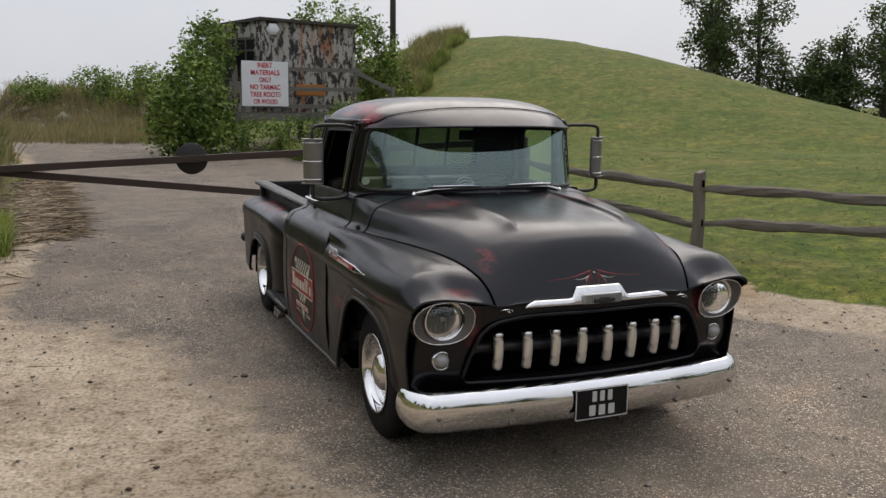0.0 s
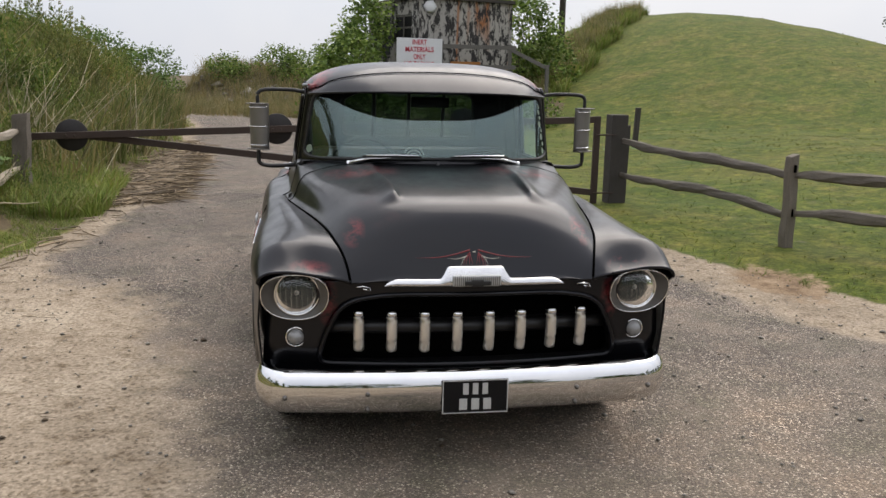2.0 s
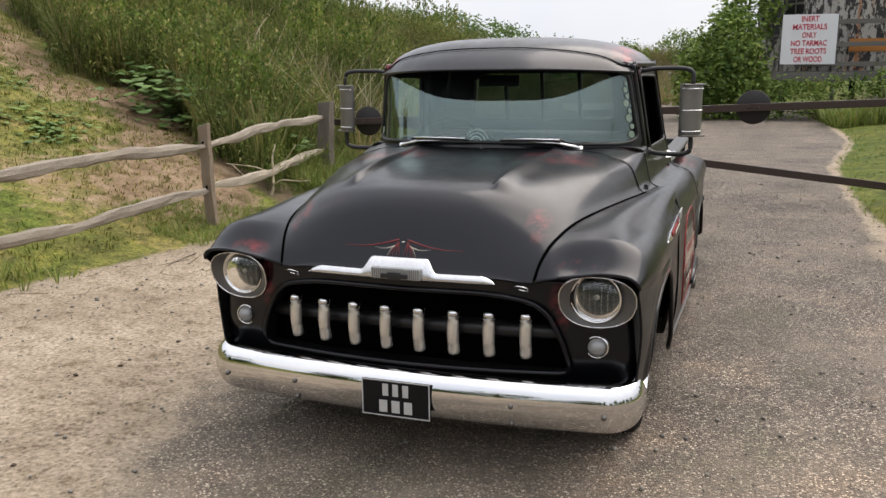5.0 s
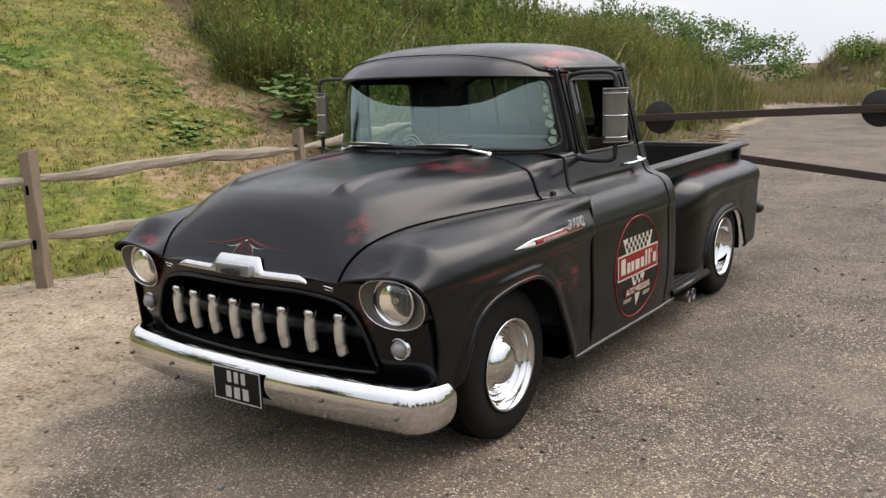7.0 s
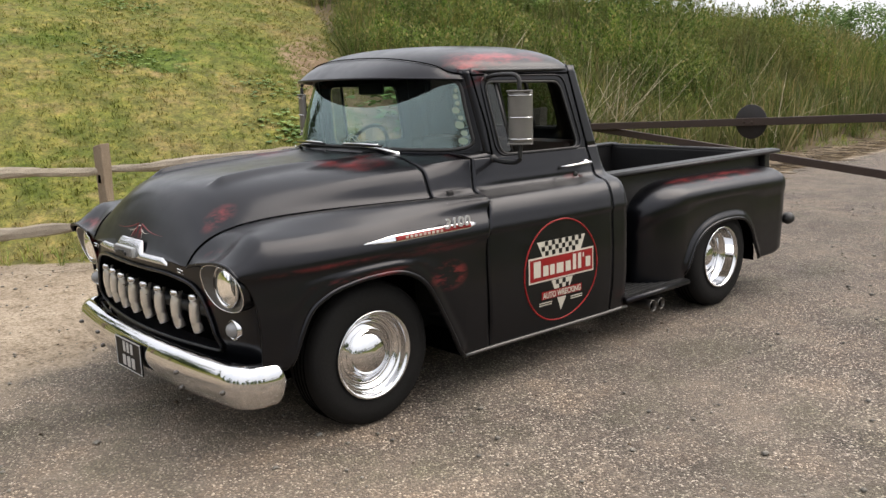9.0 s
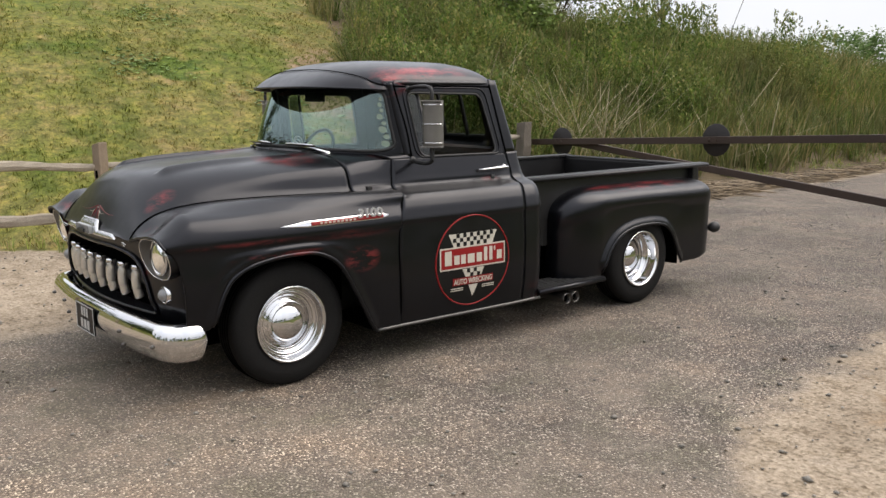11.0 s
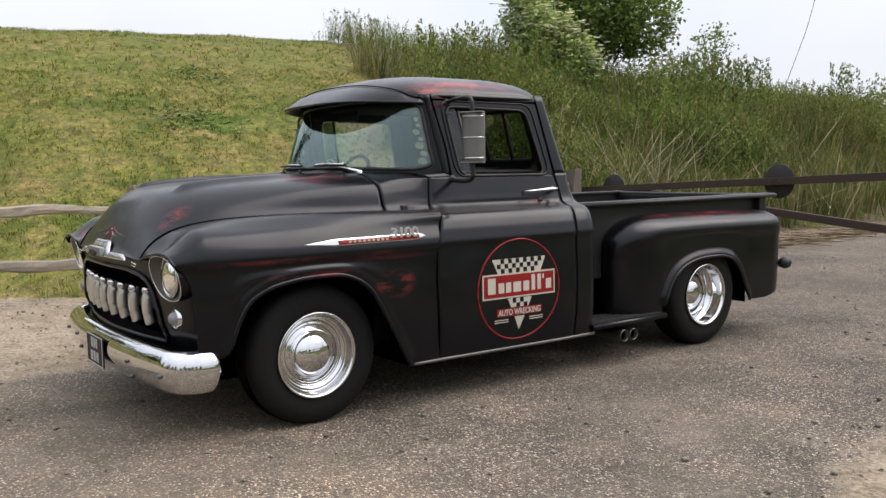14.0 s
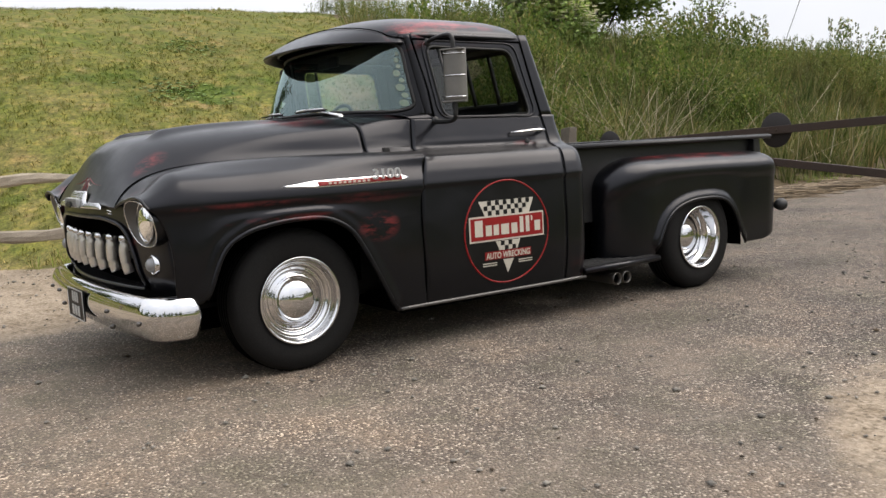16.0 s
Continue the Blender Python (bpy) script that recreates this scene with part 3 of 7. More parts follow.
def spaced(loop, n):
    """n points at even distances round a closed loop, from its first point."""
    loop = np.vstack([loop, loop[:1]])
    d = np.r_[0, np.cumsum(np.linalg.norm(np.diff(loop, axis=0), axis=1))]
    t = np.linspace(0, d[-1], n, endpoint=False)
    return np.stack([np.interp(t, d, loop[:, k]) for k in range(loop.shape[1])], -1)


def tube_vf(points, radius, sides=8, closed=False, flat=1.0):
    pts = np.array(points, float)
    n = len(pts)
    rad = np.broadcast_to(np.asarray(radius, float), (n,))
    verts, faces = [], []
    up = np.array([0, 0, 1.0])
    for k in range(n):
        a = pts[(k + 1) % n] if (closed or k < n - 1) else pts[k]
        b = pts[k - 1] if (closed or k > 0) else pts[k]
        d = (a - b) / (np.linalg.norm(a - b) + 1e-9)
        side = np.cross(d, up)
        if np.linalg.norm(side) < 0.15:
            side = np.cross(d, np.array([1.0, 0.1, 0]))
        side /= np.linalg.norm(side)
        top = np.cross(side, d)
        for s in range(sides):
            t = 2 * math.pi * s / sides
            verts.append(pts[k] + rad[k] * (math.cos(t) * side + flat * math.sin(t) * top))
    for k in range(n if closed else n - 1):
        for s in range(sides):
            k2 = (k + 1) % n
            faces.append((k * sides + s, k * sides + (s + 1) % sides, k2 * sides + (s + 1) % sides, k2 * sides + s))
    if not closed:
        faces.append(tuple(range(sides))[::-1])
        faces.append(tuple((n - 1) * sides + s for s in range(sides)))
    return np.array(verts), faces


def tube(name, points, radius, material, parent, label="", sides=8, closed=False, flat=1.0):
    v, q = tube_vf(points, radius, sides, closed, flat)
    return piece(name, v, q, material, parent, label)


def lathe(name, profile, material, parent, label="", n=40, at=(0, 0, 0), axis="x", sign=1):
    """Turns (radius, along) pairs round the x, y or z axis."""
    verts, faces = [], []
    m = len(profile)
    for k in range(n):
        t = 2 * math.pi * k / n
        for r, a in profile:
            c, s = r * math.cos(t), r * math.sin(t)
            p = {"x": (a * sign, c, s), "y": (c, a * sign, s), "z": (c, s, a * sign)}[axis]
            verts.append((p[0] + at[0], p[1] + at[1], p[2] + at[2]))
    for k in range(n):
        for j in range(m - 1):
            faces.append((k * m + j, k * m + j + 1, ((k + 1) % n) * m + j + 1, ((k + 1) % n) * m + j))
    return piece(name, verts, faces, material, parent, label)


def box_bm(size, at=(0, 0, 0), bevel=0.0, taper=1.0):
    bm = bmesh.new()
    bmesh.ops.create_cube(bm, size=1)
    for v in bm.verts:
        k = taper if v.co.z > 0 else 1
        v.co = Vector((v.co.x * size[0] * k + at[0], v.co.y * size[1] * k + at[1], v.co.z * size[2] + at[2]))
    if bevel:
        bmesh.ops.bevel(bm, geom=list(bm.edges), offset=bevel, segments=2, affect="EDGES", profile=0.6)
    return bm


def arc_pts(pts, n=24):
    """A smooth line through a few points."""
    pts = np.array(pts, float)
    t = np.arange(len(pts))
    return np.stack([spline(t, pts[:, k], np.linspace(0, len(pts) - 1, n)) for k in range(3)], -1)


# ---- ground ----
def left_edge(y):
    return spline([-12, -6, -2.2, -0.5, 0.6, 2.0, 3.4, 5.5, 10, 17, 30, 44], [-11, -8, -5.6, -4.9, -4.0, -3.6, -3.35, -3.05, -3.4, -3.7, -5.5, -14], y)


def right_edge(y):
    return spline([-12, -6, -2, 0.0, 1.2, 2.1, 3.1, 5.6, 9.2, 17, 30, 44], [14, 11, 7.5, 5.2, 4.05, 3.4, 3.05, 2.5, 2.45, 3.3, 1.5, -8], y)


def land(x, y):
    """Height of the ground: road apron, grassy rise with a weedy bank on one side, a mown mound on the other."""
    x, y = np.asarray(x, float), np.asarray(y, float)
    s = np.maximum(0, left_edge(y) - 0.25 - x)
    rise = (5.1 + 0.3 * smooth01(3, 12, y)) * np.sin(np.pi / 2 * np.clip(s / 19.0, 0, 1)) ** 1.15
    crest = spline([-5, 8, 14, 24, 34, 46, 60], [2.9, 2.95, 3.0, 2.42, 1.6, 1.0, 0.4], y)
    bank = crest * np.sin(np.pi / 2 * np.clip(s / 5.0, 0, 1)) ** 1.1
    w = smooth01(8.0, 26.0, y + (x + 5) * 0.43)
    left = rise * (1 - w) + bank * w
    far = smooth01(60, 160, np.hypot(x, y))
    r = np.hypot((x - 19.5) / 19.5, (y - 43.5) / 39.0)
    mound = 5.5 * (1 + np.cos(np.pi * np.clip(r, 0, 1))) / 2
    t = np.maximum(0, x - right_edge(y) - 0.3)
    shoulder = 0.5 * smooth01(0, 9, t) + 0.05 * smooth01(0, 0.5, t)
    heap = 2.0 * np.exp(-((y - 47) / 5.5) ** 2) * smooth01(8, -2, x)
    bumps = 0.035 * np.sin(1.7 * x + 0.6 * y) * np.sin(1.3 * y - 0.4 * x) + 0.02 * np.sin(4.1 * x - 1.1) * np.sin(3.7 * y)
    off_road = np.clip((s + t) / 1.5, 0, 1)
    side = np.where(x < 0, left, np.maximum(mound, shoulder))
    return (side + heap * off_road) * (1 - far) + bumps * off_road


N = 300
un = np.linspace(-7, 7, N)
gx, gy = np.meshgrid(3.2 * np.sinh(un), 3.0 + 3.2 * np.sinh(un), indexing="ij")
gz = land(gx, gy)
gi, gj = np.meshgrid(np.arange(N - 1), np.arange(N - 1), indexing="ij")
ga = (gi * N + gj).ravel()
ground_me = mesh_from("ground", np.stack([gx.ravel(), gy.ravel(), gz.ravel()], -1), np.stack([ga, ga + N, ga + N + 1, ga + 1], -1), GROUND)
cover = ground_me.color_attributes.new("cover", "FLOAT_COLOR", "POINT")
x_, y_ = gx.ravel(), gy.ravel()
el, er = left_edge(y_), right_edge(y_)
litter = smooth01(6.6, 8.2, y_) * smooth01(20, 15, y_)
on_road = smooth01(0.0, 0.55, x_ - el - 0.75 * litter) * smooth01(0.0, 0.12 + 0.43 * smooth01(6.5, 4.0, y_), er - x_) * smooth01(62, 50, y_)
band = spline([-3, 0.0, 1.3, 2.2, 3.5, 6.0], [1.9, 1.6, 1.2, 0.75, 0.5, 0.3], y_)
sandy = (smooth01(0.3, -1.7, x_ + 0.22 * (y_ + 2)) * smooth01(4.6, 2.0, y_) * 1.15
         + smooth01(band + 0.5, band - 0.3, er - x_) * smooth01(-0.5, 0.0, er - x_) * smooth01(5.6, 4.0, y_)
         + 0.35 * smooth01(0.7, 0.2, x_ - el) * smooth01(-0.5, 0.1, x_ - el)
         + 0.62 * smooth01(-0.6, -2.2, y_) * smooth01(3.5, 1.5, x_) + smooth01(24, 36, y_) * 0.8)
is_sand = smooth01(-0.35, 0.1, x_ - el - 0.95 * litter) * smooth01(-0.35, 0.1, er - x_) * smooth01(70, 60, y_)
weedy = smooth01(-0.4, 0.8, y_ - 5.2 - (-5 - x_) * 0.43) * (x_ < el - 0.1) + litter * smooth01(1.2, 0.9, x_ - el) * (x_ > el - 0.2) + smooth01(38, 41, y_) * (np.abs(x_) < 20) * (x_ < 6) + (np.hypot((x_ - 4) / 1.2, (y_ - 25.5)) < 3.6) * (x_ > er)
line = y_ - 5.4 - (-5 - x_) * 0.43 + 0.5 * np.sin(x_ * 1.3) + 0.3 * np.sin(3.1 * x_ + y_)
bare = (0.62 * np.exp(-((line + 0.55) / 0.75) ** 2) * smooth01(-13, -8, x_) + 0.42 * smooth01(-7.4, -5.4, x_) * smooth01(-4.0, -4.7, x_) * smooth01(7.4, 5.4, y_) * smooth01(1.0, 3.4, y_)) * (x_ < el - 0.35) * (line < 0.4)
bare = np.maximum(bare, 0.72 * np.exp(-(((x_ - 3.3) / 0.45) ** 2 + ((y_ - 2.45) / 0.8) ** 2)))
cv = np.stack([on_road * np.clip(1 - sandy, 0, 1), is_sand, np.clip(weedy, 0, 1), np.clip(bare, 0, 1)], -1).astype(np.float32)
cover.data.foreach_set("color", cv.ravel())
ground = tagged(new("ground", ground_me), "worn asphalt and sand drive between mown grass slopes", "ground", kind="structure")


# ---- split-rail fences ----
def cleft_post(height, w=0.11, d=0.10):
    bm = box_bm((w, d, height + 0.35), (0, 0, (height - 0.35) / 2), 0.0, 0.9)
    bmesh.ops.subdivide_edges(bm, edges=[e for e in bm.edges if abs((e.verts[0].co - e.verts[1].co).z) > 0.3], cuts=7)
    for v in bm.verts:
        v.co.x += 0.02 * noise.noise(v.co * 4 + Vector((height * 9, 0, 0)))
        v.co.y += 0.02 * noise.noise(v.co * 4 + Vector((0, height * 7, 3)))
        if v.co.z > height - 0.02:
            v.co.z += 0.03 * v.co.x / w
    bmesh.ops.bevel(bm, geom=list(bm.edges), offset=0.006, segments=1, affect="EDGES")
    return bm


def cleft_rail(a, b, name, parent, seed, r=0.055, wood=None):
    """A split rail: uneven, slightly bowed, thinned to tenons at its ends."""
    a, b = np.array(a, float), np.array(b, float)
    rng = np.random.default_rng(seed)
    t = np.linspace(0, 1, 22)
    bow = rng.uniform(-0.05, 0.08)
    ph = rng.uniform(0, 6, 3)
    pts = a + (b - a) * t[:, None]
    pts[:, 2] += bow * np.sin(np.pi * t) + 0.013 * np.sin(9 * t + ph[0]) + 0.006 * np.sin(23 * t + ph[1])
    pts[:, 0] += 0.03 * np.sin(5 * t + ph[2]) * np.sin(np.pi * t)
    rad = r * (0.55 + 0.45 * np.minimum(1, 6 * np.minimum(t, 1 - t))) * (1 + 0.14 * np.sin(13 * t + ph[1]) + 0.08 * np.sin(31 * t + ph[0]))
    v, q = tube_vf(pts, rad * 0.72, 8, False, 1.75)
    v = v + rng.normal(0, 0.004, v.shape)
    return piece(name, v, q, wood or OAKH, parent, smooth=False)


def fence(name, posts, label, group, post_wood, rail_wood, rail_r, first_wood):
    root = thing(name, label, "fence", group)
    rails = (0.84, 0.38)
    for k, (x, y, h) in enumerate(posts):
        z = float(land(x, y))
        post = part("post", cleft_post(h, 0.19, 0.17) if k == 0 else cleft_post(h), first_wood if k == 0 else post_wood, root)
        post.matrix_world = pose(x, y, z, 2 * math.sin(k * 3.1), 2 * math.cos(k * 2.3), 11 * k)
        for dz in (0.8, 0.36):
            # slot drawn as a block whose black stands for the shade inside
            slot = part("mortise", box_bm((0.014, 0.135, 0.075), (0, 0, dz), 0.003), GAP_SHADE, post)
            slot.matrix_world = post.matrix_world @ pose(0, 0, 0, 0, 0, 0)
    for k in range(len(posts) - 1):
        (x0, y0, h0), (x1, y1, h1) = posts[k], posts[k + 1]
        z0, z1 = float(land(x0, y0)), float(land(x1, y1))
        for n, f_ in enumerate(rails):
            cleft_rail((x0, y0, z0 + f_ * h0 * 0.95), (x1, y1, z1 + f_ * h1 * 0.95), "rail", root, 40 + 10 * k + n + len(posts) * 100, rail_r, rail_wood)
    return root


fence("split_rail_fence", [(-4.05, 6.66, 0.97), (-3.83, 3.65, 1.0), (-3.85, 0.62, 1.1), (-4.9, -2.2, 1.1), (-6.6, -4.8, 1.1), (-8.8, -7.2, 1.1)],
      "pale weathered cleft oak post and rail fence beside the drive", "fences along the drive", OAK, OAKH, 0.040, OAKQ)
fence("split_rail_fence", [(3.5, 6.98, 1.05), (4.09, 3.7, 0.93), (5.6, 1.15, 0.95), (7.9, -0.9, 0.95), (10.6, -2.6, 0.95)],
      "grey weathered cleft oak post and rail fence below the mown mound", "fences along the drive", OAKQ, OAKD, 0.043, OLDWOOD)

# ---- swing barrier ----
gate = thing("barrier_gate", "rusty brown steel swing barrier with round discs, closed across the drive", "gate")
GY = 6.9
G0, G1 = (-4.2, GY, 0.875), (3.1, GY, 1.18)


def bar(name, a, b, w, h, material, parent, label=""):
    a, b = Vector(a), Vector(b)
    ob = part(name, box_bm(((b - a).length, w, h), (0, 0, 0), 0.006), material, parent, label)
    d = (b - a).normalized()
    m = Matrix((d, Vector((0, 0, 1)).cross(d).normalized(), d.cross(Vector((0, 0, 1)).cross(d).normalized()))).transposed().to_4x4()
    ob.matrix_world = Matrix.Translation((a + b) / 2) @ m
    return ob


bar("top_bar", G0, G1, 0.06, 0.085, RUSTY, gate)
part("stile", box_bm((0.085, 0.05, 1.17), (3.145, GY + 0.003, 0.64), 0.006), RUSTY, gate)
bar("brace_bar", (-3.4, GY + 0.065, 0.90), (3.1, GY + 0.005, 0.205), 0.05, 0.085, RUSTY, gate)
bar("end_upright", (3.23, GY, 0.08), (3.23, GY, 1.2), 0.07, 0.07, RUSTY, gate)
for z in (0.98, 0.2):
    bar("hinge_pin", (3.12, GY - 0.05, z), (3.42, GY - 0.02, z), 0.02, 0.02, RUSTY, gate)
for dx in (-3.53, -1.06, 1.33):
    dz = G0[2] + (G1[2] - G0[2]) * (dx - G0[0]) / (G1[0] - G0[0])
    lathe("disc", [(0.0, -0.006), (0.19, -0.006), (0.195, 0.0), (0.19, 0.006), (0.0, 0.006)], DISCM, gate, "dark round steel warning disc", 36, (dx, GY + 0.045, dz), "y")
    for b_ in (-0.05, 0.05):
        lathe("bolt", [(0.0, -0.012), (0.012, -0.012), (0.014, 0.0), (0.0, 0.0)], RUSTY, gate, "", 8, (dx + b_, GY - 0.031, dz), "y")
gp = thing("gate_post", "thick dark square timber gate post with pale foot", "post")
gpp = part("post", box_bm((0.23, 0.22, 1.55), (0, 0, 0.42), 0.012), OLDWOOD, gp)
gpp.matrix_world = pose(3.46, 7.0, float(land(3.46, 7.0)), 0, 0, 4)
lp = thing("marker_post", "short lone dark timber post on the grass slope", "post")
lpp = part("post", box_bm((0.1, 0.1, 1.3), (0, 0, 0.3), 0.01), OLDWOOD, lp)
lpp.matrix_world = pose(6.9, 15.0, float(land(6.9, 15.0)), 2, 1, 15)

# ---- site notice, hut and poles ----
SY = 23.5
notice = thing("notice_board", "white board with red lettering fixed to the hut's railing", "sign")
nb = part("board", box_bm((1.46, 0.03, 1.39), (0, 0, 0), 0.004), SIGNW, notice)
nb.matrix_world = pose(2.88, SY - 0.06, 2.245, 0, 0.4, 0)
for k, line in enumerate(("INERT", "MATERIALS", "ONLY", "NO TARMAC", "TREE ROOTS", "OR WOOD")):
    cu = bpy.data.curves.new("lettering", "FONT")
    cu.body, cu.size, cu.align_x, cu.extrude, cu.offset = line, 0.215, "CENTER", 0.002, 0.0045
    tmp = bpy.data.objects.new("tmp", cu)
    scene.collection.objects.link(tmp)
    bpy.context.view_layer.update()
    me = bpy.data.meshes.new_from_object(tmp.evaluated_get(bpy.context.evaluated_depsgraph_get()))
    bpy.data.objects.remove(tmp)
    me.materials.clear()
    me.materials.append(SIGNR)
    ob = new("lettering", me)
    ob.parent = notice
    wide = max(v.co.x for v in me.vertices) - min(v.co.x for v in me.vertices)
    want = (0.46, 0.9, 0.38, 0.95, 0.95, 0.75)[k]
    ob.matrix_world = pose(2.88, SY - 0.082, 2.745 - 0.225 * k, 90, 0, 0) @ Matrix.Diagonal((want / wide, 1, 1, 1))

hut = thing("site_hut", "derelict timber hut with flaking black, white and orange paint", "hut")
HX0, HX1, HY0, HY1, HZ0, HZ1 = 2.95, 5.95, 24.2, 28.6, 1.35, 4.25


def hut_wall(name, x0, x1, y0, y1, z0, z1, label=""):
    return part(name, box_bm((abs(x1 - x0) or 0.1, abs(y1 - y0) or 0.1, z1 - z0), ((x0 + x1) / 2, (y0 + y1) / 2, (z0 + z1) / 2), 0.01), SHEDM, hut, label)


# side away from the drive and back are plain; the near corner is cut back
front = thing("front_wall", "", "")
front.parent = hut
for k in range(6):
    a = HX0 + (HX1 - HX0) * k / 6
    b = HX0 + (HX1 - HX0) * (k + 1) / 6 - 0.012
    part("board", box_bm((b - a, 0.06, HZ1 - HZ0), ((a + b) / 2, HY0 + 0.004 * (k % 2), (HZ0 + HZ1) / 2), 0.006), SHEDM, front)
hut_wall("back_wall", HX0, HX1, HY1, HY1, HZ0, HZ1)
hut_wall("side_wall", HX1 + 0.06, HX1 + 0.06, HY0 + 0.06, HY1, HZ0, HZ1)
# glazed side facing the drive: posts, rails and dark panes set back on a slant
SX0 = 1.55
for t0, t1, pz0, pz1 in ((0.0, 0.12, HZ0, HZ1), (0.44, 0.54, HZ0, HZ1), (0.9, 1.0, HZ0, HZ1), (0.12, 0.44, HZ0, 2.35), (0.54, 0.9, HZ0, 2.35), (0.12, 0.44, 3.75, HZ1), (0.54, 0.9, 3.75, HZ1)):
    ax, ay = HX0 + (SX0 - HX0) * t0, HY0 + 2.6 * t0
    bx, by = HX0 + (SX0 - HX0) * t1, HY0 + 2.6 * t1
    wall = part("side_panel", box_bm((math.hypot(bx - ax, by - ay), 0.08, pz1 - pz0), (0, 0, 0), 0.006), SHEDM, hut)
    wall.matrix_world = pose((ax + bx) / 2, (ay + by) / 2, (pz0 + pz1) / 2, 0, 0, math.degrees(math.atan2(by - ay, bx - ax)))
for t0, t1 in ((0.12, 0.44), (0.54, 0.9)):
    ax, ay = HX0 + (SX0 - HX0) * t0, HY0 + 2.6 * t0
    bx, by = HX0 + (SX0 - HX0) * t1, HY0 + 2.6 * t1
    w = math.hypot(bx - ax, by - ay)
    an = math.degrees(math.atan2(by - ay, bx - ax))
    win = thing("window", "", "")
    win.parent = hut
    g = part("pane", box_bm((w, 0.02, 1.4), (0, 0, 0)), PLATEK, win)
    g.matrix_world = pose((ax + bx) / 2, (ay + by) / 2, 3.05, 0, 0, an)
    for dz in (-0.62, 0.28, 0.66):
        s = part("glazing_bar", box_bm((w, 0.06, 0.06), (0, 0, dz), 0.004), GREYWOOD, win)
        s.matrix_world = pose((ax + bx) / 2, (ay + by) / 2, 3.05, 0, 0, an)
    s = part("glazing_bar", box_bm((0.05, 0.06, 1.4), (0, 0, 0), 0.004), GREYWOOD, win)
    s.matrix_world = pose((ax + bx) / 2, (ay + by) / 2, 3.05, 0, 0, an)
roof_v = [(HX0 - 0.1, HY0 - 0.15, HZ1), (HX1 + 0.15, HY0 - 0.15, HZ1 - 0.12), (HX1 + 0.15, HY1 + 0.1, HZ1 - 0.12), (SX0 - 0.1, HY1 + 0.1, HZ1 - 0.15), (SX0 - 0.15, HY0 + 2.5, HZ1 - 0.15)]
roof_v += [(a, b, c + 0.1) for a, b, c in roof_v]
piece("roof", roof_v, [(4, 3, 2, 1, 0), (5, 6, 7, 8, 9)] + [(k, (k + 1) % 5, (k + 1) % 5 + 5, k + 5) for k in range(5)], OLDWOOD, hut, smooth=False)
lathe("alarm_box", [(0.0, -0.1), (0.12, -0.1), (0.2, -0.06), (0.22, 0.0), (0.0, 0.0)], SIGNW, hut, "cream hexagonal alarm box", 6, (3.3, HY0 - 0.03, 3.98), "y")
part("door", box_bm((0.9, 0.05, 2.3), (4.45, HY0 - 0.03, 2.7), 0.01), SHEDM, hut, "dark flaking boarded door")
part("lower_panel", box_bm((1.0, 0.03, 0.36), (4.5, HY0 - 0.075, 2.08), 0.006), ORANGE, hut, "orange painted kick panel")
deck = thing("timber_deck", "grey timber deck and railing in front of the hut", "deck")
part("deck_board", box_bm((4.3, 0.5, 0.12), (4.1, HY0 - 0.35, 1.3), 0.01), GREYWOOD, deck)
part("fascia", box_bm((4.3, 0.05, 0.24), (4.1, SY, 1.2), 0.01), GREYWOOD, deck)
for z in (1.55, 2.1, 2.72):
    part("rail", box_bm((3.5, 0.06, 0.13), (4.3, SY + 0.02, z), 0.008), GREYWOOD, deck)
for x in (2.2, 3.6, 5.85):
    part("post", box_bm((0.11, 0.09, 2.75), (x, SY + 0.05, 1.45), 0.008), GREYWOOD, deck)
bar("stair_rail", (5.9, SY, 2.65), (7.0, SY - 0.3, 2.1), 0.06, 0.12, GREYWOOD, deck)
part("newel", box_bm((0.11, 0.11, 2.0), (7.02, SY - 0.3, 1.2), 0.008), GREYWOOD, deck)
for x in (2.3, 4.2, 6.0):
    part("pier", box_bm((0.16, 0.16, 1.3), (x, HY0 + 0.2, 0.6), 0.01), OLDWOOD, deck)


def pole(x, y, height, label):
    root = thing("telegraph_pole", label, "pole", "telegraph poles")
    z = float(land(x, y)) - 0.3
    tube("shaft", [(x, y, z), (x, y, z + height / 2), (x + 0.05, y, z + height)], [0.15, 0.13, 0.1], OLDWOOD, root, sides=10)
    tube("cap", [(x + 0.05, y, z + height), (x + 0.05, y, z + height + 0.05)], [0.12, 0.03], RUSTY, root, sides=10)
    bar("step_iron", (x - 0.25, y, z + height - 0.9), (x + 0.3, y, z + height - 0.9), 0.03, 0.03, RUSTY, root)
    return (x + 0.05, y, z + height)


p1 = pole(10.6, 33.8, 9.5, "dark tall wooden telegraph pole behind the hut")
p2 = pole(-14.2, 15.5, 8.0, "grey wooden telegraph pole among bushes on the bank")
wires = thing("overhead_wire", "thin slack black overhead wire between the poles", "wire")
tube("wire", [(p2[0] + (p1[0] - p2[0]) * t, p2[1] + (p1[1] - p2[1]) * t, p2[2] + (p1[2] - p2[2]) * t - 3.0 * math.sin(math.pi * t)) for t in np.linspace(0, 1, 24)], 0.008, TRIM, wires, sides=5)
tube("stay_wire", arc_pts([(-15.6, 30.0, 2.6), (-15.3, 30.0, 4.2), (-14.3, 30.0, 6.8), (-13.7, 30.0, 9.6), (-13.4, 30.0, 12.5)], 24), 0.012, TRIM, wires, sides=5)


# ---- pickup truck ----
truck = thing("pickup_truck", "satin black vintage stepside pickup with rubbed red primer and chrome", "pickup truck")

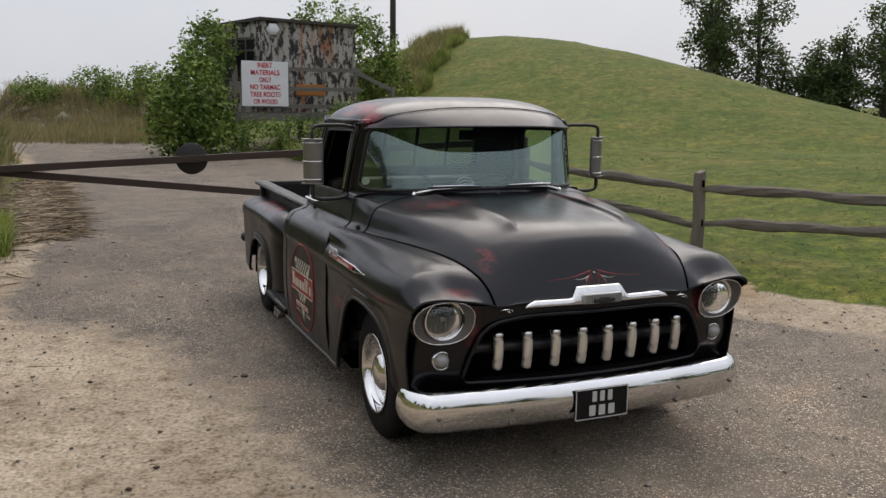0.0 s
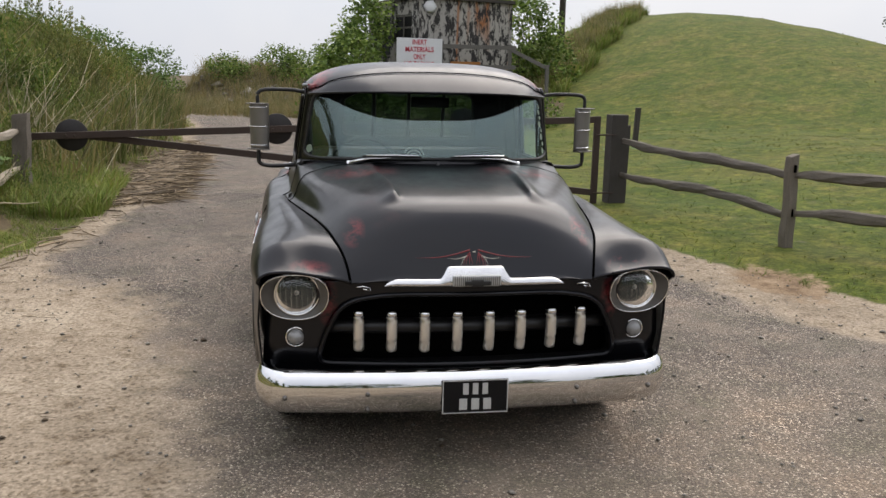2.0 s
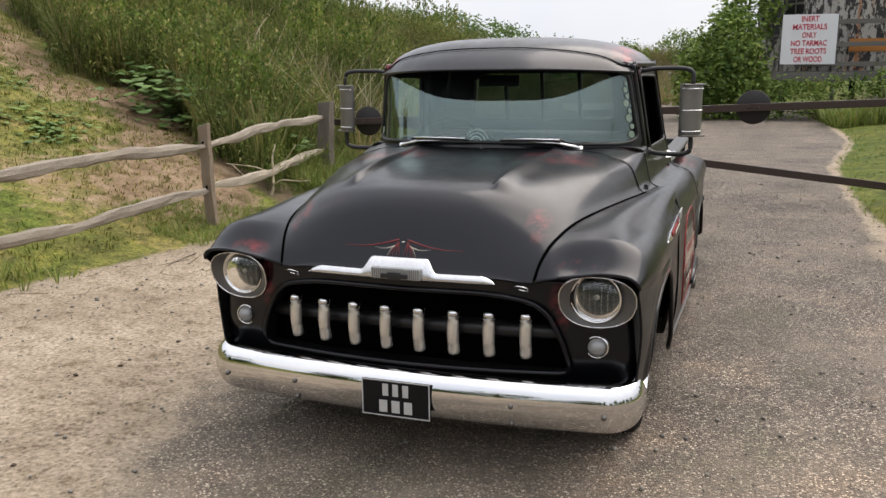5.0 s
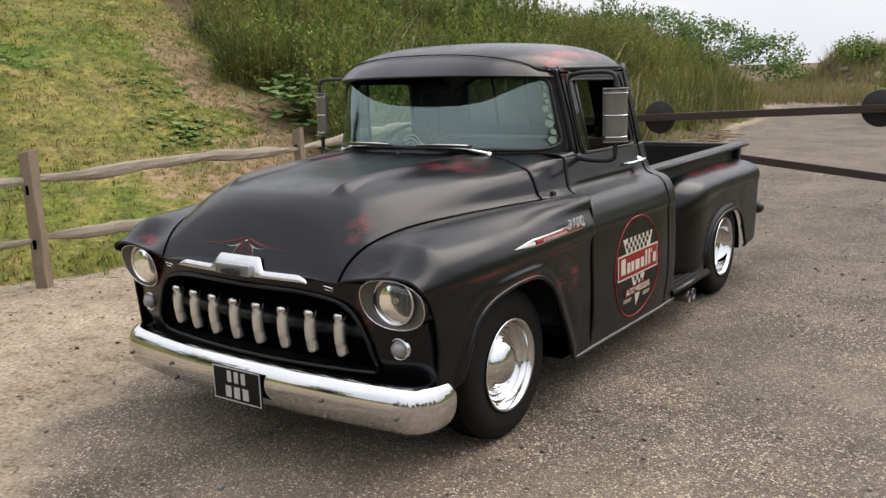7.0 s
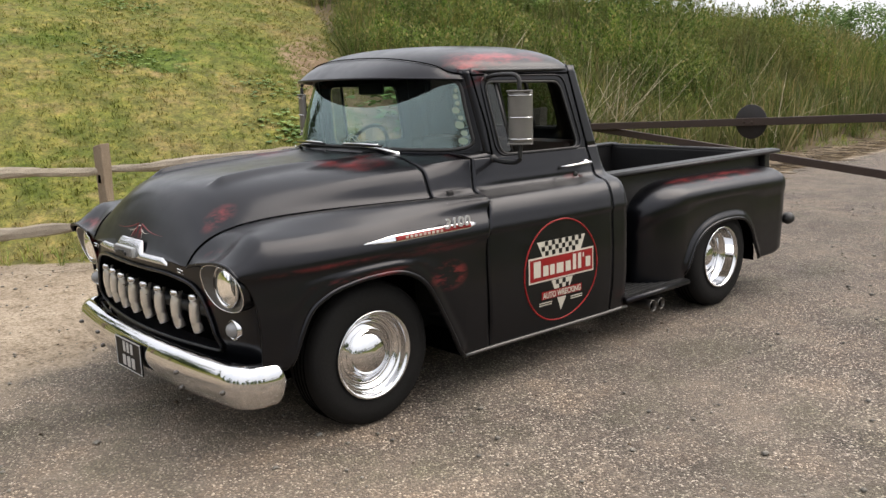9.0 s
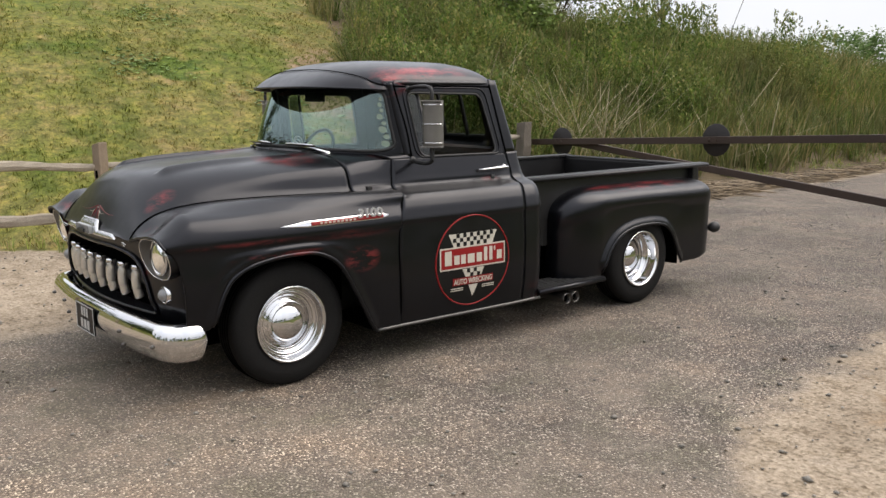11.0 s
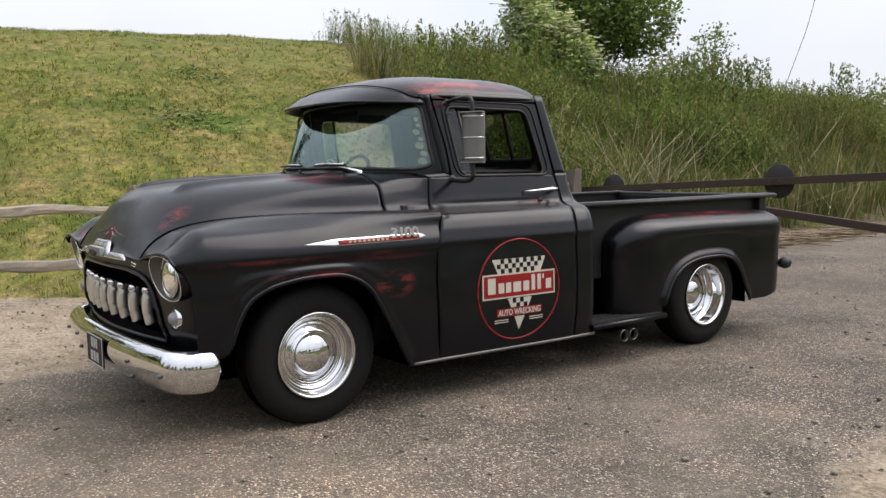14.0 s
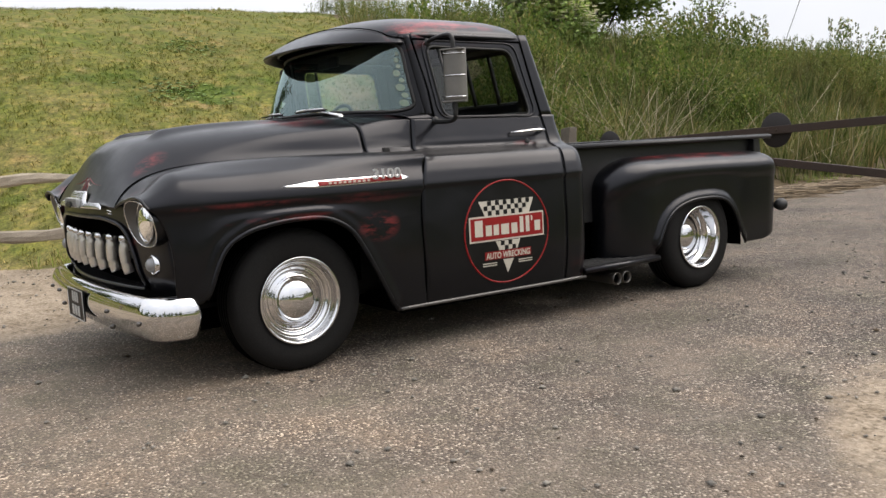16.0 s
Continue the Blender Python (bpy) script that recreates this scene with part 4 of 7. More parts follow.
SEAM_Y = [-0.70, -0.66, -0.60, -0.50, -0.40, -0.29, -0.07, 0.18, 0.46, 0.74]
SEAM_X = [0.520, 0.533, 0.553, 0.584, 0.607, 0.632, 0.680, 0.734, 0.790, 0.828]
SEAM_Z = [0.815, 0.878, 0.930, 0.970, 0.988, 0.998, 1.005, 1.006, 1.004, 0.998]
ARCH_Y = [-0.47, -0.441, -0.402, -0.361, -0.28, -0.143, 0.028, 0.176, 0.282, 0.388, 0.481, 0.522]
ARCH_Z = [0.40, 0.44, 0.545, 0.622, 0.680, 0.716, 0.728, 0.705, 0.630, 0.451, 0.273, 0.222]


def near_curve(y, z, cy, cz):
    """Distance in the side view from each point to a curve through stations."""
    ty = np.linspace(cy[0], cy[-1], 160)
    tz = spline(cy, cz, ty)
    d = np.full(np.shape(y), 9.0)
    for a, b in zip(ty, tz):
        d = np.minimum(d, np.hypot(y - a, z - b))
    return d


def fender_low(y):
    return np.where(y < -0.47, 0.40, np.where(y > 0.522, 0.218, spline(ARCH_Y, ARCH_Z, y)))


def fender_out(y):
    return spline([-0.70, -0.62, -0.45, -0.2, 0.7], [0.895, 0.915, 0.942, 0.956, 0.962], y)


def fender_point(y, v):
    """v: 0 at the bonnet seam, 0.62 at the waist crease, 1 at the lower edge."""
    xs, zs = spline(SEAM_Y, SEAM_X, y), spline(SEAM_Y, SEAM_Z, y)
    xo = fender_out(y)
    drop = 0.095 * smooth01(-0.55, -0.71, y)
    px = [xs, xs + 0.35 * (xo - xs), xs + 0.68 * (xo - xs), xo - 0.035, xo - 0.004, xo, xo - 0.011, xo - 0.010, xo - 0.028]
    top = np.maximum(zs, 0.905 - drop)
    end = smooth01(0.2, 0.72, y)
    fb = smooth01(-0.52, -0.70, y)
    pz = [zs, top * (1 - end) + zs * end + 0.004, 0.966 + 0.010 * end, 0.924, 0.866, 0.812, 0.795, 0.0, 0.0]
    for k, zf in ((1, 0.853), (2, 0.868), (3, 0.862), (4, 0.842), (5, 0.812)):
        pz[k] = pz[k] * (1 - fb) + zf * fb
    low = fender_low(y)
    pz[7] = 0.795 + (low - 0.795) * 0.45
    pz[8] = low
    tv = [0.0, 0.15, 0.31, 0.44, 0.53, 0.62, 0.655, 0.8, 1.0]
    x, z = np.zeros_like(y), np.zeros_like(y)
    # piecewise smooth blend along v, station by station
    P = np.stack([np.broadcast_to(p, y.shape) for p in px]), np.stack([np.broadcast_to(p, y.shape) for p in pz])
    k = np.clip(np.searchsorted(tv, v, "right") - 1, 0, len(tv) - 2)
    tva = np.array(tv)
    h = tva[k + 1] - tva[k]
    s = (v - tva[k]) / h
    out = []
    ii = np.indices(y.shape)
    for A in P:
        d = (A[1:] - A[:-1]) / np.diff(tva).reshape(-1, *([1] * y.ndim))
        m = np.concatenate([d[:1], (d[:-1] + d[1:]) / 2, d[-1:]])
        g = lambda B, kk: B[(kk, *ii)]
        out.append(g(A, k) * (1 + 2 * s) * (1 - s) ** 2 + g(m, k) * h * s * (1 - s) ** 2 + g(A, k + 1) * s * s * (3 - 2 * s) - g(m, k + 1) * h * s * s * (1 - s))
    return out


def fender_front(v):
    return spline([0, 0.15, 0.4, 0.55, 0.62, 0.72, 1.0], [-0.698, -0.688, -0.684, -0.675, -0.655, -0.600, -0.575], v)


def fender(side):
    def f(u, v):
        y0 = fender_front(v)
        y = y0 + (spline([0, 0.15, 0.31, 0.44, 0.55, 1], [0.737, 0.737, 0.731, 0.710, 0.688, 0.686], v) - y0) * u
        x, z = fender_point(y, v)
        # flared lip round the wheel opening
        x = x + 0.015 * smooth01(0.060, 0.008, near_curve(y, z, ARCH_Y[1:-1], ARCH_Z[1:-1]))
        return side * x, y, z
    return f


WHEEL_R = 0.339
for side in (1, -1):
    fe = sheet("front_fender", fender(side), 150, 64, PAINT, truck, "", 0.008, side < 0)
    # rolled lip round the wheel opening
    ya = np.linspace(-0.455, 0.52, 60)
    xa, za = fender_point(ya, np.ones_like(ya))
    tube("arch_lip", np.stack([side * (xa + 0.014 * smooth01(-0.47, -0.40, ya) * smooth01(0.52, 0.44, ya)), ya, za], -1), 0.012, PAINT, fe, "rubbed arch lip", 8)
    yl = fender_front(np.linspace(0.1, 0.6, 40))
    xl, zl = fender_point(yl, np.linspace(0.1, 0.6, 40))
    tube("brow_edge", np.stack([side * xl, yl, zl], -1), 0.007, PAINT, fe, "", 8)


# bonnet
def hood_z(x, y):
    xs, zs = spline(SEAM_Y, SEAM_X, y), spline(SEAM_Y, SEAM_Z, y)
    zc = spline([-0.735, -0.715, -0.69, -0.66, -0.63, -0.59, -0.53, -0.45, -0.3, 0.0, 0.3, 0.5],
                [0.825, 0.843, 0.888, 0.945, 1.005, 1.072, 1.120, 1.143, 1.162, 1.178, 1.192, 1.207], y)
    s = np.clip(np.abs(x) / xs, 0, 1)
    power = spline([-0.74, -0.55, -0.4, -0.1, 0.2, 0.5], [2.4, 2.6, 4.4, 5.8, 8.0, 11.0], y)
    shape = 1 - s ** power - 0.035 * s ** 2 * (1 - s ** 6)
    boxy = spline([0, 0.5, 0.7, 0.808, 0.867, 0.905, 0.932, 0.951, 0.965, 0.98, 1.0], [1, 0.985, 0.93, 0.82, 0.735, 0.64, 0.48, 0.288, 0.135, 0.06, 0.0], s)
    w = smooth01(-0.35, 0.3, y)
    shape = shape * (1 - w) + boxy * w
    z = zs + (zc - zs) * shape
    # twin raised spears with a shallow trough between
    a = np.abs(x) - (0.312 + 0.045 * smooth01(-0.48, 0.36, y))
    grow = smooth01(-0.47, -0.39, y) * (1 - 0.55 * smooth01(-0.1, 0.42, y))
    spear = np.where(a < 0, np.exp(-(a / 0.017) ** 2), np.exp(-(a / 0.045) ** 2))
    z = z + 0.024 * grow * spear - 0.003 * smooth01(-0.45, -0.1, y) * smooth01(0.30, 0.22, np.abs(x))
    return z


def hood_lip(x):
    return -0.733 + 0.125 * x ** 2


def hood(u, v):
    s = 2 * u - 1
    s = s * (1.15 - 0.15 * s ** 2) / 1.0
    y1 = 0.472
    # across by the seam's width at each station, found from the lip backward
    y = -0.70 + (y1 + 0.70) * v ** 1.6
    xs = spline(SEAM_Y, SEAM_X, y)
    x = s * xs
    y = y + (hood_lip(x) + 0.70 + 0.004) * (1 - v) ** 3
    return x, y, hood_z(x, y)


bonnet = sheet("bonnet", hood, 221, 100, PAINT, truck, "", 0.008, True)
for side in (1, -1):
    yy = np.linspace(-0.69, 0.49, 60)
    tube("seam", np.stack([side * (spline(SEAM_Y, SEAM_X, yy) + 0.003), yy, spline(SEAM_Y, SEAM_Z, yy) + 0.001], -1), 0.0045, GAP_SHADE, bonnet, "dark panel gap", 6)


def on_hood(x, y, lift=0.003):
    return np.stack([x, y, hood_z(x, y) + lift], -1)


# painted pinstripe bird on the nose, as raised lines
for side in (1, -1):
    t = np.linspace(0, 1, 24)
    for col, x0, y0, x1, y1, sag, rad in ((PINRED, 0.018, 0.006, 0.250, -0.004, -0.007, 0.0034), (CREAM, 0.032, -0.006, 0.114, -0.009, -0.004, 0.0022), (CREAM, 0.032, -0.006, 0.060, -0.026, 0.004, 0.0022),
                                          (PINRED, 0.020, 0.002, 0.008, -0.024, 0.0, 0.0024), (PINRED, 0.022, 0.0, 0.022, -0.028, 0.003, 0.0024), (PINRED, 0.026, -0.004, 0.040, -0.030, 0.004, 0.0024), (PINRED, 0.024, -0.002, 0.054, -0.031, 0.005, 0.0022)):
        tube("pinstripe", on_hood(side * (x0 + (x1 - x0) * t), -0.664 + y0 + (y1 - y0) * t + sag * np.sin(np.pi * t), 0.001), rad * (1.15 - t), col, bonnet, "thin red pinstripe of a bird motif" if col is PINRED else "thin cream pinstripe", 5)
lathe("pinstripe_dot", [(0.0, 0.004), (0.006, 0.003), (0.007, 0.0)], CREAM, bonnet, "", 12, (0.0, -0.662, float(hood_z(np.array(0.0), np.array(-0.662)))), "z")


# nose panel with the grille opening
def nose(x, z):
    bow = 0.175 * x ** 2 + 2.6 * np.maximum(0, np.abs(x) - 0.80) ** 2
    return x, -0.716 + bow + 0.05 * smooth01(0.55, 0.40, z), z


out_loop = spaced(rounded([(-0.90, 0.40), (0.90, 0.40), (0.885, 0.60), (0.86, 0.80), (0.52, 0.835), (-0.52, 0.835), (-0.86, 0.80), (-0.885, 0.60)], 0.04), 160)
hole_loop = spaced(rounded([(-0.66, 0.455), (0.66, 0.455), (0.64, 0.56), (0.56, 0.735), (0.36, 0.772), (-0.36, 0.772), (-0.56, 0.735), (-0.64, 0.56)], 0.09), 160)
hole_loop = np.roll(hole_loop, -int(np.argmin(np.hypot(*(hole_loop - [0, 0.455]).T))), 0)
out_loop = np.roll(out_loop, -int(np.argmin(np.hypot(*(out_loop - [0, 0.40]).T))), 0)
nose_panel = frame_with_hole("nose_panel", nose, out_loop, hole_loop, 8, PAINT, truck, "", 0.012)
tube("grille_surround", np.stack(nose(hole_loop[:, 0], hole_loop[:, 1]), -1) + [0, -0.004, 0], 0.010, PAINT, nose_panel, "", 8, True)
HN = len(hole_loop)
rim0 = np.stack(nose(hole_loop[:, 0], hole_loop[:, 1]), -1)
rim1 = np.stack([hole_loop[:, 0] * 1.01, -0.575 + 0.10 * hole_loop[:, 0] ** 2, hole_loop[:, 1] + 0.004 * np.sign(hole_loop[:, 1] - 0.6)], -1)
piece("grille_tunnel", np.concatenate([rim0, rim1]), [(k, (k + 1) % HN, HN + (k + 1) % HN, HN + k) for k in range(HN)], BEDM, nose_panel, "dark sides of the grille opening")
# backing sheet coloured near-black for the shade deep in the grille
grille = sheet("grille_cavity", lambda u, v: ((u - 0.5) * 1.36, -0.58 + 0.10 * ((u - 0.5) * 1.36) ** 2, 0.43 + 0.37 * v), 20, 6, GAP_SHADE, truck, "", 0.01)
tt = np.linspace(-0.62, 0.62, 30)
tube("grille_bar", np.stack([tt, -0.605 + 0.13 * tt ** 2, np.full(30, 0.605)], -1), 0.045, BEDM, truck, "dark wide horizontal grille bar", 12, False, 0.75)
for k in range(8):
    x = (k - 3.5) * 0.1395
    yt = -0.70 + 0.17 * x * x
    zz = np.linspace(0.522, 0.688, 14)
    tooth = new("grille_tooth")
    tooth.parent = truck
    v, q = tube_vf(np.stack([np.full(14, x), yt + 0.012 * ((zz - 0.61) / 0.08) ** 2, zz], -1), 0.0235 * np.sqrt(np.clip(np.minimum((zz - 0.515) / 0.007, (0.694 - zz) / 0.006), 0.1, 1)), 12)
    piece("blade", v, q, TOOTHM, tooth, "dull metal grille tooth")
    v, q = tube_vf(np.stack([np.full(5, x), np.full(5, yt + 0.004), np.array([0.670, 0.680, 0.688, 0.692, 0.694])], -1), [0.0240, 0.0244, 0.0238, 0.0205, 0.011], 12)
    piece("tip", v, q, CHROME, tooth, "chrome tip")

# bonnet badge: chrome bar with a stepped centre
badge = new("bonnet_badge")
badge.parent = truck
tagged(badge, "chrome winged badge along the bonnet lip")


def badge_half(x):
    a = np.abs(x)
    return (0.040 - 0.0255 * smooth01(0.112, 0.155, a)) * np.sqrt(np.clip((0.385 - a) / 0.05, 0.02, 1))


def badge_f(u, v):
    x = (u - 0.5) * 0.77
    h = badge_half(x)
    low = 0.811
    ang = np.pi * v
    z = low + h * (1 - np.cos(ang))
    y = hood_lip(x) - 0.002 - 0.016 * np.sin(ang) * (h / 0.046) ** 0.4 + 0.018 * (1 - np.cos(ang)) * h / 0.046
    return x, y, z


sheet("wing_bar", badge_f, 90, 12, BADGEM, badge, "satin chrome bar", 0.004, True)
bx = np.linspace(-0.094, 0.094, 23)
part("rib_panel", box_bm((0.206, 0.022, 0.048), (0, -0.744, 0.836), 0.010), RIBM, badge, "grey ribbed panel")
for x in bx:
    part("rib", box_bm((0.004, 0.008, 0.040), (float(x), -0.7555, 0.837), 0.0015), LENSM, badge)
for sx, w in ((0, 0.10),):
    part("emblem", box_bm((0.11, 0.008, 0.018), (0, -0.766, 0.829), 0.003), TRIM, badge, "small black cross shaped emblem")
    part("emblem", box_bm((0.052, 0.008, 0.03), (0, -0.765, 0.829), 0.003), TRIM, badge)

# head lamps and side lamps
for side in (1, -1):
    lamp = new("head_lamp")
    lamp.parent = truck
    tagged(lamp, "round head lamp in a dull silver hooded bezel")
    cx, cz = side * 0.746, 0.766
    n = 56
    ang = np.linspace(0, 2 * np.pi, n, endpoint=False)
    ca_, sa2 = np.cos(ang), np.sin(ang)
    # outline: flat under the brow, full below, drawn out to the side
    ox = np.where(ca_ > 0, 0.148, 0.131) * np.sign(ca_) * np.abs(ca_) ** 0.9
    oz = np.where(sa2 > 0, 0.091, 0.112) * np.sign(sa2) * np.abs(sa2) ** 0.85
    rows = []
    for k, y in ((1.06, -0.58), (1.03, -0.640), (1.0, -0.660), (0.9, -0.659), (0.12, -0.632), (0.0, -0.627)):
        a, b = 0.090 * ca_ + (ox - 0.090 * ca_) * k, 0.090 * sa2 + (oz - 0.090 * sa2) * k
        rows.append(np.stack([cx + side * a, y - (0.24 * b if k > 0.5 else 0.05 * b) + 0.10 * a, cz + b], -1))
    fs = [(r * n + k, r * n + (k + 1) % n, (r + 1) * n + (k + 1) % n, (r + 1) * n + k) for r in range(2, 5) for k in range(n)]
    fo = [(r * n + k, r * n + (k + 1) % n, (r + 1) * n + (k + 1) % n, (r + 1) * n + k) for r in range(0, 2) for k in range(n)]
    allv = np.concatenate(rows)
    piece("bucket", allv, fo if side > 0 else [q[::-1] for q in fo], PAINT, lamp)
    piece("bezel", allv, fs if side > 0 else [q[::-1] for q in fs], BEZEL, lamp, "dull silver dished bezel")
    tube("bezel_edge", rows[2], 0.003, CHROME, lamp, "thin bright edge", 5, True)
    lathe("reflector", [(0.086, 0.0), (0.076, 0.03), (0.048, 0.055), (0.0, 0.068)], LAMPM, lamp, "", 36, (cx, -0.634, cz), "y")
    lathe("bulb", [(0.0, 0.005), (0.010, 0.008), (0.014, 0.022), (0.012, 0.06)], SILVER, lamp, "", 16, (cx, -0.630, cz), "y")
    lathe("lens", [(0.088, 0.0), (0.075, -0.012), (0.047, -0.021), (0.02, -0.025), (0.0, -0.0255)], CLEAR, lamp, "clear domed glass lens", 36, (cx, -0.632, cz), "y")
    for k in range(-3, 4):
        hw_ = math.sqrt(0.080 ** 2 - (0.022 * k) ** 2)
        zl_ = np.linspace(-hw_, hw_, 9)
        tube("flute", np.stack([np.full(9, cx + 0.022 * k), -0.629 - 0.020 * (1 - (zl_ ** 2 + (0.022 * k) ** 2) / 0.0075), cz + zl_], -1), 0.0016, CLEAR, lamp, "", 4)
    lathe("rim", [(0.086, 0.004), (0.088, -0.007), (0.093, -0.009), (0.097, 0.0), (0.095, 0.008)], CHROME, lamp, "", 40, (cx, -0.632, cz), "y")
    sl = new("side_lamp")
    sl.parent = truck
    tagged(sl, "small round clear side lamp in a chrome ring")
    lathe("lens", [(0.0, -0.046), (0.013, -0.044), (0.027, -0.034), (0.036, -0.012), (0.038, 0.0)], LENSM, sl, "clear ribbed lens", 28, (side * 0.752, -0.606, 0.574), "y")
    lathe("ring", [(0.037, -0.002), (0.039, -0.013), (0.044, -0.011), (0.046, 0.02)], CHROME, sl, "", 28, (side * 0.752, -0.612, 0.574), "y")
    # bonnet pins below the seam corner
    px = side * 0.475
    tube("bonnet_pin", [(px - 0.03, -0.705, 0.806), (px, -0.715, 0.812), (px + 0.028, -0.705, 0.804), (px + 0.034, -0.706, 0.792), (px, -0.716, 0.8)], 0.0022, CHROME, truck, "bent wire bonnet pin", 5)

# front bumper
def bumper_path():
    """Centre line of the chrome blade from the middle to one end: bowed front, rounded corner, short return."""
    x = np.linspace(0, 0.765, 60)
    front = np.stack([x, -0.707 + 0.05 * (x / 0.765) ** 2.2], -1)
    a = np.linspace(0, 1, 30)[1:] * np.pi / 2 * 0.97
    bend = np.stack([0.765 + 0.105 * np.sin(a), -0.657 + 0.105 * (1 - np.cos(a))], -1)
    back_ = bend[-1] + np.linspace(0, 1, 12)[1:, None] * [0.004, 0.085]
    pts = np.concatenate([front, bend, back_])
    d = np.r_[0, np.cumsum(np.hypot(*np.diff(pts, axis=0).T))]
    return pts, d / d[-1]


BUMP_P, BUMP_D = bumper_path()


def bumper(u, v):
    t = 2 * u - 1
    a = np.abs(t)
    x, y = np.interp(a, BUMP_D, BUMP_P[:, 0]), np.interp(a, BUMP_D, BUMP_P[:, 1])
    e = 0.012
    lo, hi = np.clip(a - e, 0, 1), np.clip(a + e, 0, 1)
    tx, ty = np.interp(hi, BUMP_D, BUMP_P[:, 0]) - np.interp(lo, BUMP_D, BUMP_P[:, 0]), np.interp(hi, BUMP_D, BUMP_P[:, 1]) - np.interp(lo, BUMP_D, BUMP_P[:, 1])
    ln = np.hypot(tx, ty)
    nx, ny = ty / ln, -tx / ln
    ang = np.pi * 1.36 * (v - 0.5)
    close = np.sqrt(np.clip(1 - np.clip((a - 0.95) / 0.05, 0, 1) ** 2.2, 0.02, 1))
    z = 0.347 + 0.098 * close * np.sin(ang) + 0.01 * np.cos(ang)
    out = 0.062 * np.cos(ang) * (0.4 + 0.6 * close)
    return np.sign(t) * (x + out * nx), y + out * ny, z


bump_ob = sheet("front_bumper", bumper, 161, 26, CHROME, truck, "polished chrome wrap-round bumper", 0.006, True)
for bx_, bz in ((0.456, 0.354), (0.456, 0.279), (0.80, 0.337)):
    for side in (1, -1):
        ts = np.linspace(0, 1, 400)
        vv = 0.5 + math.asin((bz - 0.349) / 0.098) / math.pi / 1.36
        sx_, sy_, sz_ = bumper((ts + 1) / 2, np.full(400, vv))
        yb_ = float(sy_[np.argmin(np.abs(sx_ - bx_))]) - 0.002
        lathe("bumper_bolt", [(0.0, -0.010), (0.006, -0.009), (0.010, -0.003), (0.011, 0.01), (0.0, 0.01)], EXHM, bump_ob, "dull domed bolt", 14, (side * bx_, yb_, bz), "y")
plate = part("number_plate", box_bm((0.286, 0.008, 0.148), (0, -0.775, 0.338), 0.002), PLATEK, truck, "black square number plate with silver characters")
for n, w, zc in ((3, 0.024, 0.373), (3, 0.034, 0.305)):
    for k in range(n):
        part("character_bar", box_bm((w, 0.003, 0.05), ((k - 1) * (w + 0.018), -0.7806, zc), 0.001), PLATEW, plate)
for dx in (-0.14, 0.14):
    part("plate_edge", box_bm((0.004, 0.004, 0.148), (dx, -0.7795, 0.338)), PLATEW, plate)
for dz in (-0.072, 0.072):
    part("plate_edge", box_bm((0.276, 0.004, 0.004), (0, -0.7795, 0.338 + dz)), PLATEW, plate)
# valance behind the bumper and dark chassis
sheet("valance", lambda u, v: ((u - 0.5) * 1.78, -0.70 + 0.16 * ((u - 0.5) * 1.78) ** 2 + 0.06 * (1 - v), 0.27 + 0.15 * v), 30, 6, PAINT, truck, "", 0.01)
part("chassis", box_bm((0.95, 4.1, 0.2), (0, 1.55, 0.34), 0.03), TRIM, truck, "dark steel chassis")
# underside and engine bay blocks, their shade put into the colour
part("sump_guard", box_bm((1.05, 0.9, 0.1), (0, -0.02, 0.25), 0.03), GAP_SHADE, truck, "sump and steering gear in near-black shade colour")
part("underbody", box_bm((1.66, 1.3, 0.08), (0, 1.25, 0.215), 0.02), GAP_SHADE, truck, "dark underbody")
part("fuel_tank", box_bm((1.2, 1.7, 0.12), (0, 2.85, 0.27), 0.04), GAP_SHADE, truck, "dark tank and rear axle")
part("engine_bay", box_bm((0.98, 0.95, 0.42), (0, -0.02, 0.56), 0.03), GAP_SHADE, truck, "dark inner wings")
part("cab_floor", box_bm((1.78, 1.16, 0.06), (0, 1.27, 0.29), 0.02), TRIM, truck, "dark cab floor")


# doors and cab sides
DOOR_X = [0.750, 0.767, 0.782, 0.796, 0.826, 0.872, 0.908, 0.934, 0.949, 0.957, 0.950, 0.956, 0.952, 0.928]
DOOR_Z = [1.170, 1.100, 1.045, 1.016, 0.999, 0.986, 0.962, 0.920, 0.872, 0.832, 0.815, 0.600, 0.400, 0.225]


def side_x(z, y=1.1):
    """Half width of the cab side at a height; the doors swell a little towards the back."""
    z = np.asarray(z, float)
    zs, xs = np.array(DOOR_Z[::-1]), np.array(DOOR_X[::-1])
    swell = 0.030 * np.clip((np.asarray(y, float) - 0.69) / 0.85, 0, 1)
    return np.where(z > 1.17, 0.750 - (z - 1.17) * 0.15, spline(zs, xs, z)) + swell


def door_fore(z):
    return spline([0.225, 0.86, 0.98, 1.17], [0.689, 0.690, 0.735, 0.772], z)


def door_aft(z):
    return spline([0.225, 0.60, 0.93, 1.03, 1.17], [1.648, 1.650, 1.658, 1.688, 1.668], z)


def door(side):
    def f(u, v):
        z = 1.170 - (1.170 - 0.232) * v
        y = door_fore(z) + 0.003 + (door_aft(z) - door_fore(z) - 0.006) * u
        # shallow flute under the belt, ending at the lock
        flute = 0.006 * np.exp(-((z - 1.022) / 0.016) ** 2) * smooth01(0.74, 0.95, y) * smooth01(1.60, 1.50, y)
        return side * (side_x(z, y) - flute), y, z
    return f


WS_BASE = lambda s: (0.742 * s, 0.485 + 0.400 * np.abs(s) ** 4.2, 1.214 - 0.022 * np.abs(s) ** 3)
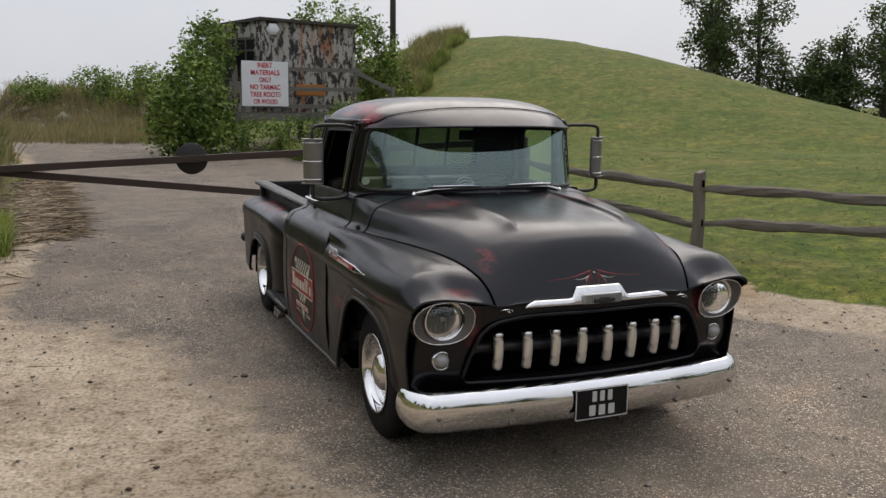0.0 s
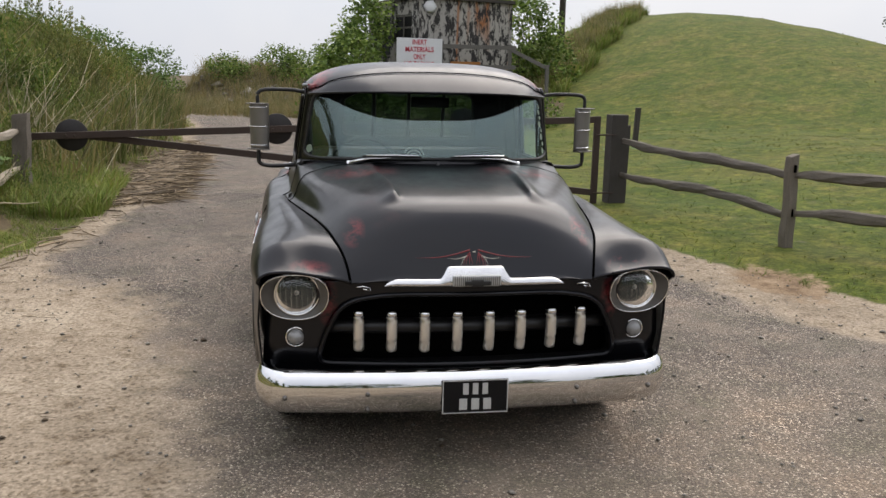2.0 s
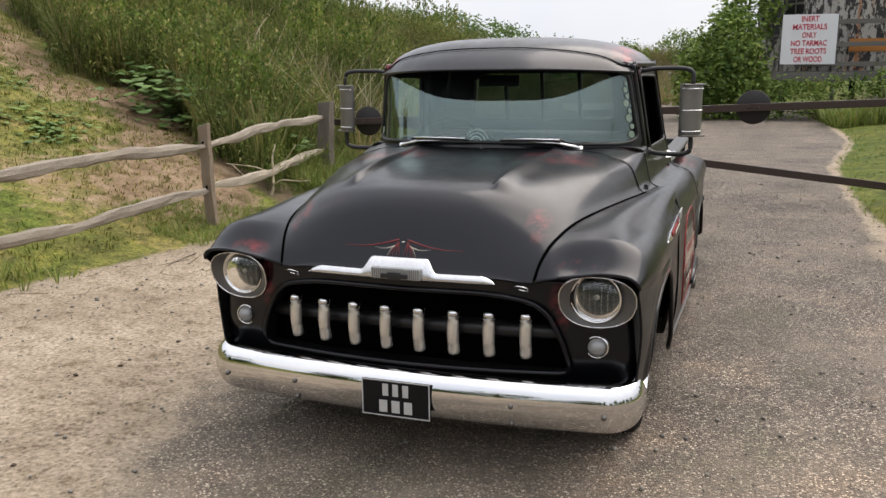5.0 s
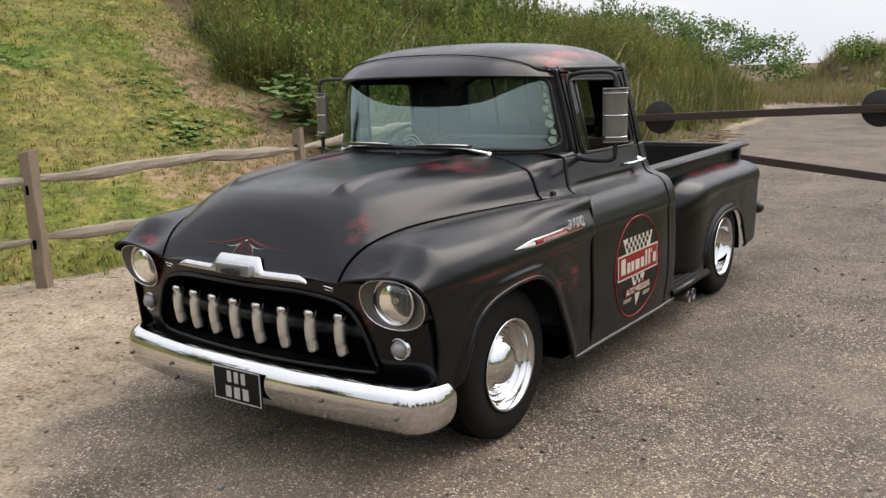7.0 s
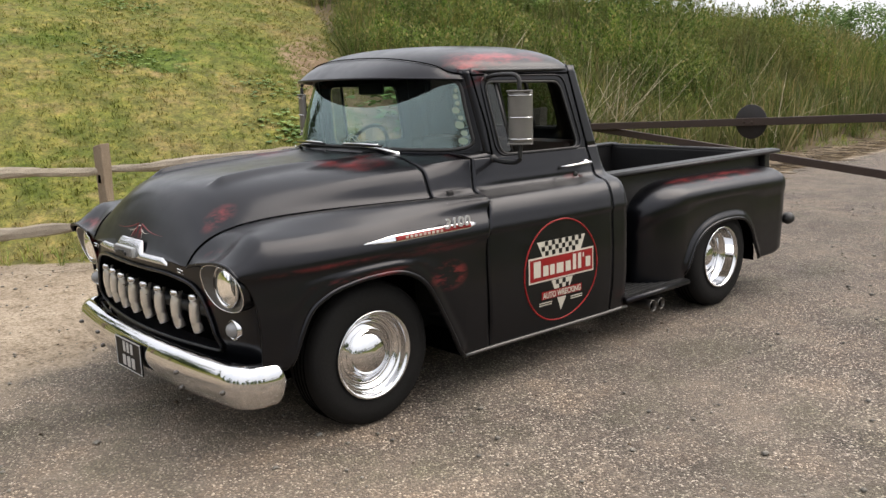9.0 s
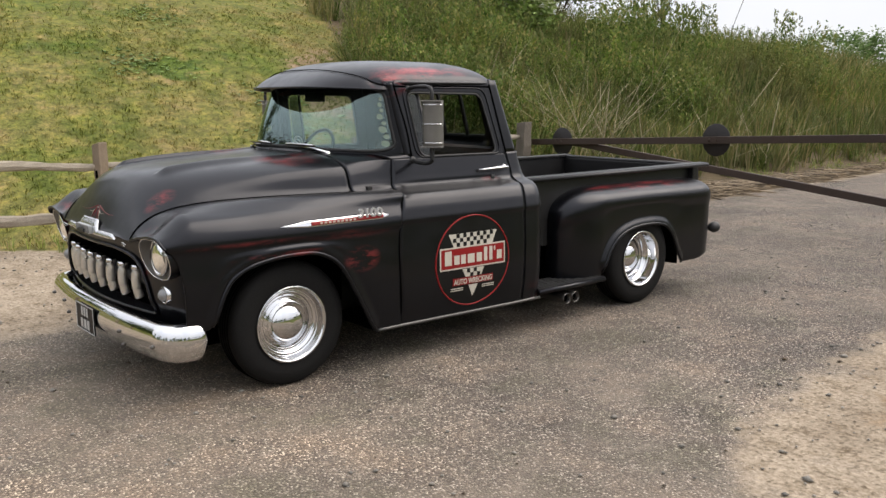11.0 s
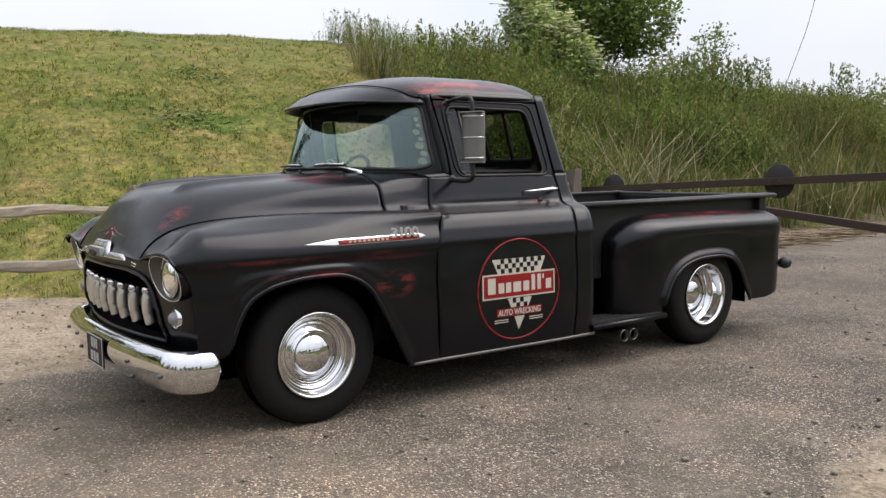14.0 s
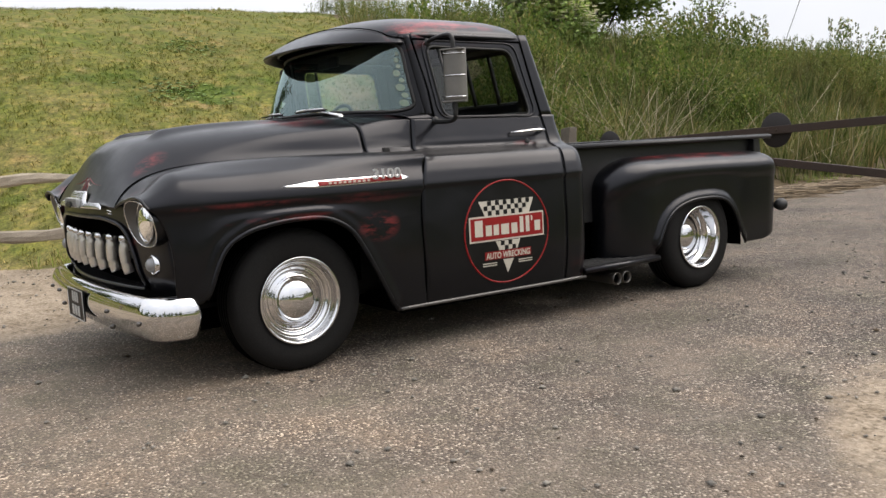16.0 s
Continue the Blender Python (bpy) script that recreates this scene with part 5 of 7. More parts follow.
WS_TOP = lambda s: (0.672 * s, 0.690 + 0.118 * np.abs(s) ** 4.2, 1.630 - 0.03 * np.abs(s) ** 3)


def screen(a, b):
    """Windscreen surface: a across -1..1, b up 0..1."""
    x0, y0, z0 = WS_BASE(a)
    x1, y1, z1 = WS_TOP(a)
    bulge = 0.022 * np.sin(np.pi * np.clip(b, 0, 1)) * (1 - np.abs(a) ** 10)
    return x0 + (x1 - x0) * b, y0 + (y1 - y0) * b - bulge, z0 + (z1 - z0) * b


ws_out = spaced(np.array([(0, -0.02), (1.0, -0.02), (1.0, 1.02), (-1.0, 1.02), (-1.0, -0.02)]), 240)
ws_hole = spaced(rounded([(0, 0.035), (0.972, 0.035), (0.968, 0.93), (-0.968, 0.93), (-0.972, 0.035)], 0.13), 240)
ws_hole = np.roll(ws_hole, -int(np.argmin(np.hypot(*(ws_hole - [0, 0.035]).T))), 0)
cab = frame_with_hole("windscreen_frame", screen, ws_out, ws_hole, 3, PAINT, truck, "", 0.02, False)
glass = pane("windscreen", screen, ws_hole, GLASS, truck, "pale tinted wrap-round windscreen", 1.01, 10)
glass.visible_shadow = False
seal = np.stack(screen(ws_hole[:, 0], ws_hole[:, 1]), -1)
tube("windscreen_seal", seal, 0.010, TRIM, glass, "black rubber seal", 7, True)
# stickers up one edge of the glass, and one low on the other
for a_, b_, r_ in ((0.938, 0.15, 0.016), (0.948, 0.25, 0.012), (0.936, 0.35, 0.017), (0.946, 0.44, 0.010), (0.930, 0.53, 0.015), (0.942, 0.62, 0.010), (0.936, 0.70, 0.012), (0.942, 0.78, 0.009), (-0.935, 0.16, 0.020)):
    loop = np.array([(a_ + r_ * 1.1 * math.cos(t), b_ + r_ * 2.8 * math.sin(t)) for t in np.linspace(0, 2 * math.pi, 18, endpoint=False)])
    st = pane("sticker", lambda p, q: tuple(c - (0.004 if k == 1 else 0) for k, c in enumerate(screen(p, q))), loop, STICKER, glass, "small pale green round sticker", 1.0, 2)

PILLAR_Z = [1.165, 1.21, 1.33, 1.47, 1.62]
PILLAR_Y = [0.918, 0.914, 0.900, 0.868, 0.832]
for side in (1, -1):
    dr = sheet("door", door(side), 40, 110, PAINT, truck, "", 0.01, side < 0)
    tagged(dr, "satin black door with round painted workshop sign")

    def flank(y, z, side=side):
        return side * side_x(z, y), y, z

    # screen pillar, from the glass round to the door's edge, and its foot over the door's front corner
    def pillar(u, v, side=side):
        b = -0.02 + 1.04 * v
        x0, y0, z0 = screen(np.full_like(v, 0.995), b)
        y2 = spline(PILLAR_Z, PILLAR_Y, z0) - 0.004
        x2 = side_x(z0, y2)
        mx_, my_ = np.maximum(x2, x0 + 0.004), y0 + 0.25 * (y2 - y0)
        w0, w1, w2 = (1 - u) ** 2, 2 * u * (1 - u), u * u
        return side * (w0 * x0 + w1 * mx_ + w2 * x2), w0 * y0 + w1 * my_ + w2 * y2, z0
    sheet("screen_pillar", pillar, 12, 30, PAINT, cab, "", 0.006)

    def foot(u, v, side=side):
        s_ = 0.86 + 0.14 * u
        x0, y0, z0 = WS_BASE(s_)
        y2 = 0.770 + (0.920 - 0.770) * u
        x2, z2 = side_x(1.168, y2), 1.168
        w0, w1, w2 = (1 - v) ** 2, 2 * v * (1 - v), v * v
        return side * (w0 * x0 + w1 * (x2 - 0.004) + w2 * x2), w0 * y0 + w1 * (0.5 * y0 + 0.5 * y2) + w2 * y2, w0 * z0 + w1 * (z0 + 0.002) + w2 * z2
    sheet("pillar_foot", foot, 16, 10, PAINT, cab, "", 0.006)

    outer = spaced(rounded([(0.922, 1.166), (1.666, 1.166), (1.572, 1.622), (0.836, 1.622)], 0.01), 140)
    hole = spaced(rounded([(0.985, 1.176), (1.588, 1.172), (1.488, 1.542), (0.922, 1.552)], 0.055), 140)
    outer = np.roll(outer, -int(np.argmin(np.hypot(*(outer - [1.3, 1.166]).T))), 0)
    hole = np.roll(hole, -int(np.argmin(np.hypot(*(hole - [1.3, 1.174]).T))), 0)
    fr = frame_with_hole("window_frame", flank, outer, hole, 6, PAINT, truck, "", 0.02, side < 0)
    pts = np.stack(flank(hole[:, 0], hole[:, 1]), -1)
    tube("window_seal", pts, 0.007, TRIM, fr, "black rubber seal", 7, True)
    ridge = spaced(rounded([(0.957, 1.172), (1.628, 1.169), (1.525, 1.578), (0.893, 1.582)], 0.065), 120)
    tube("frame_bead", np.stack(flank(*ridge.T), -1) + [side * 0.001, 0, 0], 0.006, PAINT, fr, "", 6, True)
    zz = np.linspace(1.168, 1.600, 24)
    yp = spline(PILLAR_Z, PILLAR_Y, zz) + 0.002
    tube("door_gap", np.stack([side * (side_x(zz, yp) + 0.001), yp, zz], -1), 0.0045, GAP_SHADE, fr, "dark panel gap", 5)
    yq = 1.668 - (zz - 1.168) * 0.214
    tube("door_gap", np.stack([side * (side_x(zz, yq) + 0.001), yq, zz], -1), 0.0045, GAP_SHADE, fr, "dark panel gap", 5)
    yt_ = np.linspace(0.845, 1.575, 20)
    tube("door_gap", np.stack([side * (side_x(np.full(20, 1.588), yt_) + 0.002), yt_, np.full(20, 1.588)], -1), 0.005, GAP_SHADE, fr, "dark panel gap", 5)
    # quarter-light post and wound-down glass
    tube("quarter_light_post", [(side * 0.742, 1.085, 1.178), (side * 0.690, 1.015, 1.545)], 0.010, TRIM, fr, "", 6)
    ql = rounded([(0.995, 1.185), (1.08, 1.185), (1.012, 1.54), (0.935, 1.54)], 0.03)
    qg = pane("quarter_light", lambda p, q, s=side: (s * (side_x(q, p) - 0.014), p, q), spaced(ql, 40), SMOKED, fr, "", 1.0, 3)
    qg.visible_shadow = False
    # gaps round the door
    zz = np.linspace(0.236, 1.168, 60)
    for edge, wide_ in ((door_fore, 0.0026), (door_aft, 0.0032)):
        ye = edge(zz)
        tube("door_gap", np.stack([side * (side_x(zz, ye) - 0.001), ye, zz], -1), wide_, GAP_SHADE, dr, "dark panel gap", 5)
    # oval lock at the end of the flute
    lathe("door_lock", [(0.0, 0.006), (0.012, 0.005), (0.019, 0.0)], TRIM, dr, "small dark oval lock", 18, (side * (float(side_x(1.022, 1.52)) - 0.003), 1.52, 1.024), "x", side)
    # sill strip
    ys = np.linspace(0.53, 1.81, 20)
    tube("sill_strip", np.stack([side * (side_x(np.full(20, 0.232), ys) + 0.002), ys, np.full(20, 0.226)], -1), 0.010, BEZEL, truck, "thin dull grey strip along the sill", 6)
    # handle
    hd = new("door_handle")
    hd.parent = dr
    hx_ = float(side_x(1.085, 1.55))
    tube("grip", arc_pts([(side * (hx_ + 0.004), 1.405, 1.078), (side * (hx_ + 0.034), 1.43, 1.080), (side * (hx_ + 0.045), 1.50, 1.084), (side * (hx_ + 0.050), 1.575, 1.087), (side * (hx_ + 0.040), 1.622, 1.086), (side * (hx_ + 0.018), 1.632, 1.084)], 20), [0.007] * 3 + [0.009] * 6 + [0.013] * 8 + [0.012] * 3, CHROME, hd, "chrome handle", 8, False, 0.75)
    lathe("escutcheon", [(0.0, 0.022), (0.010, 0.020), (0.017, 0.0)], CHROME, hd, "", 16, (side * hx_, 1.628, 1.084), "x", side)

    # cab corner behind the door
    def corner(u, v, side=side):
        z = 1.175 - (1.175 - 0.225) * v
        yb_ = 1.800 + 0.048 * smooth01(1.15, 1.0, z)
        r = 0.060 + 0.045 * smooth01(1.15, 1.0, z)
        y0 = door_aft(np.minimum(z, 1.17)) + 0.003
        ang = np.clip((u - 0.25) / 0.45, 0, 1) * np.pi / 2
        flat_ = np.clip(u / 0.25, 0, 1)
        xo = side_x(np.minimum(z, 1.17), yb_ - r)
        x = np.where(u < 0.70, xo - r * (1 - np.cos(ang)), xo - r - (u - 0.70) / 0.30 * (xo - r - 0.50))
        y = y0 + (yb_ - r - y0) * flat_ + r * np.sin(ang)
        return side * x, y, z
    sheet("cab_corner", corner, 50, 70, PAINT, truck, "", 0.01, side < 0)

    # pillar behind the side window, round to the back
    def quarter(u, v, side=side):
        z = 1.165 + (1.63 - 1.165) * v
        y0 = 1.671 - (z - 1.168) * 0.214
        yb_ = 1.800 - (z - 1.165) * 0.27
        r = 0.060
        xo = side_x(z, 1.7)
        ang = np.clip((u - 0.35) / 0.65, 0, 1) * np.pi / 2
        return side * (xo - r * 1.6 * (1 - np.cos(ang))), y0 + (yb_ - r - y0) * np.clip(u / 0.35, 0, 1) + r * np.sin(ang), z
    sheet("rear_pillar", quarter, 18, 14, PAINT, truck, "", 0.012, side < 0)


# cowl between bonnet and screen, carried down to the door's front edge
CX = np.linspace(0, float(spline(SEAM_Y, SEAM_X, 0.475)), 400)
CZ = hood_z(CX, np.full(400, 0.475))
CL = np.r_[0, np.cumsum(np.hypot(np.diff(CX), np.diff(CZ)))]
C_MID = float(np.interp(0.640, CX, CL))


def cowl(u, v):
    s = 2 * u - 1
    a = np.abs(s)
    sg = np.sign(s)
    run = np.where(a < 0.6, a / 0.6 * C_MID, C_MID + (a - 0.6) / 0.4 * (CL[-1] - C_MID))
    x0, z0, y0 = np.interp(run, CL, CX), np.interp(run, CL, CZ), 0.475
    bx, by, bz = WS_BASE(np.clip(a / 0.6, 0, 1) * 0.86)
    d = np.clip((a - 0.68) / 0.32, 0, 1)
    zd = 1.168 - d * (1.168 - 0.999)
    yd = door_fore(zd)
    xd = side_x(zd, yd)
    k = smooth01(0.56, 0.72, a)
    x1 = np.where(a < 0.6, bx, bx + (xd - bx) * smooth01(0.6, 0.68, a))
    y1 = np.where(a < 0.6, by, by + (yd - by) * smooth01(0.6, 0.68, a))
    z1 = np.where(a < 0.6, bz, bz + (zd - bz) * smooth01(0.6, 0.68, a))
    x1, y1, z1 = [np.where(a < 0.68, c0, c1) for c0, c1 in ((x1, xd), (y1, yd), (z1, zd))]
    return sg * (x0 + (x1 - x0) * v), y0 + (y1 - y0) * v, z0 + (z1 - z0) * v + 0.008 * np.sin(np.pi * v) * k * (a < 0.98)


cw = sheet("cowl", cowl, 221, 18, PAINT, truck, "", 0.008, True)
tube("bonnet_gap", np.concatenate([np.stack([-CX[::-1], np.full(400, 0.474), CZ[::-1] - 0.001], -1), np.stack([CX[1:], np.full(399, 0.474), CZ[1:] - 0.001], -1)])[::6], 0.0028, GAP_SHADE, cw, "dark panel gap", 5)
for side in (1, -1):
    lathe("bonnet_catch", [(0.0, 0.006), (0.010, 0.005), (0.014, 0.0)], CHROME, cw, "small chrome drop on the cowl", 14, (side * 0.878, 0.480, 0.985), "z")
    wip = new("wiper")
    wip.parent = truck
    tagged(wip, "chrome windscreen wiper parked low on the glass")
    tube("arm", [(side * 0.47, 0.515, 1.205), (side * 0.36, 0.480, 1.232), (side * 0.24, 0.464, 1.238)], [0.012, 0.009, 0.007], CHROME, wip, "", 6)
    tube("blade", [(side * 0.08, 0.455, 1.242), (side * 0.22, 0.459, 1.244), (side * 0.40, 0.476, 1.244)], 0.006, TRIM, wip, "", 6)
    tube("blade_holder", [(side * 0.10, 0.452, 1.249), (side * 0.22, 0.454, 1.252), (side * 0.38, 0.469, 1.249)], 0.006, CHROME, wip, "", 5)
    lathe("pivot", [(0.0, 0.016), (0.012, 0.014), (0.017, 0.0)], CHROME, wip, "", 12, (side * 0.47, 0.52, 1.203), "z")
lathe("washer_jet", [(0.0, 0.018), (0.008, 0.016), (0.012, 0.0)], TRIM, truck, "", 10, (0.0, 0.40, 1.205), "z")


# roof
def roof_xy(r, t):
    c, s = np.cos(t), np.sin(t)
    k = np.where(s < 0, 2.8, 8.0)
    rad = (np.abs(c) ** k + np.abs(s) ** k) ** (-1 / k)
    return 0.704 * rad * c * r, 1.175 + np.where(s < 0, 0.62, 0.520) * rad * s * r


def roof_z(r):
    return 1.606 + 0.152 * (1 - r ** 3.2) ** 0.62


def roof(u, v):
    t = 2 * np.pi * u
    r = np.sin(v * np.pi / 2)
    x, y = roof_xy(r, t)
    return x, y, roof_z(np.minimum(r, 1))


rf = sheet("roof", roof, 121, 40, PAINT, truck, "", 0.014, weld=True)
for side in (1, -1):
    tr_ = np.linspace(-0.6, 0.85, 40)
    gx_, gy_ = roof_xy(1.0, tr_)
    tube("drip_rail", np.stack([side * gx_ * 1.008, gy_, np.full(40, 1.608)], -1), 0.013, PAINT, rf, "", 7)


# sun visor over the screen
def visor(u, v):
    s = 2 * u - 1
    a = np.abs(s)
    xt, yt = 0.672 * s, 0.638 + 0.175 * a ** 4
    rr = ((np.abs(xt) / 0.704) ** 2.8 + (np.abs(yt - 1.175) / 0.62) ** 2.8) ** (1 / 2.8)
    zt = roof_z(np.clip(rr, 0, 1)) + 0.005 - 0.022 * a ** 12
    xl, yl, zl = 0.684 * s, 0.455 + 0.340 * a ** 3.2, 1.588 - 0.020 * a ** 3
    x, y, z = xt + (xl - xt) * v, yt + (yl - yt) * v, zt + (zl - zt) * v
    lift = 0.007 * np.sin(np.pi * v) * (1 - a ** 6)
    return x, y - lift * 0.5, z + lift


vz = sheet("sun_visor", visor, 80, 16, PAINT, truck, "satin black metal sun visor above the screen", 0.008, True)
uu = np.linspace(0, 1, 60)
tube("visor_edge", np.stack(visor(uu, np.ones(60)), -1), 0.007, PAINT, vz, "", 6)
tube("visor_gap", np.stack(visor(uu, np.zeros(60)), -1) + [0, -0.004, 0.003], 0.003, GAP_SHADE, vz, "dark panel gap", 5)

# cab back with slider window
def back(x, z):
    y = 1.845 - 0.27 * np.maximum(0, z - 1.165) - 0.06 * np.abs(x / 0.72) ** 4
    return x, y, z


bo = spaced(rounded([(0, 0.55), (0.80, 0.55), (0.712, 1.17), (0.63, 1.64), (-0.63, 1.64), (-0.712, 1.17), (-0.80, 0.55)], 0.02), 120)
bh = spaced(rounded([(0, 1.26), (0.47, 1.26), (0.44, 1.57), (-0.44, 1.57), (-0.47, 1.26)], 0.06), 120)
frame_with_hole("cab_back", back, bo, bh, 6, PAINT, truck, "", 0.02, True)
rg = pane("rear_window", back, bh, SMOKED, truck, "dark sliding rear window with four panes", 1.0, 5)
rg.visible_shadow = False
for x in (-0.24, 0.0, 0.24):
    tube("divider", np.stack(back(np.full(6, x), np.linspace(1.262, 1.568, 6)), -1), 0.014, TRIM, rg, "", 6)
tube("rear_seal", np.stack(back(bh[:, 0], bh[:, 1]), -1), 0.014, TRIM, rg, "", 6, True)

# cab interior
part("dashboard", box_bm((1.36, 0.22, 0.28), (0, 0.75, 1.02), 0.06), INNER, truck, "dark dashboard")
sq = new("bench_seat")
sq.parent = truck
part("cushion", box_bm((1.4, 0.5, 0.2), (0, 1.48, 0.70), 0.06), SEATM, sq)
part("backrest", box_bm((1.34, 0.14, 0.5), (0, 1.72, 0.95), 0.05), SEATM, sq, "brown vinyl backrest")
part("firewall", box_bm((1.6, 0.04, 0.62), (0, 0.585, 0.72), 0.01), INNER, truck)
part("headliner", box_bm((1.18, 0.86, 0.03), (0, 1.22, 1.605), 0.012), INNER, truck)
for side in (1, -1):
    part("door_card", box_bm((0.03, 1.0, 0.74), (side * 0.735, 1.24, 0.75), 0.01), INNER, truck)
    part("step_box", box_bm((0.08, 1.2, 0.1), (side * 0.86, 1.27, 0.29), 0.02), TRIM, truck)
sw = new("steering_wheel")
sw.parent = truck
wm = Matrix.Translation((-0.36, 0.93, 1.13)) @ Euler((radians(62), 0, 0)).to_matrix().to_4x4()
ring = [wm @ Vector((0.2 * math.cos(t), 0.2 * math.sin(t), 0)) for t in np.linspace(0, 2 * math.pi, 36, endpoint=False)]
tube("rim", ring, 0.012, TRIM, sw, "", 8, True)
for t in (0.4, 2.74, 4.71):
    tube("spoke", [wm @ Vector((0, 0, -0.02)), wm @ Vector((0.2 * math.cos(t), 0.2 * math.sin(t), 0))], 0.009, CHROME, sw, "", 6)
tube("column", [wm @ Vector((0, 0, -0.02)), wm @ Vector((0, 0, -0.35))], 0.02, TRIM, sw, "", 8)
orn = new("dash_ornament")
orn.parent = truck
tagged(orn, "pale curved ornament on the dashboard")
for k in range(3):
    ta = np.linspace(0.3, 2.6, 14)
    tube("hoop", np.stack([-0.10 + (0.03 + 0.016 * k) * np.cos(ta), np.full(14, 0.64 + 0.008 * k), 1.215 + (0.03 + 0.018 * k) * np.sin(ta)], -1), 0.004, CREAM, orn, "", 6)
part("rear_view_mirror", box_bm((0.22, 0.02, 0.06), (0.0, 0.73, 1.53), 0.01), TRIM, truck, "dark interior mirror")

# towing mirrors on tubular arms
for side in (1, -1):
    mr = new("wing_mirror")
    mr.parent = truck
    tagged(mr, "tall towing mirror with ribbed dull silver back on a tubular arm")
    mx, my = side * 0.972, 0.900
    ca, sa_ = math.cos(radians(33)), math.sin(radians(33)) * side

    def turn_out(a, b, z):
        return mx + a * ca - b * sa_, my + a * sa_ + b * ca, z

    def shell(u, v, side=side):
        ang = np.pi * (u - 0.5)
        z = 1.243 + 0.262 * v
        w = 0.062
        return turn_out(w * np.sin(ang), -0.045 * np.cos(ang) + 0.02, z)
    sheet("shell", shell, 17, 14, SILVER, mr, "dull silver ribbed mirror back", 0.006, False)
    mg = part("mirror_glass", box_bm((0.118, 0.006, 0.25), (0, 0.022, 1.374), 0.003), CHROME, mr, "mirror glass")
    mg.matrix_world = pose(mx, my, 0, 0, 0, 33 * side)
    for z in (1.245, 1.503):
        ec = part("end_cap", box_bm((0.124, 0.055, 0.008), (0, -0.003, z), 0.003), SILVER, mr)
        ec.matrix_world = pose(mx, my, 0, 0, 0, 33 * side)
    for z in (1.268, 1.374, 1.482):
        ang = np.linspace(-1.2, 1.2, 12)
        tube("rib", np.stack(turn_out(0.064 * np.sin(ang), 0.02 - 0.047 * np.cos(ang), np.full(12, z)), -1), 0.0035, CHROME, mr, "bright rib", 5)
    tube("upper_arm", arc_pts([(side * 0.700, 0.94, 1.572), (side * 0.80, 0.93, 1.585), (side * 0.92, 0.905, 1.584), (side * 0.967, 0.90, 1.565), (side * 0.972, 0.90, 1.505)], 20), 0.011, TRIM, mr, "black tubular arm", 8)
    tube("lower_arm", arc_pts([(side * 0.758, 0.925, 1.160), (side * 0.81, 0.915, 1.150), (side * 0.90, 0.905, 1.148), (side * 0.960, 0.902, 1.160), (side * 0.972, 0.90, 1.19), (side * 0.972, 0.90, 1.245)], 20), 0.012, TRIM, mr, "black tubular arm", 8)
    for z, y in ((1.572, 0.94), (1.158, 0.925)):
        lathe("arm_foot", [(0.0, 0.016), (0.016, 0.014), (0.024, 0.0)], TRIM, mr, "", 12, (side * (float(side_x(z, y)) - 0.002), y, z), "x", side)

# wheels
def wheel(name, side, cx, cy, deep, label):
    w = new(name)
    w.parent = truck
    w.matrix_world = pose(cx, cy, WHEEL_R)
    tagged(w, label)
    sg = side
    R, hw = WHEEL_R, 0.105
    prof = [(0.192, -hw * 0.8), (0.205, -hw), (0.26, -hw * 1.06), (0.311, -hw), (0.332, -hw * 0.82), (0.339, -hw * 0.55), (0.339, hw * 0.55), (0.332, hw * 0.82), (0.312, hw * 0.99), (0.262, hw * 1.08), (0.222, hw * 1.02), (0.205, hw), (0.194, hw * 0.82)]
    ty = lathe("tyre", prof, RUBBER, w, "black rubber tyre", 72, (0, 0, 0), "x", sg)
    ty.matrix_local = Matrix.Identity(4)
    for gz in (-0.04, -0.013, 0.014, 0.041):
        tube("tread_groove", [(gz * sg, 0.3402 * math.cos(t), 0.3402 * math.sin(t)) for t in np.linspace(0, 2 * math.pi, 60, endpoint=False)], 0.0035, GAP_SHADE, ty, "", 4, True)
    rim = [(0.203, 0.104), (0.209, 0.112), (0.205, 0.118), (0.196, 0.114), (0.190, 0.092), (0.183, 0.068 - deep * 0.4), (0.176, 0.064 - deep * 0.5), (0.172, 0.072 - deep * 0.5), (0.165, 0.072 - deep * 0.5), (0.158, 0.048 - deep * 0.8), (0.151, 0.044 - deep * 0.9), (0.147, 0.052 - deep * 0.9), (0.141, 0.050 - deep), (0.136, 0.030 - deep), (0.128, 0.026 - deep), (0.118, 0.066 - deep), (0.10, 0.060 - deep), (0.088, 0.048 - deep), (0.06, 0.046 - deep), (0.0, 0.046 - deep)]
    lathe("rim", rim, CHROME, w, "chrome smooth steel rim", 64, (0, 0, 0), "x", sg)
    cap = [(0.116, 0.046 - deep), (0.121, 0.056 - deep), (0.117, 0.064 - deep), (0.108, 0.068 - deep), (0.103, 0.075 - deep), (0.088, 0.092 - deep), (0.062, 0.106 - deep), (0.030, 0.114 - deep), (0.0, 0.116 - deep)]
    lathe("hub_cap", cap, CHROME, w, "domed chrome hub cap", 48, (0, 0, 0), "x", sg)
    lathe("drum", [(0.0, -0.02), (0.15, -0.02), (0.15, -0.1), (0.0, -0.1)], TRIM, w, "", 32, (0, 0, 0), "x", sg)
    v = part("valve", box_bm((0.03, 0.006, 0.006), (sg * 0.085, 0.0, 0.166), 0.001), TRIM, w)
    return w


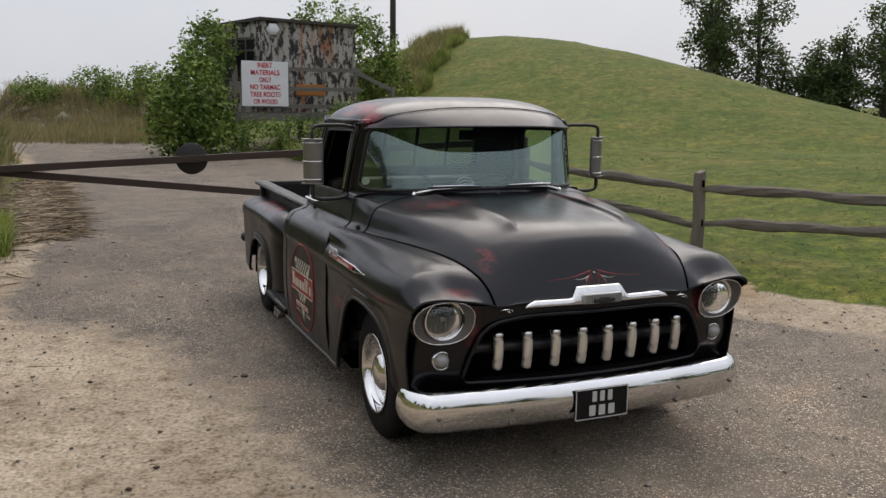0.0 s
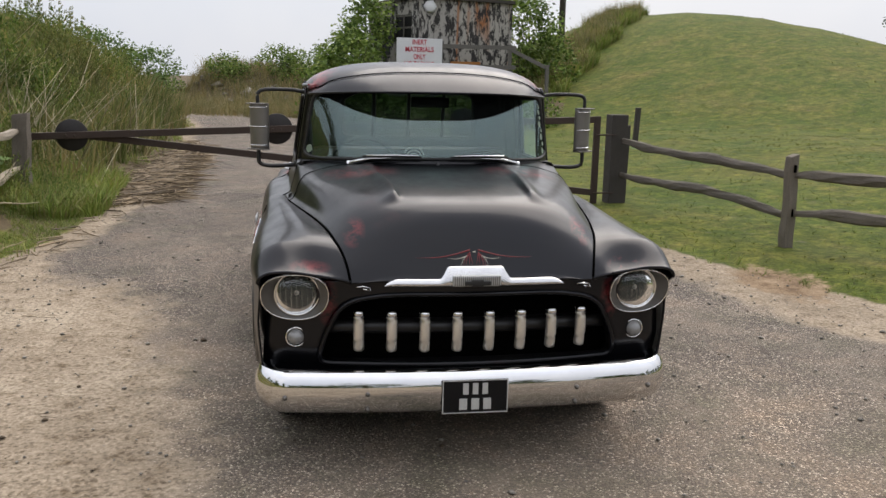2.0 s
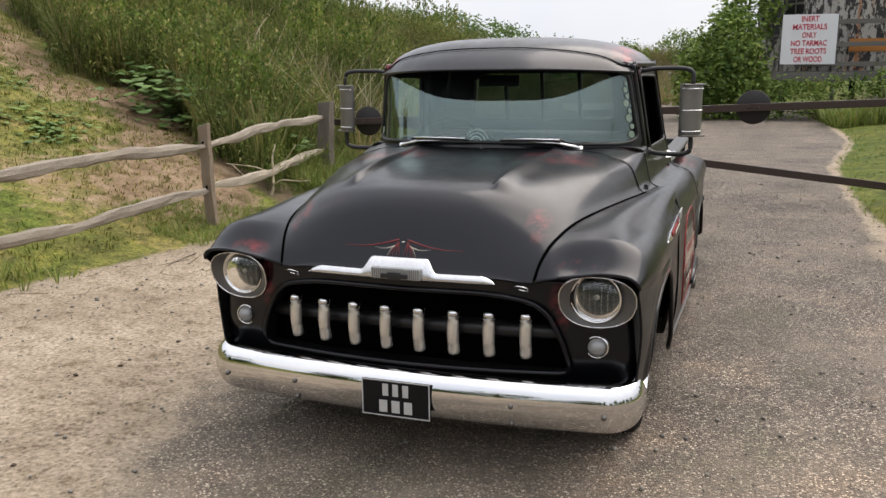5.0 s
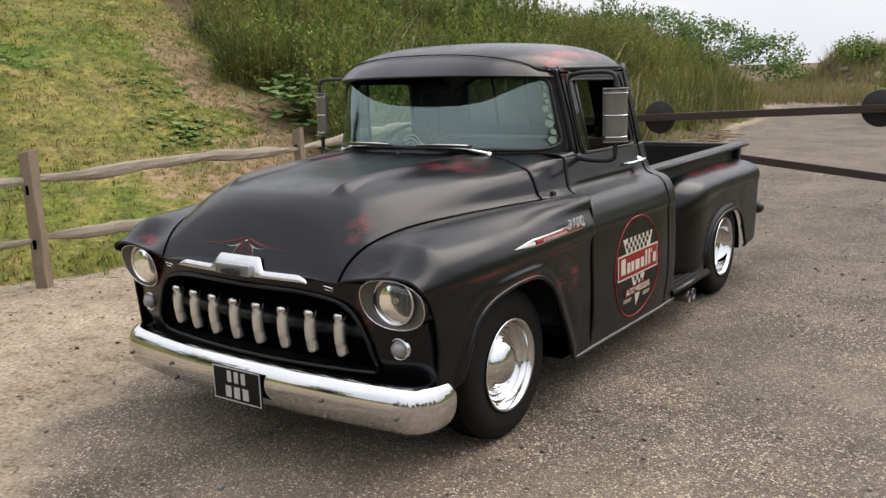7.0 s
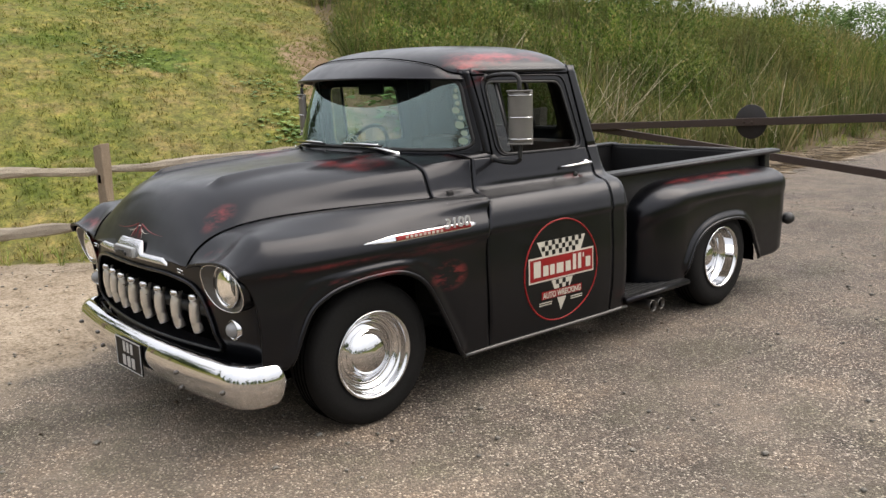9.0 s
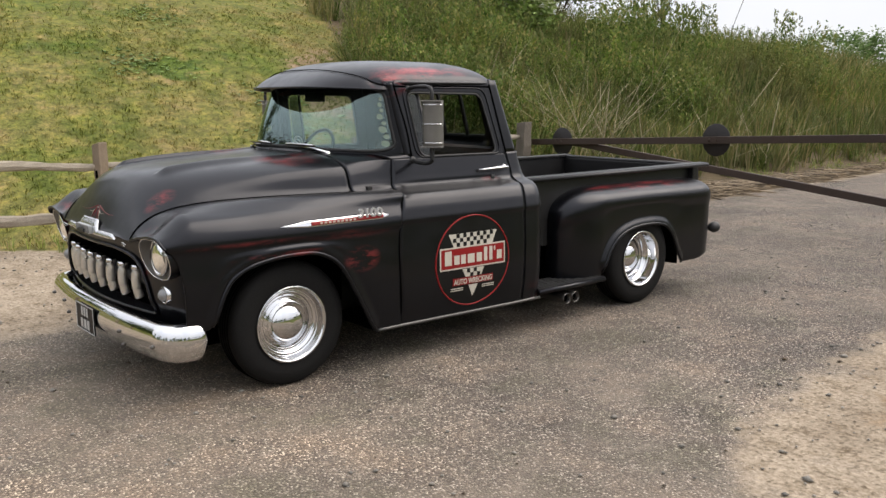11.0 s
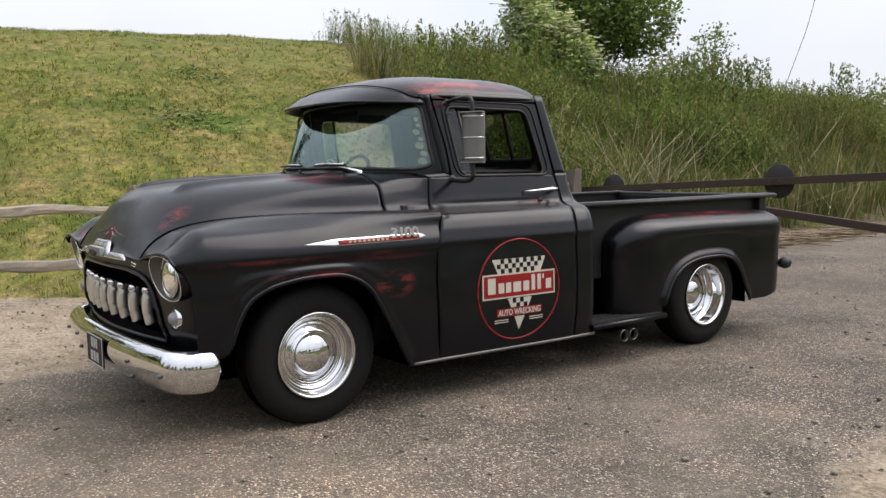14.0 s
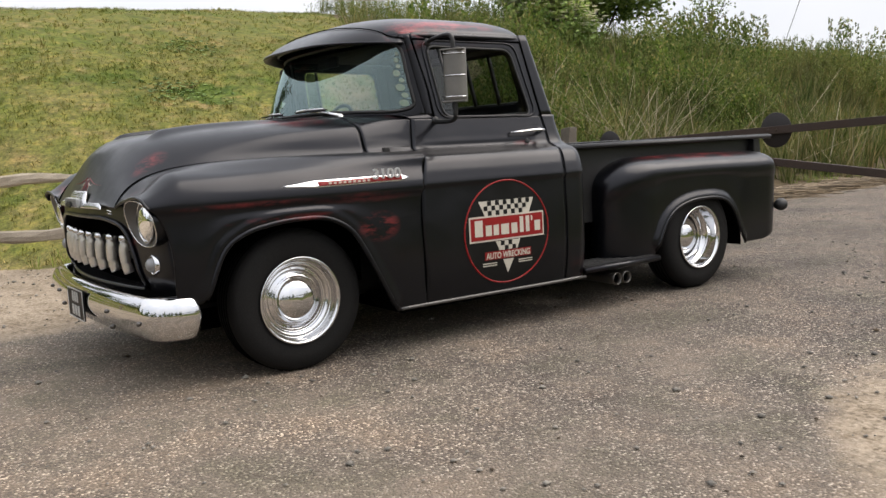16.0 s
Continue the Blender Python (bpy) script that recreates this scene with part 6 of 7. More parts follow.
for side in (1, -1):
    wheel("front_wheel", side, side * 0.760, 0.015, 0.0, "front wheel, black tyre on a chrome rim")
    wheel("rear_wheel", side, side * 0.812, 2.930, 0.075, "rear wheel, black tyre on a deep chrome rim")
    # wheel well wall with its shade painted in as near-black
    part("wheel_housing", box_bm((0.02, 1.0, 0.45), (side * 0.54, 0.04, 0.56), 0.004), GAP_SHADE, truck)

# load bed
part("bed_floor", box_bm((1.36, 1.9, 0.05), (0, 2.88, 0.60), 0.005), BEDM, truck, "dark bed floor")
for side in (1, -1):
    part("bed_side", box_bm((0.03, 2.02, 0.46), (side * 0.715, 2.895, 0.735), 0.006), BEDM, truck, "black pressed steel bed side")
    part("bed_rail", box_bm((0.10, 2.07, 0.026), (side * 0.735, 2.915, 0.979), 0.008), BEDM, truck, "flat rolled bed rail")
    tube("rail_edge", [(side * 0.785, 1.88, 0.974), (side * 0.785, 3.95, 0.974)], 0.014, BEDM, truck, "rubbed rail edge", 8)
    part("stake_pocket", box_bm((0.05, 0.07, 0.42), (side * 0.75, 3.80, 0.75), 0.008), BEDM, truck)
part("bed_front", box_bm((1.40, 0.03, 0.46), (0, 1.90, 0.745), 0.006), BEDM, truck, "black bed front panel")
tg_ = part("tailgate", box_bm((1.40, 0.035, 0.44), (0, 3.88, 0.745), 0.01), BEDM, truck, "black tailgate")
tube("tailgate_edge", [(-0.7, 3.88, 0.97), (0.7, 3.88, 0.97)], 0.018, BEDM, tg_, "", 8)
for side in (1, -1):
    bar("tailgate_chain", (side * 0.76, 3.84, 0.95), (side * 0.76, 3.87, 0.7), 0.01, 0.02, TRIM, tg_)

RA_Y = [2.46, 2.49, 2.54, 2.63, 2.77, 2.95, 3.09, 3.19, 3.27, 3.33, 3.38, 3.42]
RA_Z = [0.270, 0.36, 0.455, 0.535, 0.584, 0.598, 0.590, 0.558, 0.480, 0.370, 0.290, 0.258]


def lettering(text, size, deep, bold):
    """A flat mesh of the words, centred, with no material."""
    cu = bpy.data.curves.new("lettering", "FONT")
    cu.body, cu.size, cu.align_x, cu.extrude, cu.offset = text, size, "CENTER", deep, bold
    tmp = bpy.data.objects.new("tmp", cu)
    scene.collection.objects.link(tmp)
    bpy.context.view_layer.update()
    me = bpy.data.meshes.new_from_object(tmp.evaluated_get(bpy.context.evaluated_depsgraph_get()))
    bpy.data.objects.remove(tmp)
    me.materials.clear()
    return me


def rear_fender(side):
    def f(u, v):
        y = 2.12 + (3.868 - 2.12) * u
        nose_ = np.clip((y - 2.12) / 0.36, 0, 1)
        tail = np.clip((3.868 - y) / 0.20, 0, 1)
        round_ = lambda t, p: np.sqrt(np.clip(1 - (1 - t) ** p, 0, 1))
        out = 0.73 + (0.956 - 0.73) * round_(nose_, 2.2) - 0.15 * (1 - round_(tail, 2.3))
        top = 0.893 - 0.20 * (1 - round_(np.clip((y - 2.12) / 0.40, 0, 1), 2.4)) - 0.10 * (1 - round_(tail, 2.2)) - 0.012 * smooth01(2.8, 3.7, y)
        low = np.where(y < 2.46, 0.262, np.where(y > 3.42, 0.256 + 0.05 * smooth01(3.60, 3.868, y), spline(RA_Y, RA_Z, y)))
        # over the top in a rounded shoulder, then down the side
        t = np.clip(v / 0.5, 0, 1)
        ang = t * np.pi / 2
        x_top = 0.72 + (out - 0.72) * np.sin(ang) ** 1.0
        z_top = (top - 0.125) + 0.125 * np.cos(ang) ** 0.70
        d = np.clip((v - 0.5) / 0.5, 0, 1)
        z = np.where(v < 0.5, z_top, (top - 0.125) + (low - (top - 0.125)) * d)
        x = np.where(v < 0.5, x_top, out - 0.010 * smooth01(0.0, 0.14, d) - 0.012 * d ** 2)
        x = x + 0.024 * smooth01(0.062, 0.010, near_curve(y, z, RA_Y[1:-1], RA_Z[1:-1])) * smooth01(3.47, 3.40, y)
        return side * x, y, z
    return f


for side in (1, -1):
    f_ = rear_fender(side)
    rfob = sheet("rear_fender", f_, 170, 70, PAINT, truck, "", 0.008, side < 0)
    uu = np.linspace((2.47 - 2.12) / 1.748, (3.42 - 2.12) / 1.748, 70)
    ax, ay, az = f_(uu, np.ones(70))
    tube("arch_lip", np.stack([ax - side * 0.004, ay, az], -1), 0.012, PAINT, rfob, "rubbed arch lip", 8)
    # inner wall and tub carry the wheel well's shade as near-black colour
    part("inner_arch", box_bm((0.02, 1.5, 0.5), (side * 0.60, 2.95, 0.45), 0.004), GAP_SHADE, truck)
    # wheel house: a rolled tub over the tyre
    sheet("wheel_tub", lambda u, v, side=side: (side * (0.60 + 0.30 * v), 2.945 + 0.47 * np.cos(np.pi * (1.06 * u - 0.03)), 0.27 + 0.36 * np.sin(np.pi * (1.06 * u - 0.03))), 40, 4, GAP_SHADE, truck, "dark wheel tub", 0.006)
    st = new("side_step")
    st.parent = truck
    tagged(st, "black ribbed step between cab and rear fender")
    part("tread", box_bm((0.25, 0.66, 0.03), (side * 0.845, 2.14, 0.262), 0.01), BEDM, st)
    for k in range(6):
        part("rib", box_bm((0.012, 0.60, 0.006), (side * (0.76 + 0.034 * k), 2.14, 0.279), 0.002), TRIM, st)
    tube("edge", [(side * 0.965, 1.80, 0.258), (side * 0.965, 2.46, 0.258)], 0.018, PAINT, st, "", 8)
    ex = new("exhaust")
    ex.parent = truck
    tagged(ex, "twin dulled chrome exhaust tips under the step")
    for k in (0, 1):
        lathe("tip", [(0.030, -0.32), (0.035, -0.06), (0.037, 0.0), (0.035, 0.004), (0.032, 0.0), (0.031, -0.05)], EXHM, ex, "dulled chrome tip", 24, (side * 0.978, 2.06 + 0.085 * k, 0.180), "x", side)
        # black disc paints the shade inside the pipe
        lathe("tip_bore", [(0.0, -0.03), (0.0315, -0.03)], GAP_SHADE, ex, "", 16, (side * 0.982, 2.06 + 0.085 * k, 0.180), "x", side)
    lathe("tail_lamp", [(0.0, 0.05), (0.03, 0.046), (0.042, 0.03), (0.045, 0.0), (0.03, -0.04), (0.0, -0.045)], TRIM, truck, "small dark round tail lamp", 20, (side * 0.905, 3.89, 0.478), "y")
part("rear_valance", box_bm((1.36, 0.04, 0.24), (0, 3.86, 0.43), 0.01), BEDM, truck)

# fender spear emblem and rubbed patches
for side in (1, -1):
    em = new("fender_emblem")
    em.parent = truck
    tagged(em, "chrome spear emblem with red infill on the fender")

    def spear(u, v, lo, hi, lift, y0, y1, side=side):
        y = y0 + (y1 - y0) * u
        tip = np.clip((y + 0.08) / 0.16, 0.02, 1) * np.clip((0.605 - y) / 0.05, 0.02, 1)
        z = 0.878 + 0.004 * (y + 0.08) / 0.65 + (lo + (hi - lo) * v) * tip
        x = fender_point(y, 0.53 * np.ones_like(y))[0]
        xx = fender_out(y) - 0.012 * smooth01(0.85, 0.9, z) + lift
        return side * xx, y, z
    sheet("spear", lambda u, v: spear(u, v, -0.016, 0.016, 0.003, -0.08, 0.60), 40, 5, CHROME, em, "chrome spear", 0.008, side > 0)
    sheet("infill", lambda u, v: spear(u, v, -0.010, 0.010, 0.0065, 0.10, 0.56), 30, 4, RED, em, "red enamel infill", 0.002, side > 0)
    for k in range(9):
        yk = 0.155 + 0.026 * k
        part("letter_bar", box_bm((0.003, 0.014, 0.011), (side * (float(fender_out(np.array(yk))) + 0.0075), yk, 0.880)), CREAM, em)
    me = lettering("3100", 0.066, 0.003, 0.0015)
    me.materials.append(NUMM)
    for v in me.vertices:
        yk = 0.468 + side * v.co.x * 1.25
        v.co = (side * (float(fender_out(np.array(yk))) + 0.004 + v.co.z), yk, 0.884 + v.co.y)
    numerals = new("numerals", me)
    numerals.parent = em
    tagged(numerals, "raised chrome numerals")



# painted round sign on each door
def decal(name, loop, side, lift, material, parent, label=""):
    flat = np.array(loop, float)
    return pane(name, lambda p, q: (side * (side_x(q, p) + lift), p, q), flat, material, parent, label, 1.0, 4, side > 0)


for side in (1, -1):
    sg = new("painted_sign")
    sg.parent = truck
    tagged(sg, "round hand-painted red, black and cream workshop sign")
    C = (1.212, 0.551)
    m = 1 if side > 0 else -1
    P = lambda a, b: (C[0] + m * a, C[1] + b)
    slab = lambda a0, a1, b0, b1: [P(a0, b1), P(a1, b1), P(a1, b0), P(a0, b0)]
    t = np.linspace(0, 2 * np.pi, 72, endpoint=False)
    decal("disc", np.stack([C[0] + 0.284 * np.cos(t), C[1] + 0.274 * np.sin(t)], -1), side, 0.0015, DECALK, sg, "black disc")
    ry, rz = C[0] + 0.286 * np.cos(t), C[1] + 0.276 * np.sin(t)
    tube("ring", np.stack([side * (side_x(rz, ry) + 0.001), ry, rz], -1), 0.0048, RED, sg, "thin red ring", 6, True)
    # chequered wedge, upright rows of squares cut off at the slanting sides
    wedge_w = lambda b: 0.188 * (b + 0.225) / 0.397
    for i, (b1, b0) in enumerate(((0.172, 0.146), (0.146, 0.120), (0.120, 0.092), (-0.046, -0.072), (-0.072, -0.096), (-0.148, -0.174), (-0.174, -0.200), (-0.200, -0.224))):
        w1, w0 = wedge_w(b1), wedge_w(b0)
        decal("wedge", [P(-w1, b1), P(w1, b1), P(w0, b0), P(-w0, b0)], side, 0.003, CREAM, sg, "cream chequered wedge")
        for k in range(-8, 8):
            if (k + i) % 2:
                a0, a1 = 0.0262 * k, 0.0262 * (k + 1)
                if a1 > w0 or a0 < -w0:
                    continue
                decal("chequer", slab(a0, a1, b0 + 0.0006, b1 - 0.0006), side, 0.0042, DECALK, sg)
    decal("banner_edge", slab(-0.258, 0.252, -0.042, 0.094), side, 0.005, CREAM, sg, "cream edge")
    decal("banner", slab(-0.249, 0.243, -0.033, 0.085), side, 0.0062, RED, sg, "red banner")
    # the name as plain bars of its size
    for a, w, h in ((-0.197, 0.052, 0.086), (-0.132, 0.040, 0.056), (-0.082, 0.036, 0.056), (-0.022, 0.054, 0.056), (0.042, 0.042, 0.056), (0.093, 0.026, 0.086), (0.135, 0.026, 0.086), (0.165, 0.011, 0.026), (0.204, 0.040, 0.056)):
        b0 = -0.012 if h != 0.026 else 0.046
        decal("name_bar", slab(a - w / 2, a + w / 2, b0, b0 + h), side, 0.0074, CREAM, sg)
    decal("strap", slab(-0.160, 0.156, -0.142, -0.098), side, 0.005, RED, sg, "red strap with cream lettering")
    me = lettering("AUTO WRECKING", 0.05, 0.0004, 0.0012)
    me.materials.append(CREAM)
    wide = max(v.co.x for v in me.vertices) - min(v.co.x for v in me.vertices)
    for v in me.vertices:
        yv, zv = C[0] - 0.002 + m * v.co.x * 0.30 / wide, C[1] - 0.136 + v.co.y * 0.90
        v.co = (side * (float(side_x(zv, yv)) + 0.0072 + v.co.z), yv, zv)
    lt = new("lettering", me)
    lt.parent = sg
    for a in (-0.125, 0.120):
        for b_ in (-0.160, -0.172):
            decal("small_writing", slab(a - 0.048, a + 0.048, b_ - 0.004, b_ + 0.002), side, 0.003, CREAM, sg)


# ---- plants and litter ----
RNG = np.random.default_rng(7)


def mass(name, verts, tris, material, label, category, parent=None, kind="stuff", smooth=False):
    """One mesh of many triangles, from arrays."""
    me = bpy.data.meshes.new(name)
    me.vertices.add(len(verts))
    me.vertices.foreach_set("co", np.asarray(verts, np.float32).ravel())
    m = len(tris)
    me.loops.add(3 * m)
    me.loops.foreach_set("vertex_index", np.asarray(tris, np.int32).ravel())
    me.polygons.add(m)
    me.polygons.foreach_set("loop_start", np.arange(0, 3 * m, 3, dtype=np.int32))
    me.materials.append(material)
    me.update()
    me.validate()
    ob = new(name, me)
    ob.parent = parent
    if label:
        tagged(ob, label, category, kind=kind)
    return ob


def strewn(template, at, size, lean=0.15, squash=None):
    """Copies of a small template, turned and leaned at random, as vertex and triangle arrays."""
    tv, tf = template
    n = len(at)
    yaw = RNG.uniform(0, 2 * np.pi, n)
    c, s = np.cos(yaw), np.sin(yaw)
    sc = np.broadcast_to(size, (n,))
    v = tv[None] * sc[:, None, None]
    if squash is not None:
        v = v * squash
    x, y, z = v[..., 0], v[..., 1], v[..., 2]
    lx, ly = RNG.normal(0, lean, n)[:, None], RNG.normal(0, lean, n)[:, None]
    X = x * c[:, None] - y * s[:, None] + lx * z + at[:, :1]
    Y = x * s[:, None] + y * c[:, None] + ly * z + at[:, 1:2]
    Z = z + at[:, 2:3]
    f = tf[None] + (np.arange(n) * len(tv))[:, None, None]
    return np.stack([X, Y, Z], -1).reshape(-1, 3), f.reshape(-1, 3)


def joined(sets):
    vs, fs, k = [], [], 0
    for v, f in sets:
        vs.append(v)
        fs.append(f + k)
        k += len(v)
    return np.concatenate(vs), np.concatenate(fs)


def tuft(blades, spread, bend, width, seed):
    r = np.random.default_rng(seed)
    v, f = [], []
    for k in range(blades):
        a = r.uniform(0, 2 * np.pi)
        h = r.uniform(0.55, 1.0)
        o = np.array([math.cos(a), math.sin(a), 0])
        side = np.array([-o[1], o[0], 0]) * width
        base = o * spread * r.uniform(0, 1)
        mid = base + o * bend * 0.35 * h + [0, 0, 0.6 * h]
        tip = base + o * bend * h + [0, 0, h * r.uniform(0.8, 1)]
        n = len(v)
        v += [base - side, base + side, mid + side * 0.8, mid - side * 0.8, tip]
        f += [(n, n + 1, n + 2), (n, n + 2, n + 3), (n + 3, n + 2, n + 4)]
    return np.array(v), np.array(f)


def weed(pairs, leaf, droop, seed, top=0.0):
    """An upright stem with paired pointed leaves."""
    r = np.random.default_rng(seed)
    w = 0.008
    v = [(-w, 0, 0), (w, 0, 0), (0, 0, 1.0), (0, -w, 0), (0, w, 0), (0.002, 0, 1.0)]
    f = [(0, 1, 2), (3, 4, 5)]
    for k in range(pairs):
        z = 0.18 + 0.8 * k / pairs
        a0 = (k % 2) * np.pi / 2 + r.uniform(-0.4, 0.4)
        ln = leaf * (1.15 - 0.75 * k / pairs) * r.uniform(0.8, 1.2)
        for a in (a0, a0 + np.pi):
            o = np.array([math.cos(a), math.sin(a), 0])
            s = np.array([-o[1], o[0], 0]) * ln * 0.125
            b = np.array([0, 0, z])
            m = b + o * ln * 0.45 + [0, 0, 0.05 * ln]
            t = b + o * ln + [0, 0, -droop * ln]
            n = len(v)
            v += [b, m - s, m + s, t]
            f += [(n, n + 1, n + 2), (n + 1, n + 3, n + 2)]
    for k in range(int(top)):
        a = r.uniform(0, 6.28)
        z = r.uniform(0.85, 1.05)
        o = np.array([math.cos(a), math.sin(a), 0]) * 0.035
        n = len(v)
        v += [(0, 0, z), tuple(o + [0.012, 0, z + 0.03]), tuple(o + [-0.012, 0.01, z - 0.02])]
        f += [(n, n + 1, n + 2)]
    return np.array(v, float), np.array(f)


def scatter_land(n, x0, x1, y0, y1, keep):
    x, y = RNG.uniform(min(x0, x1), max(x0, x1), n), RNG.uniform(y0, y1, n)
    k = keep(x, y)
    x, y = x[k], y[k]
    return np.stack([x, y, land(x, y) - 0.01], -1)


def border(x, y):
    """Above nought on the weedy side of the left slope."""
    return y - 5.4 - (-5 - x) * 0.43 + 0.5 * np.sin(x * 1.3) + 0.3 * np.sin(3.1 * x + y)


# mown turf
patchy = lambda x, y: (np.sin(1.9 * x + 0.7 * y) * np.sin(1.4 * y - 0.9 * x) + RNG.normal(0, 0.5, len(x))) > -0.55
sets = []
for seed, size in ((1, 0.034), (2, 0.048), (3, 0.075)):
    t = tuft(5, 0.5, 0.5, 0.07, seed)
    a = scatter_land(17000, -4.0, -12.5, -8, 9, lambda x, y: (x < left_edge(y) - 0.25) & (border(x, y) < 0) & patchy(x, y))
    b = scatter_land(5500, -12.5, -25, -8, 15, lambda x, y: (border(x, y) < 0) & patchy(x, y))
    c = scatter_land(9500, 2.6, 13, 0.0, 24, lambda x, y: (x > right_edge(y) + 0.15) & patchy(x, y))
    d = scatter_land(3500, 6, 30, 12, 44, patchy)
    for p, k in ((a, 0.9), (b, 1.3), (c, 0.5), (d, 0.7)):
        sets.append(strewn(t, p, size * k * RNG.uniform(0.6, 1.3, len(p)), 0.2))
mass("mown_grass", *joined(sets), TURF, "mown patchy green and straw-coloured grass on the slopes", "grass")

# longer verge grass along posts and road edges
sets = []
for seed in (11, 12, 13):
    t = tuft(8, 0.22, 0.55, 0.022, seed)
    a = scatter_land(2600, -5.2, -2.6, 3.0, 12, lambda x, y: (x < left_edge(y) - 0.05) & (np.hypot((x + 3.75) / 0.8, (y - 7.6) / 2.0) < 1.0))
    f = scatter_land(5200, -5.4, -2.6, 3.0, 8.0, lambda x, y: (x < left_edge(y) - 0.14) & (x > left_edge(y) - 0.9 - 0.35 * np.sin(2.3 * y)))
    b = scatter_land(1500, -5.0, -2.6, -3, 30, lambda x, y: (np.abs(x - left_edge(y) + 0.3) < 0.3) & (np.sin(2.1 * y) > -0.2))
    c = scatter_land(1200, 2.3, 6.0, 0.5, 30, lambda x, y: np.abs(x - right_edge(y) - 0.25) < 0.18)
    d = scatter_land(2600, 0.5, 8.0, 17, 24, lambda x, y: (x > right_edge(y) + 0.1) & (np.hypot((x - 3.0) / 2.0, (y - 21.6) / 2.0) < 1))
    h = scatter_land(3500, 7.5, 17.5, 27, 42, lambda x, y: np.abs(x - 9.2 - (y - 30) * 0.62) < 1.3 + 0.4 * np.sin(1.7 * y))
    for p, lo, hi in ((a, 0.12, 0.36), (f, 0.03, 0.09), (b, 0.06, 0.2), (c, 0.05, 0.11), (d, 0.25, 0.7), (h, 0.3, 0.8)):
        sets.append(strewn(t, p, RNG.uniform(lo, hi, len(p)), 0.2))
mass("verge_grass", *joined(sets), WEED, "long green grass and weeds along the verges", "grass")

# nettles and willowherb over the bank
sets, dry = [], []
for k, (pairs, leaf, droop, top) in enumerate(((13, 0.12, 0.2, 4), (16, 0.10, -0.1, 6), (12, 0.145, 0.4, 0), (19, 0.085, -0.4, 10))):
    t = weed(pairs, leaf, droop, 20 + k, top)
    a = scatter_land(4700, -10.5, -3.1, 5.0, 28, lambda x, y: (x < left_edge(y) - 0.55 - 0.35 * np.sin(1.7 * y)) & (border(x, y) > 0))
    b = scatter_land(1600, -24, -9.5, 7.0, 30, lambda x, y: border(x, y) > 0)
    c = scatter_land(900, -14, -4.0, 26, 46, lambda x, y: x < left_edge(y) - 0.5)
    for p, hi in ((a, 1.25), (b, 0.95), (c, 1.4)):
        near = np.clip((left_edge(p[:, 1]) - p[:, 0]) / 2.0, 0.5, 1)
        swell = 0.85 + 0.3 * np.sin(0.9 * p[:, 0] + 0.5) * np.sin(1.1 * p[:, 1])
        tall = 1 - 0.52 * smooth01(19, 23.5, p[:, 1]) * smooth01(1.8, 3.2, left_edge(p[:, 1]) - p[:, 0])
        sets.append(strewn(t, p, near * swell * tall * RNG.uniform(0.6, hi + 0.1, len(p)), 0.16))
spire = weed(22, 0.075, -0.5, 27, 14)
p = scatter_land(2200, -18, -4.2, 6.0, 22, lambda x, y: (border(x, y) > 0.3) & (left_edge(y) - x > 2.6) & (left_edge(y) - x < 8.5) & (np.sin(1.3 * x + 0.8 * y) > -0.4))
sets.append(strewn(spire, p, RNG.uniform(1.0, 1.65, len(p)), 0.10))
mass("nettle_bank", *joined(sets), NETTLE, "dense dark green nettles and tall weeds covering the bank", "weeds")
blades = []
for seed in (34, 35, 36):
    t = tuft(7, 0.10, 0.38, 0.010, seed)
    p = scatter_land(1500, -13, -3.1, 5.2, 28, lambda x, y: (x < left_edge(y) - 0.45 - 0.8 * smooth01(11, 7, y)) & (border(x, y) > 0.2))
    blades.append(strewn(t, p, RNG.uniform(0.7, 1.3, len(p)), 0.2))
mass("bank_grass", *joined(blades), BANKG, "long green grass growing through the nettles", "grass")
for seed in (31, 32):
    t = tuft(6, 0.12, 0.32, 0.009, seed)
    a = scatter_land(1100, -10, -3.1, 5.5, 30, lambda x, y: (x < left_edge(y) - 0.3) & (border(x, y) > 0) & (np.sin(0.9 * x + 1.3 * y) > -0.3))
    b = scatter_land(5000, 7.5, 17.5, 27, 42, lambda x, y: np.abs(x - 9.0 - (y - 30) * 0.62) < 1.1 + 0.4 * np.sin(1.3 * y))
    c = scatter_land(2600, -14, 4, 37, 50, lambda x, y: y > 0)
    e = scatter_land(1500, -12, 2, 31.5, 39, lambda x, y: (x < left_edge(y) + 0.5) | (y > 31.5 + 0.9 * np.sin(x)))
    for p, lo, hi in ((a, 0.6, 1.25), (b, 0.5, 1.25), (c, 0.6, 1.1), (e, 0.35, 0.85)):
        dry.append(strewn(t, p, RNG.uniform(lo, hi, len(p)), 0.18))
mass("tall_grass", *joined(dry), TALLG, "tall seeding straw-coloured grass among the weeds", "grass")

# pale dead stalks: fallen sprays on the bank, litter along the road's edge
stalk = (np.array([(-0.006, 0, 0), (0.006, 0, 0), (0.0, 0.006, 0), (-0.004, 0, 0.6), (0.004, 0, 0.6), (0, 0.004, 0.6), (0, 0.02, 1.0)]),
         np.array([(0, 1, 4), (0, 4, 3), (1, 2, 5), (1, 5, 4), (2, 0, 3), (2, 3, 5), (3, 4, 6), (4, 5, 6), (5, 3, 6)]))
sprays = []
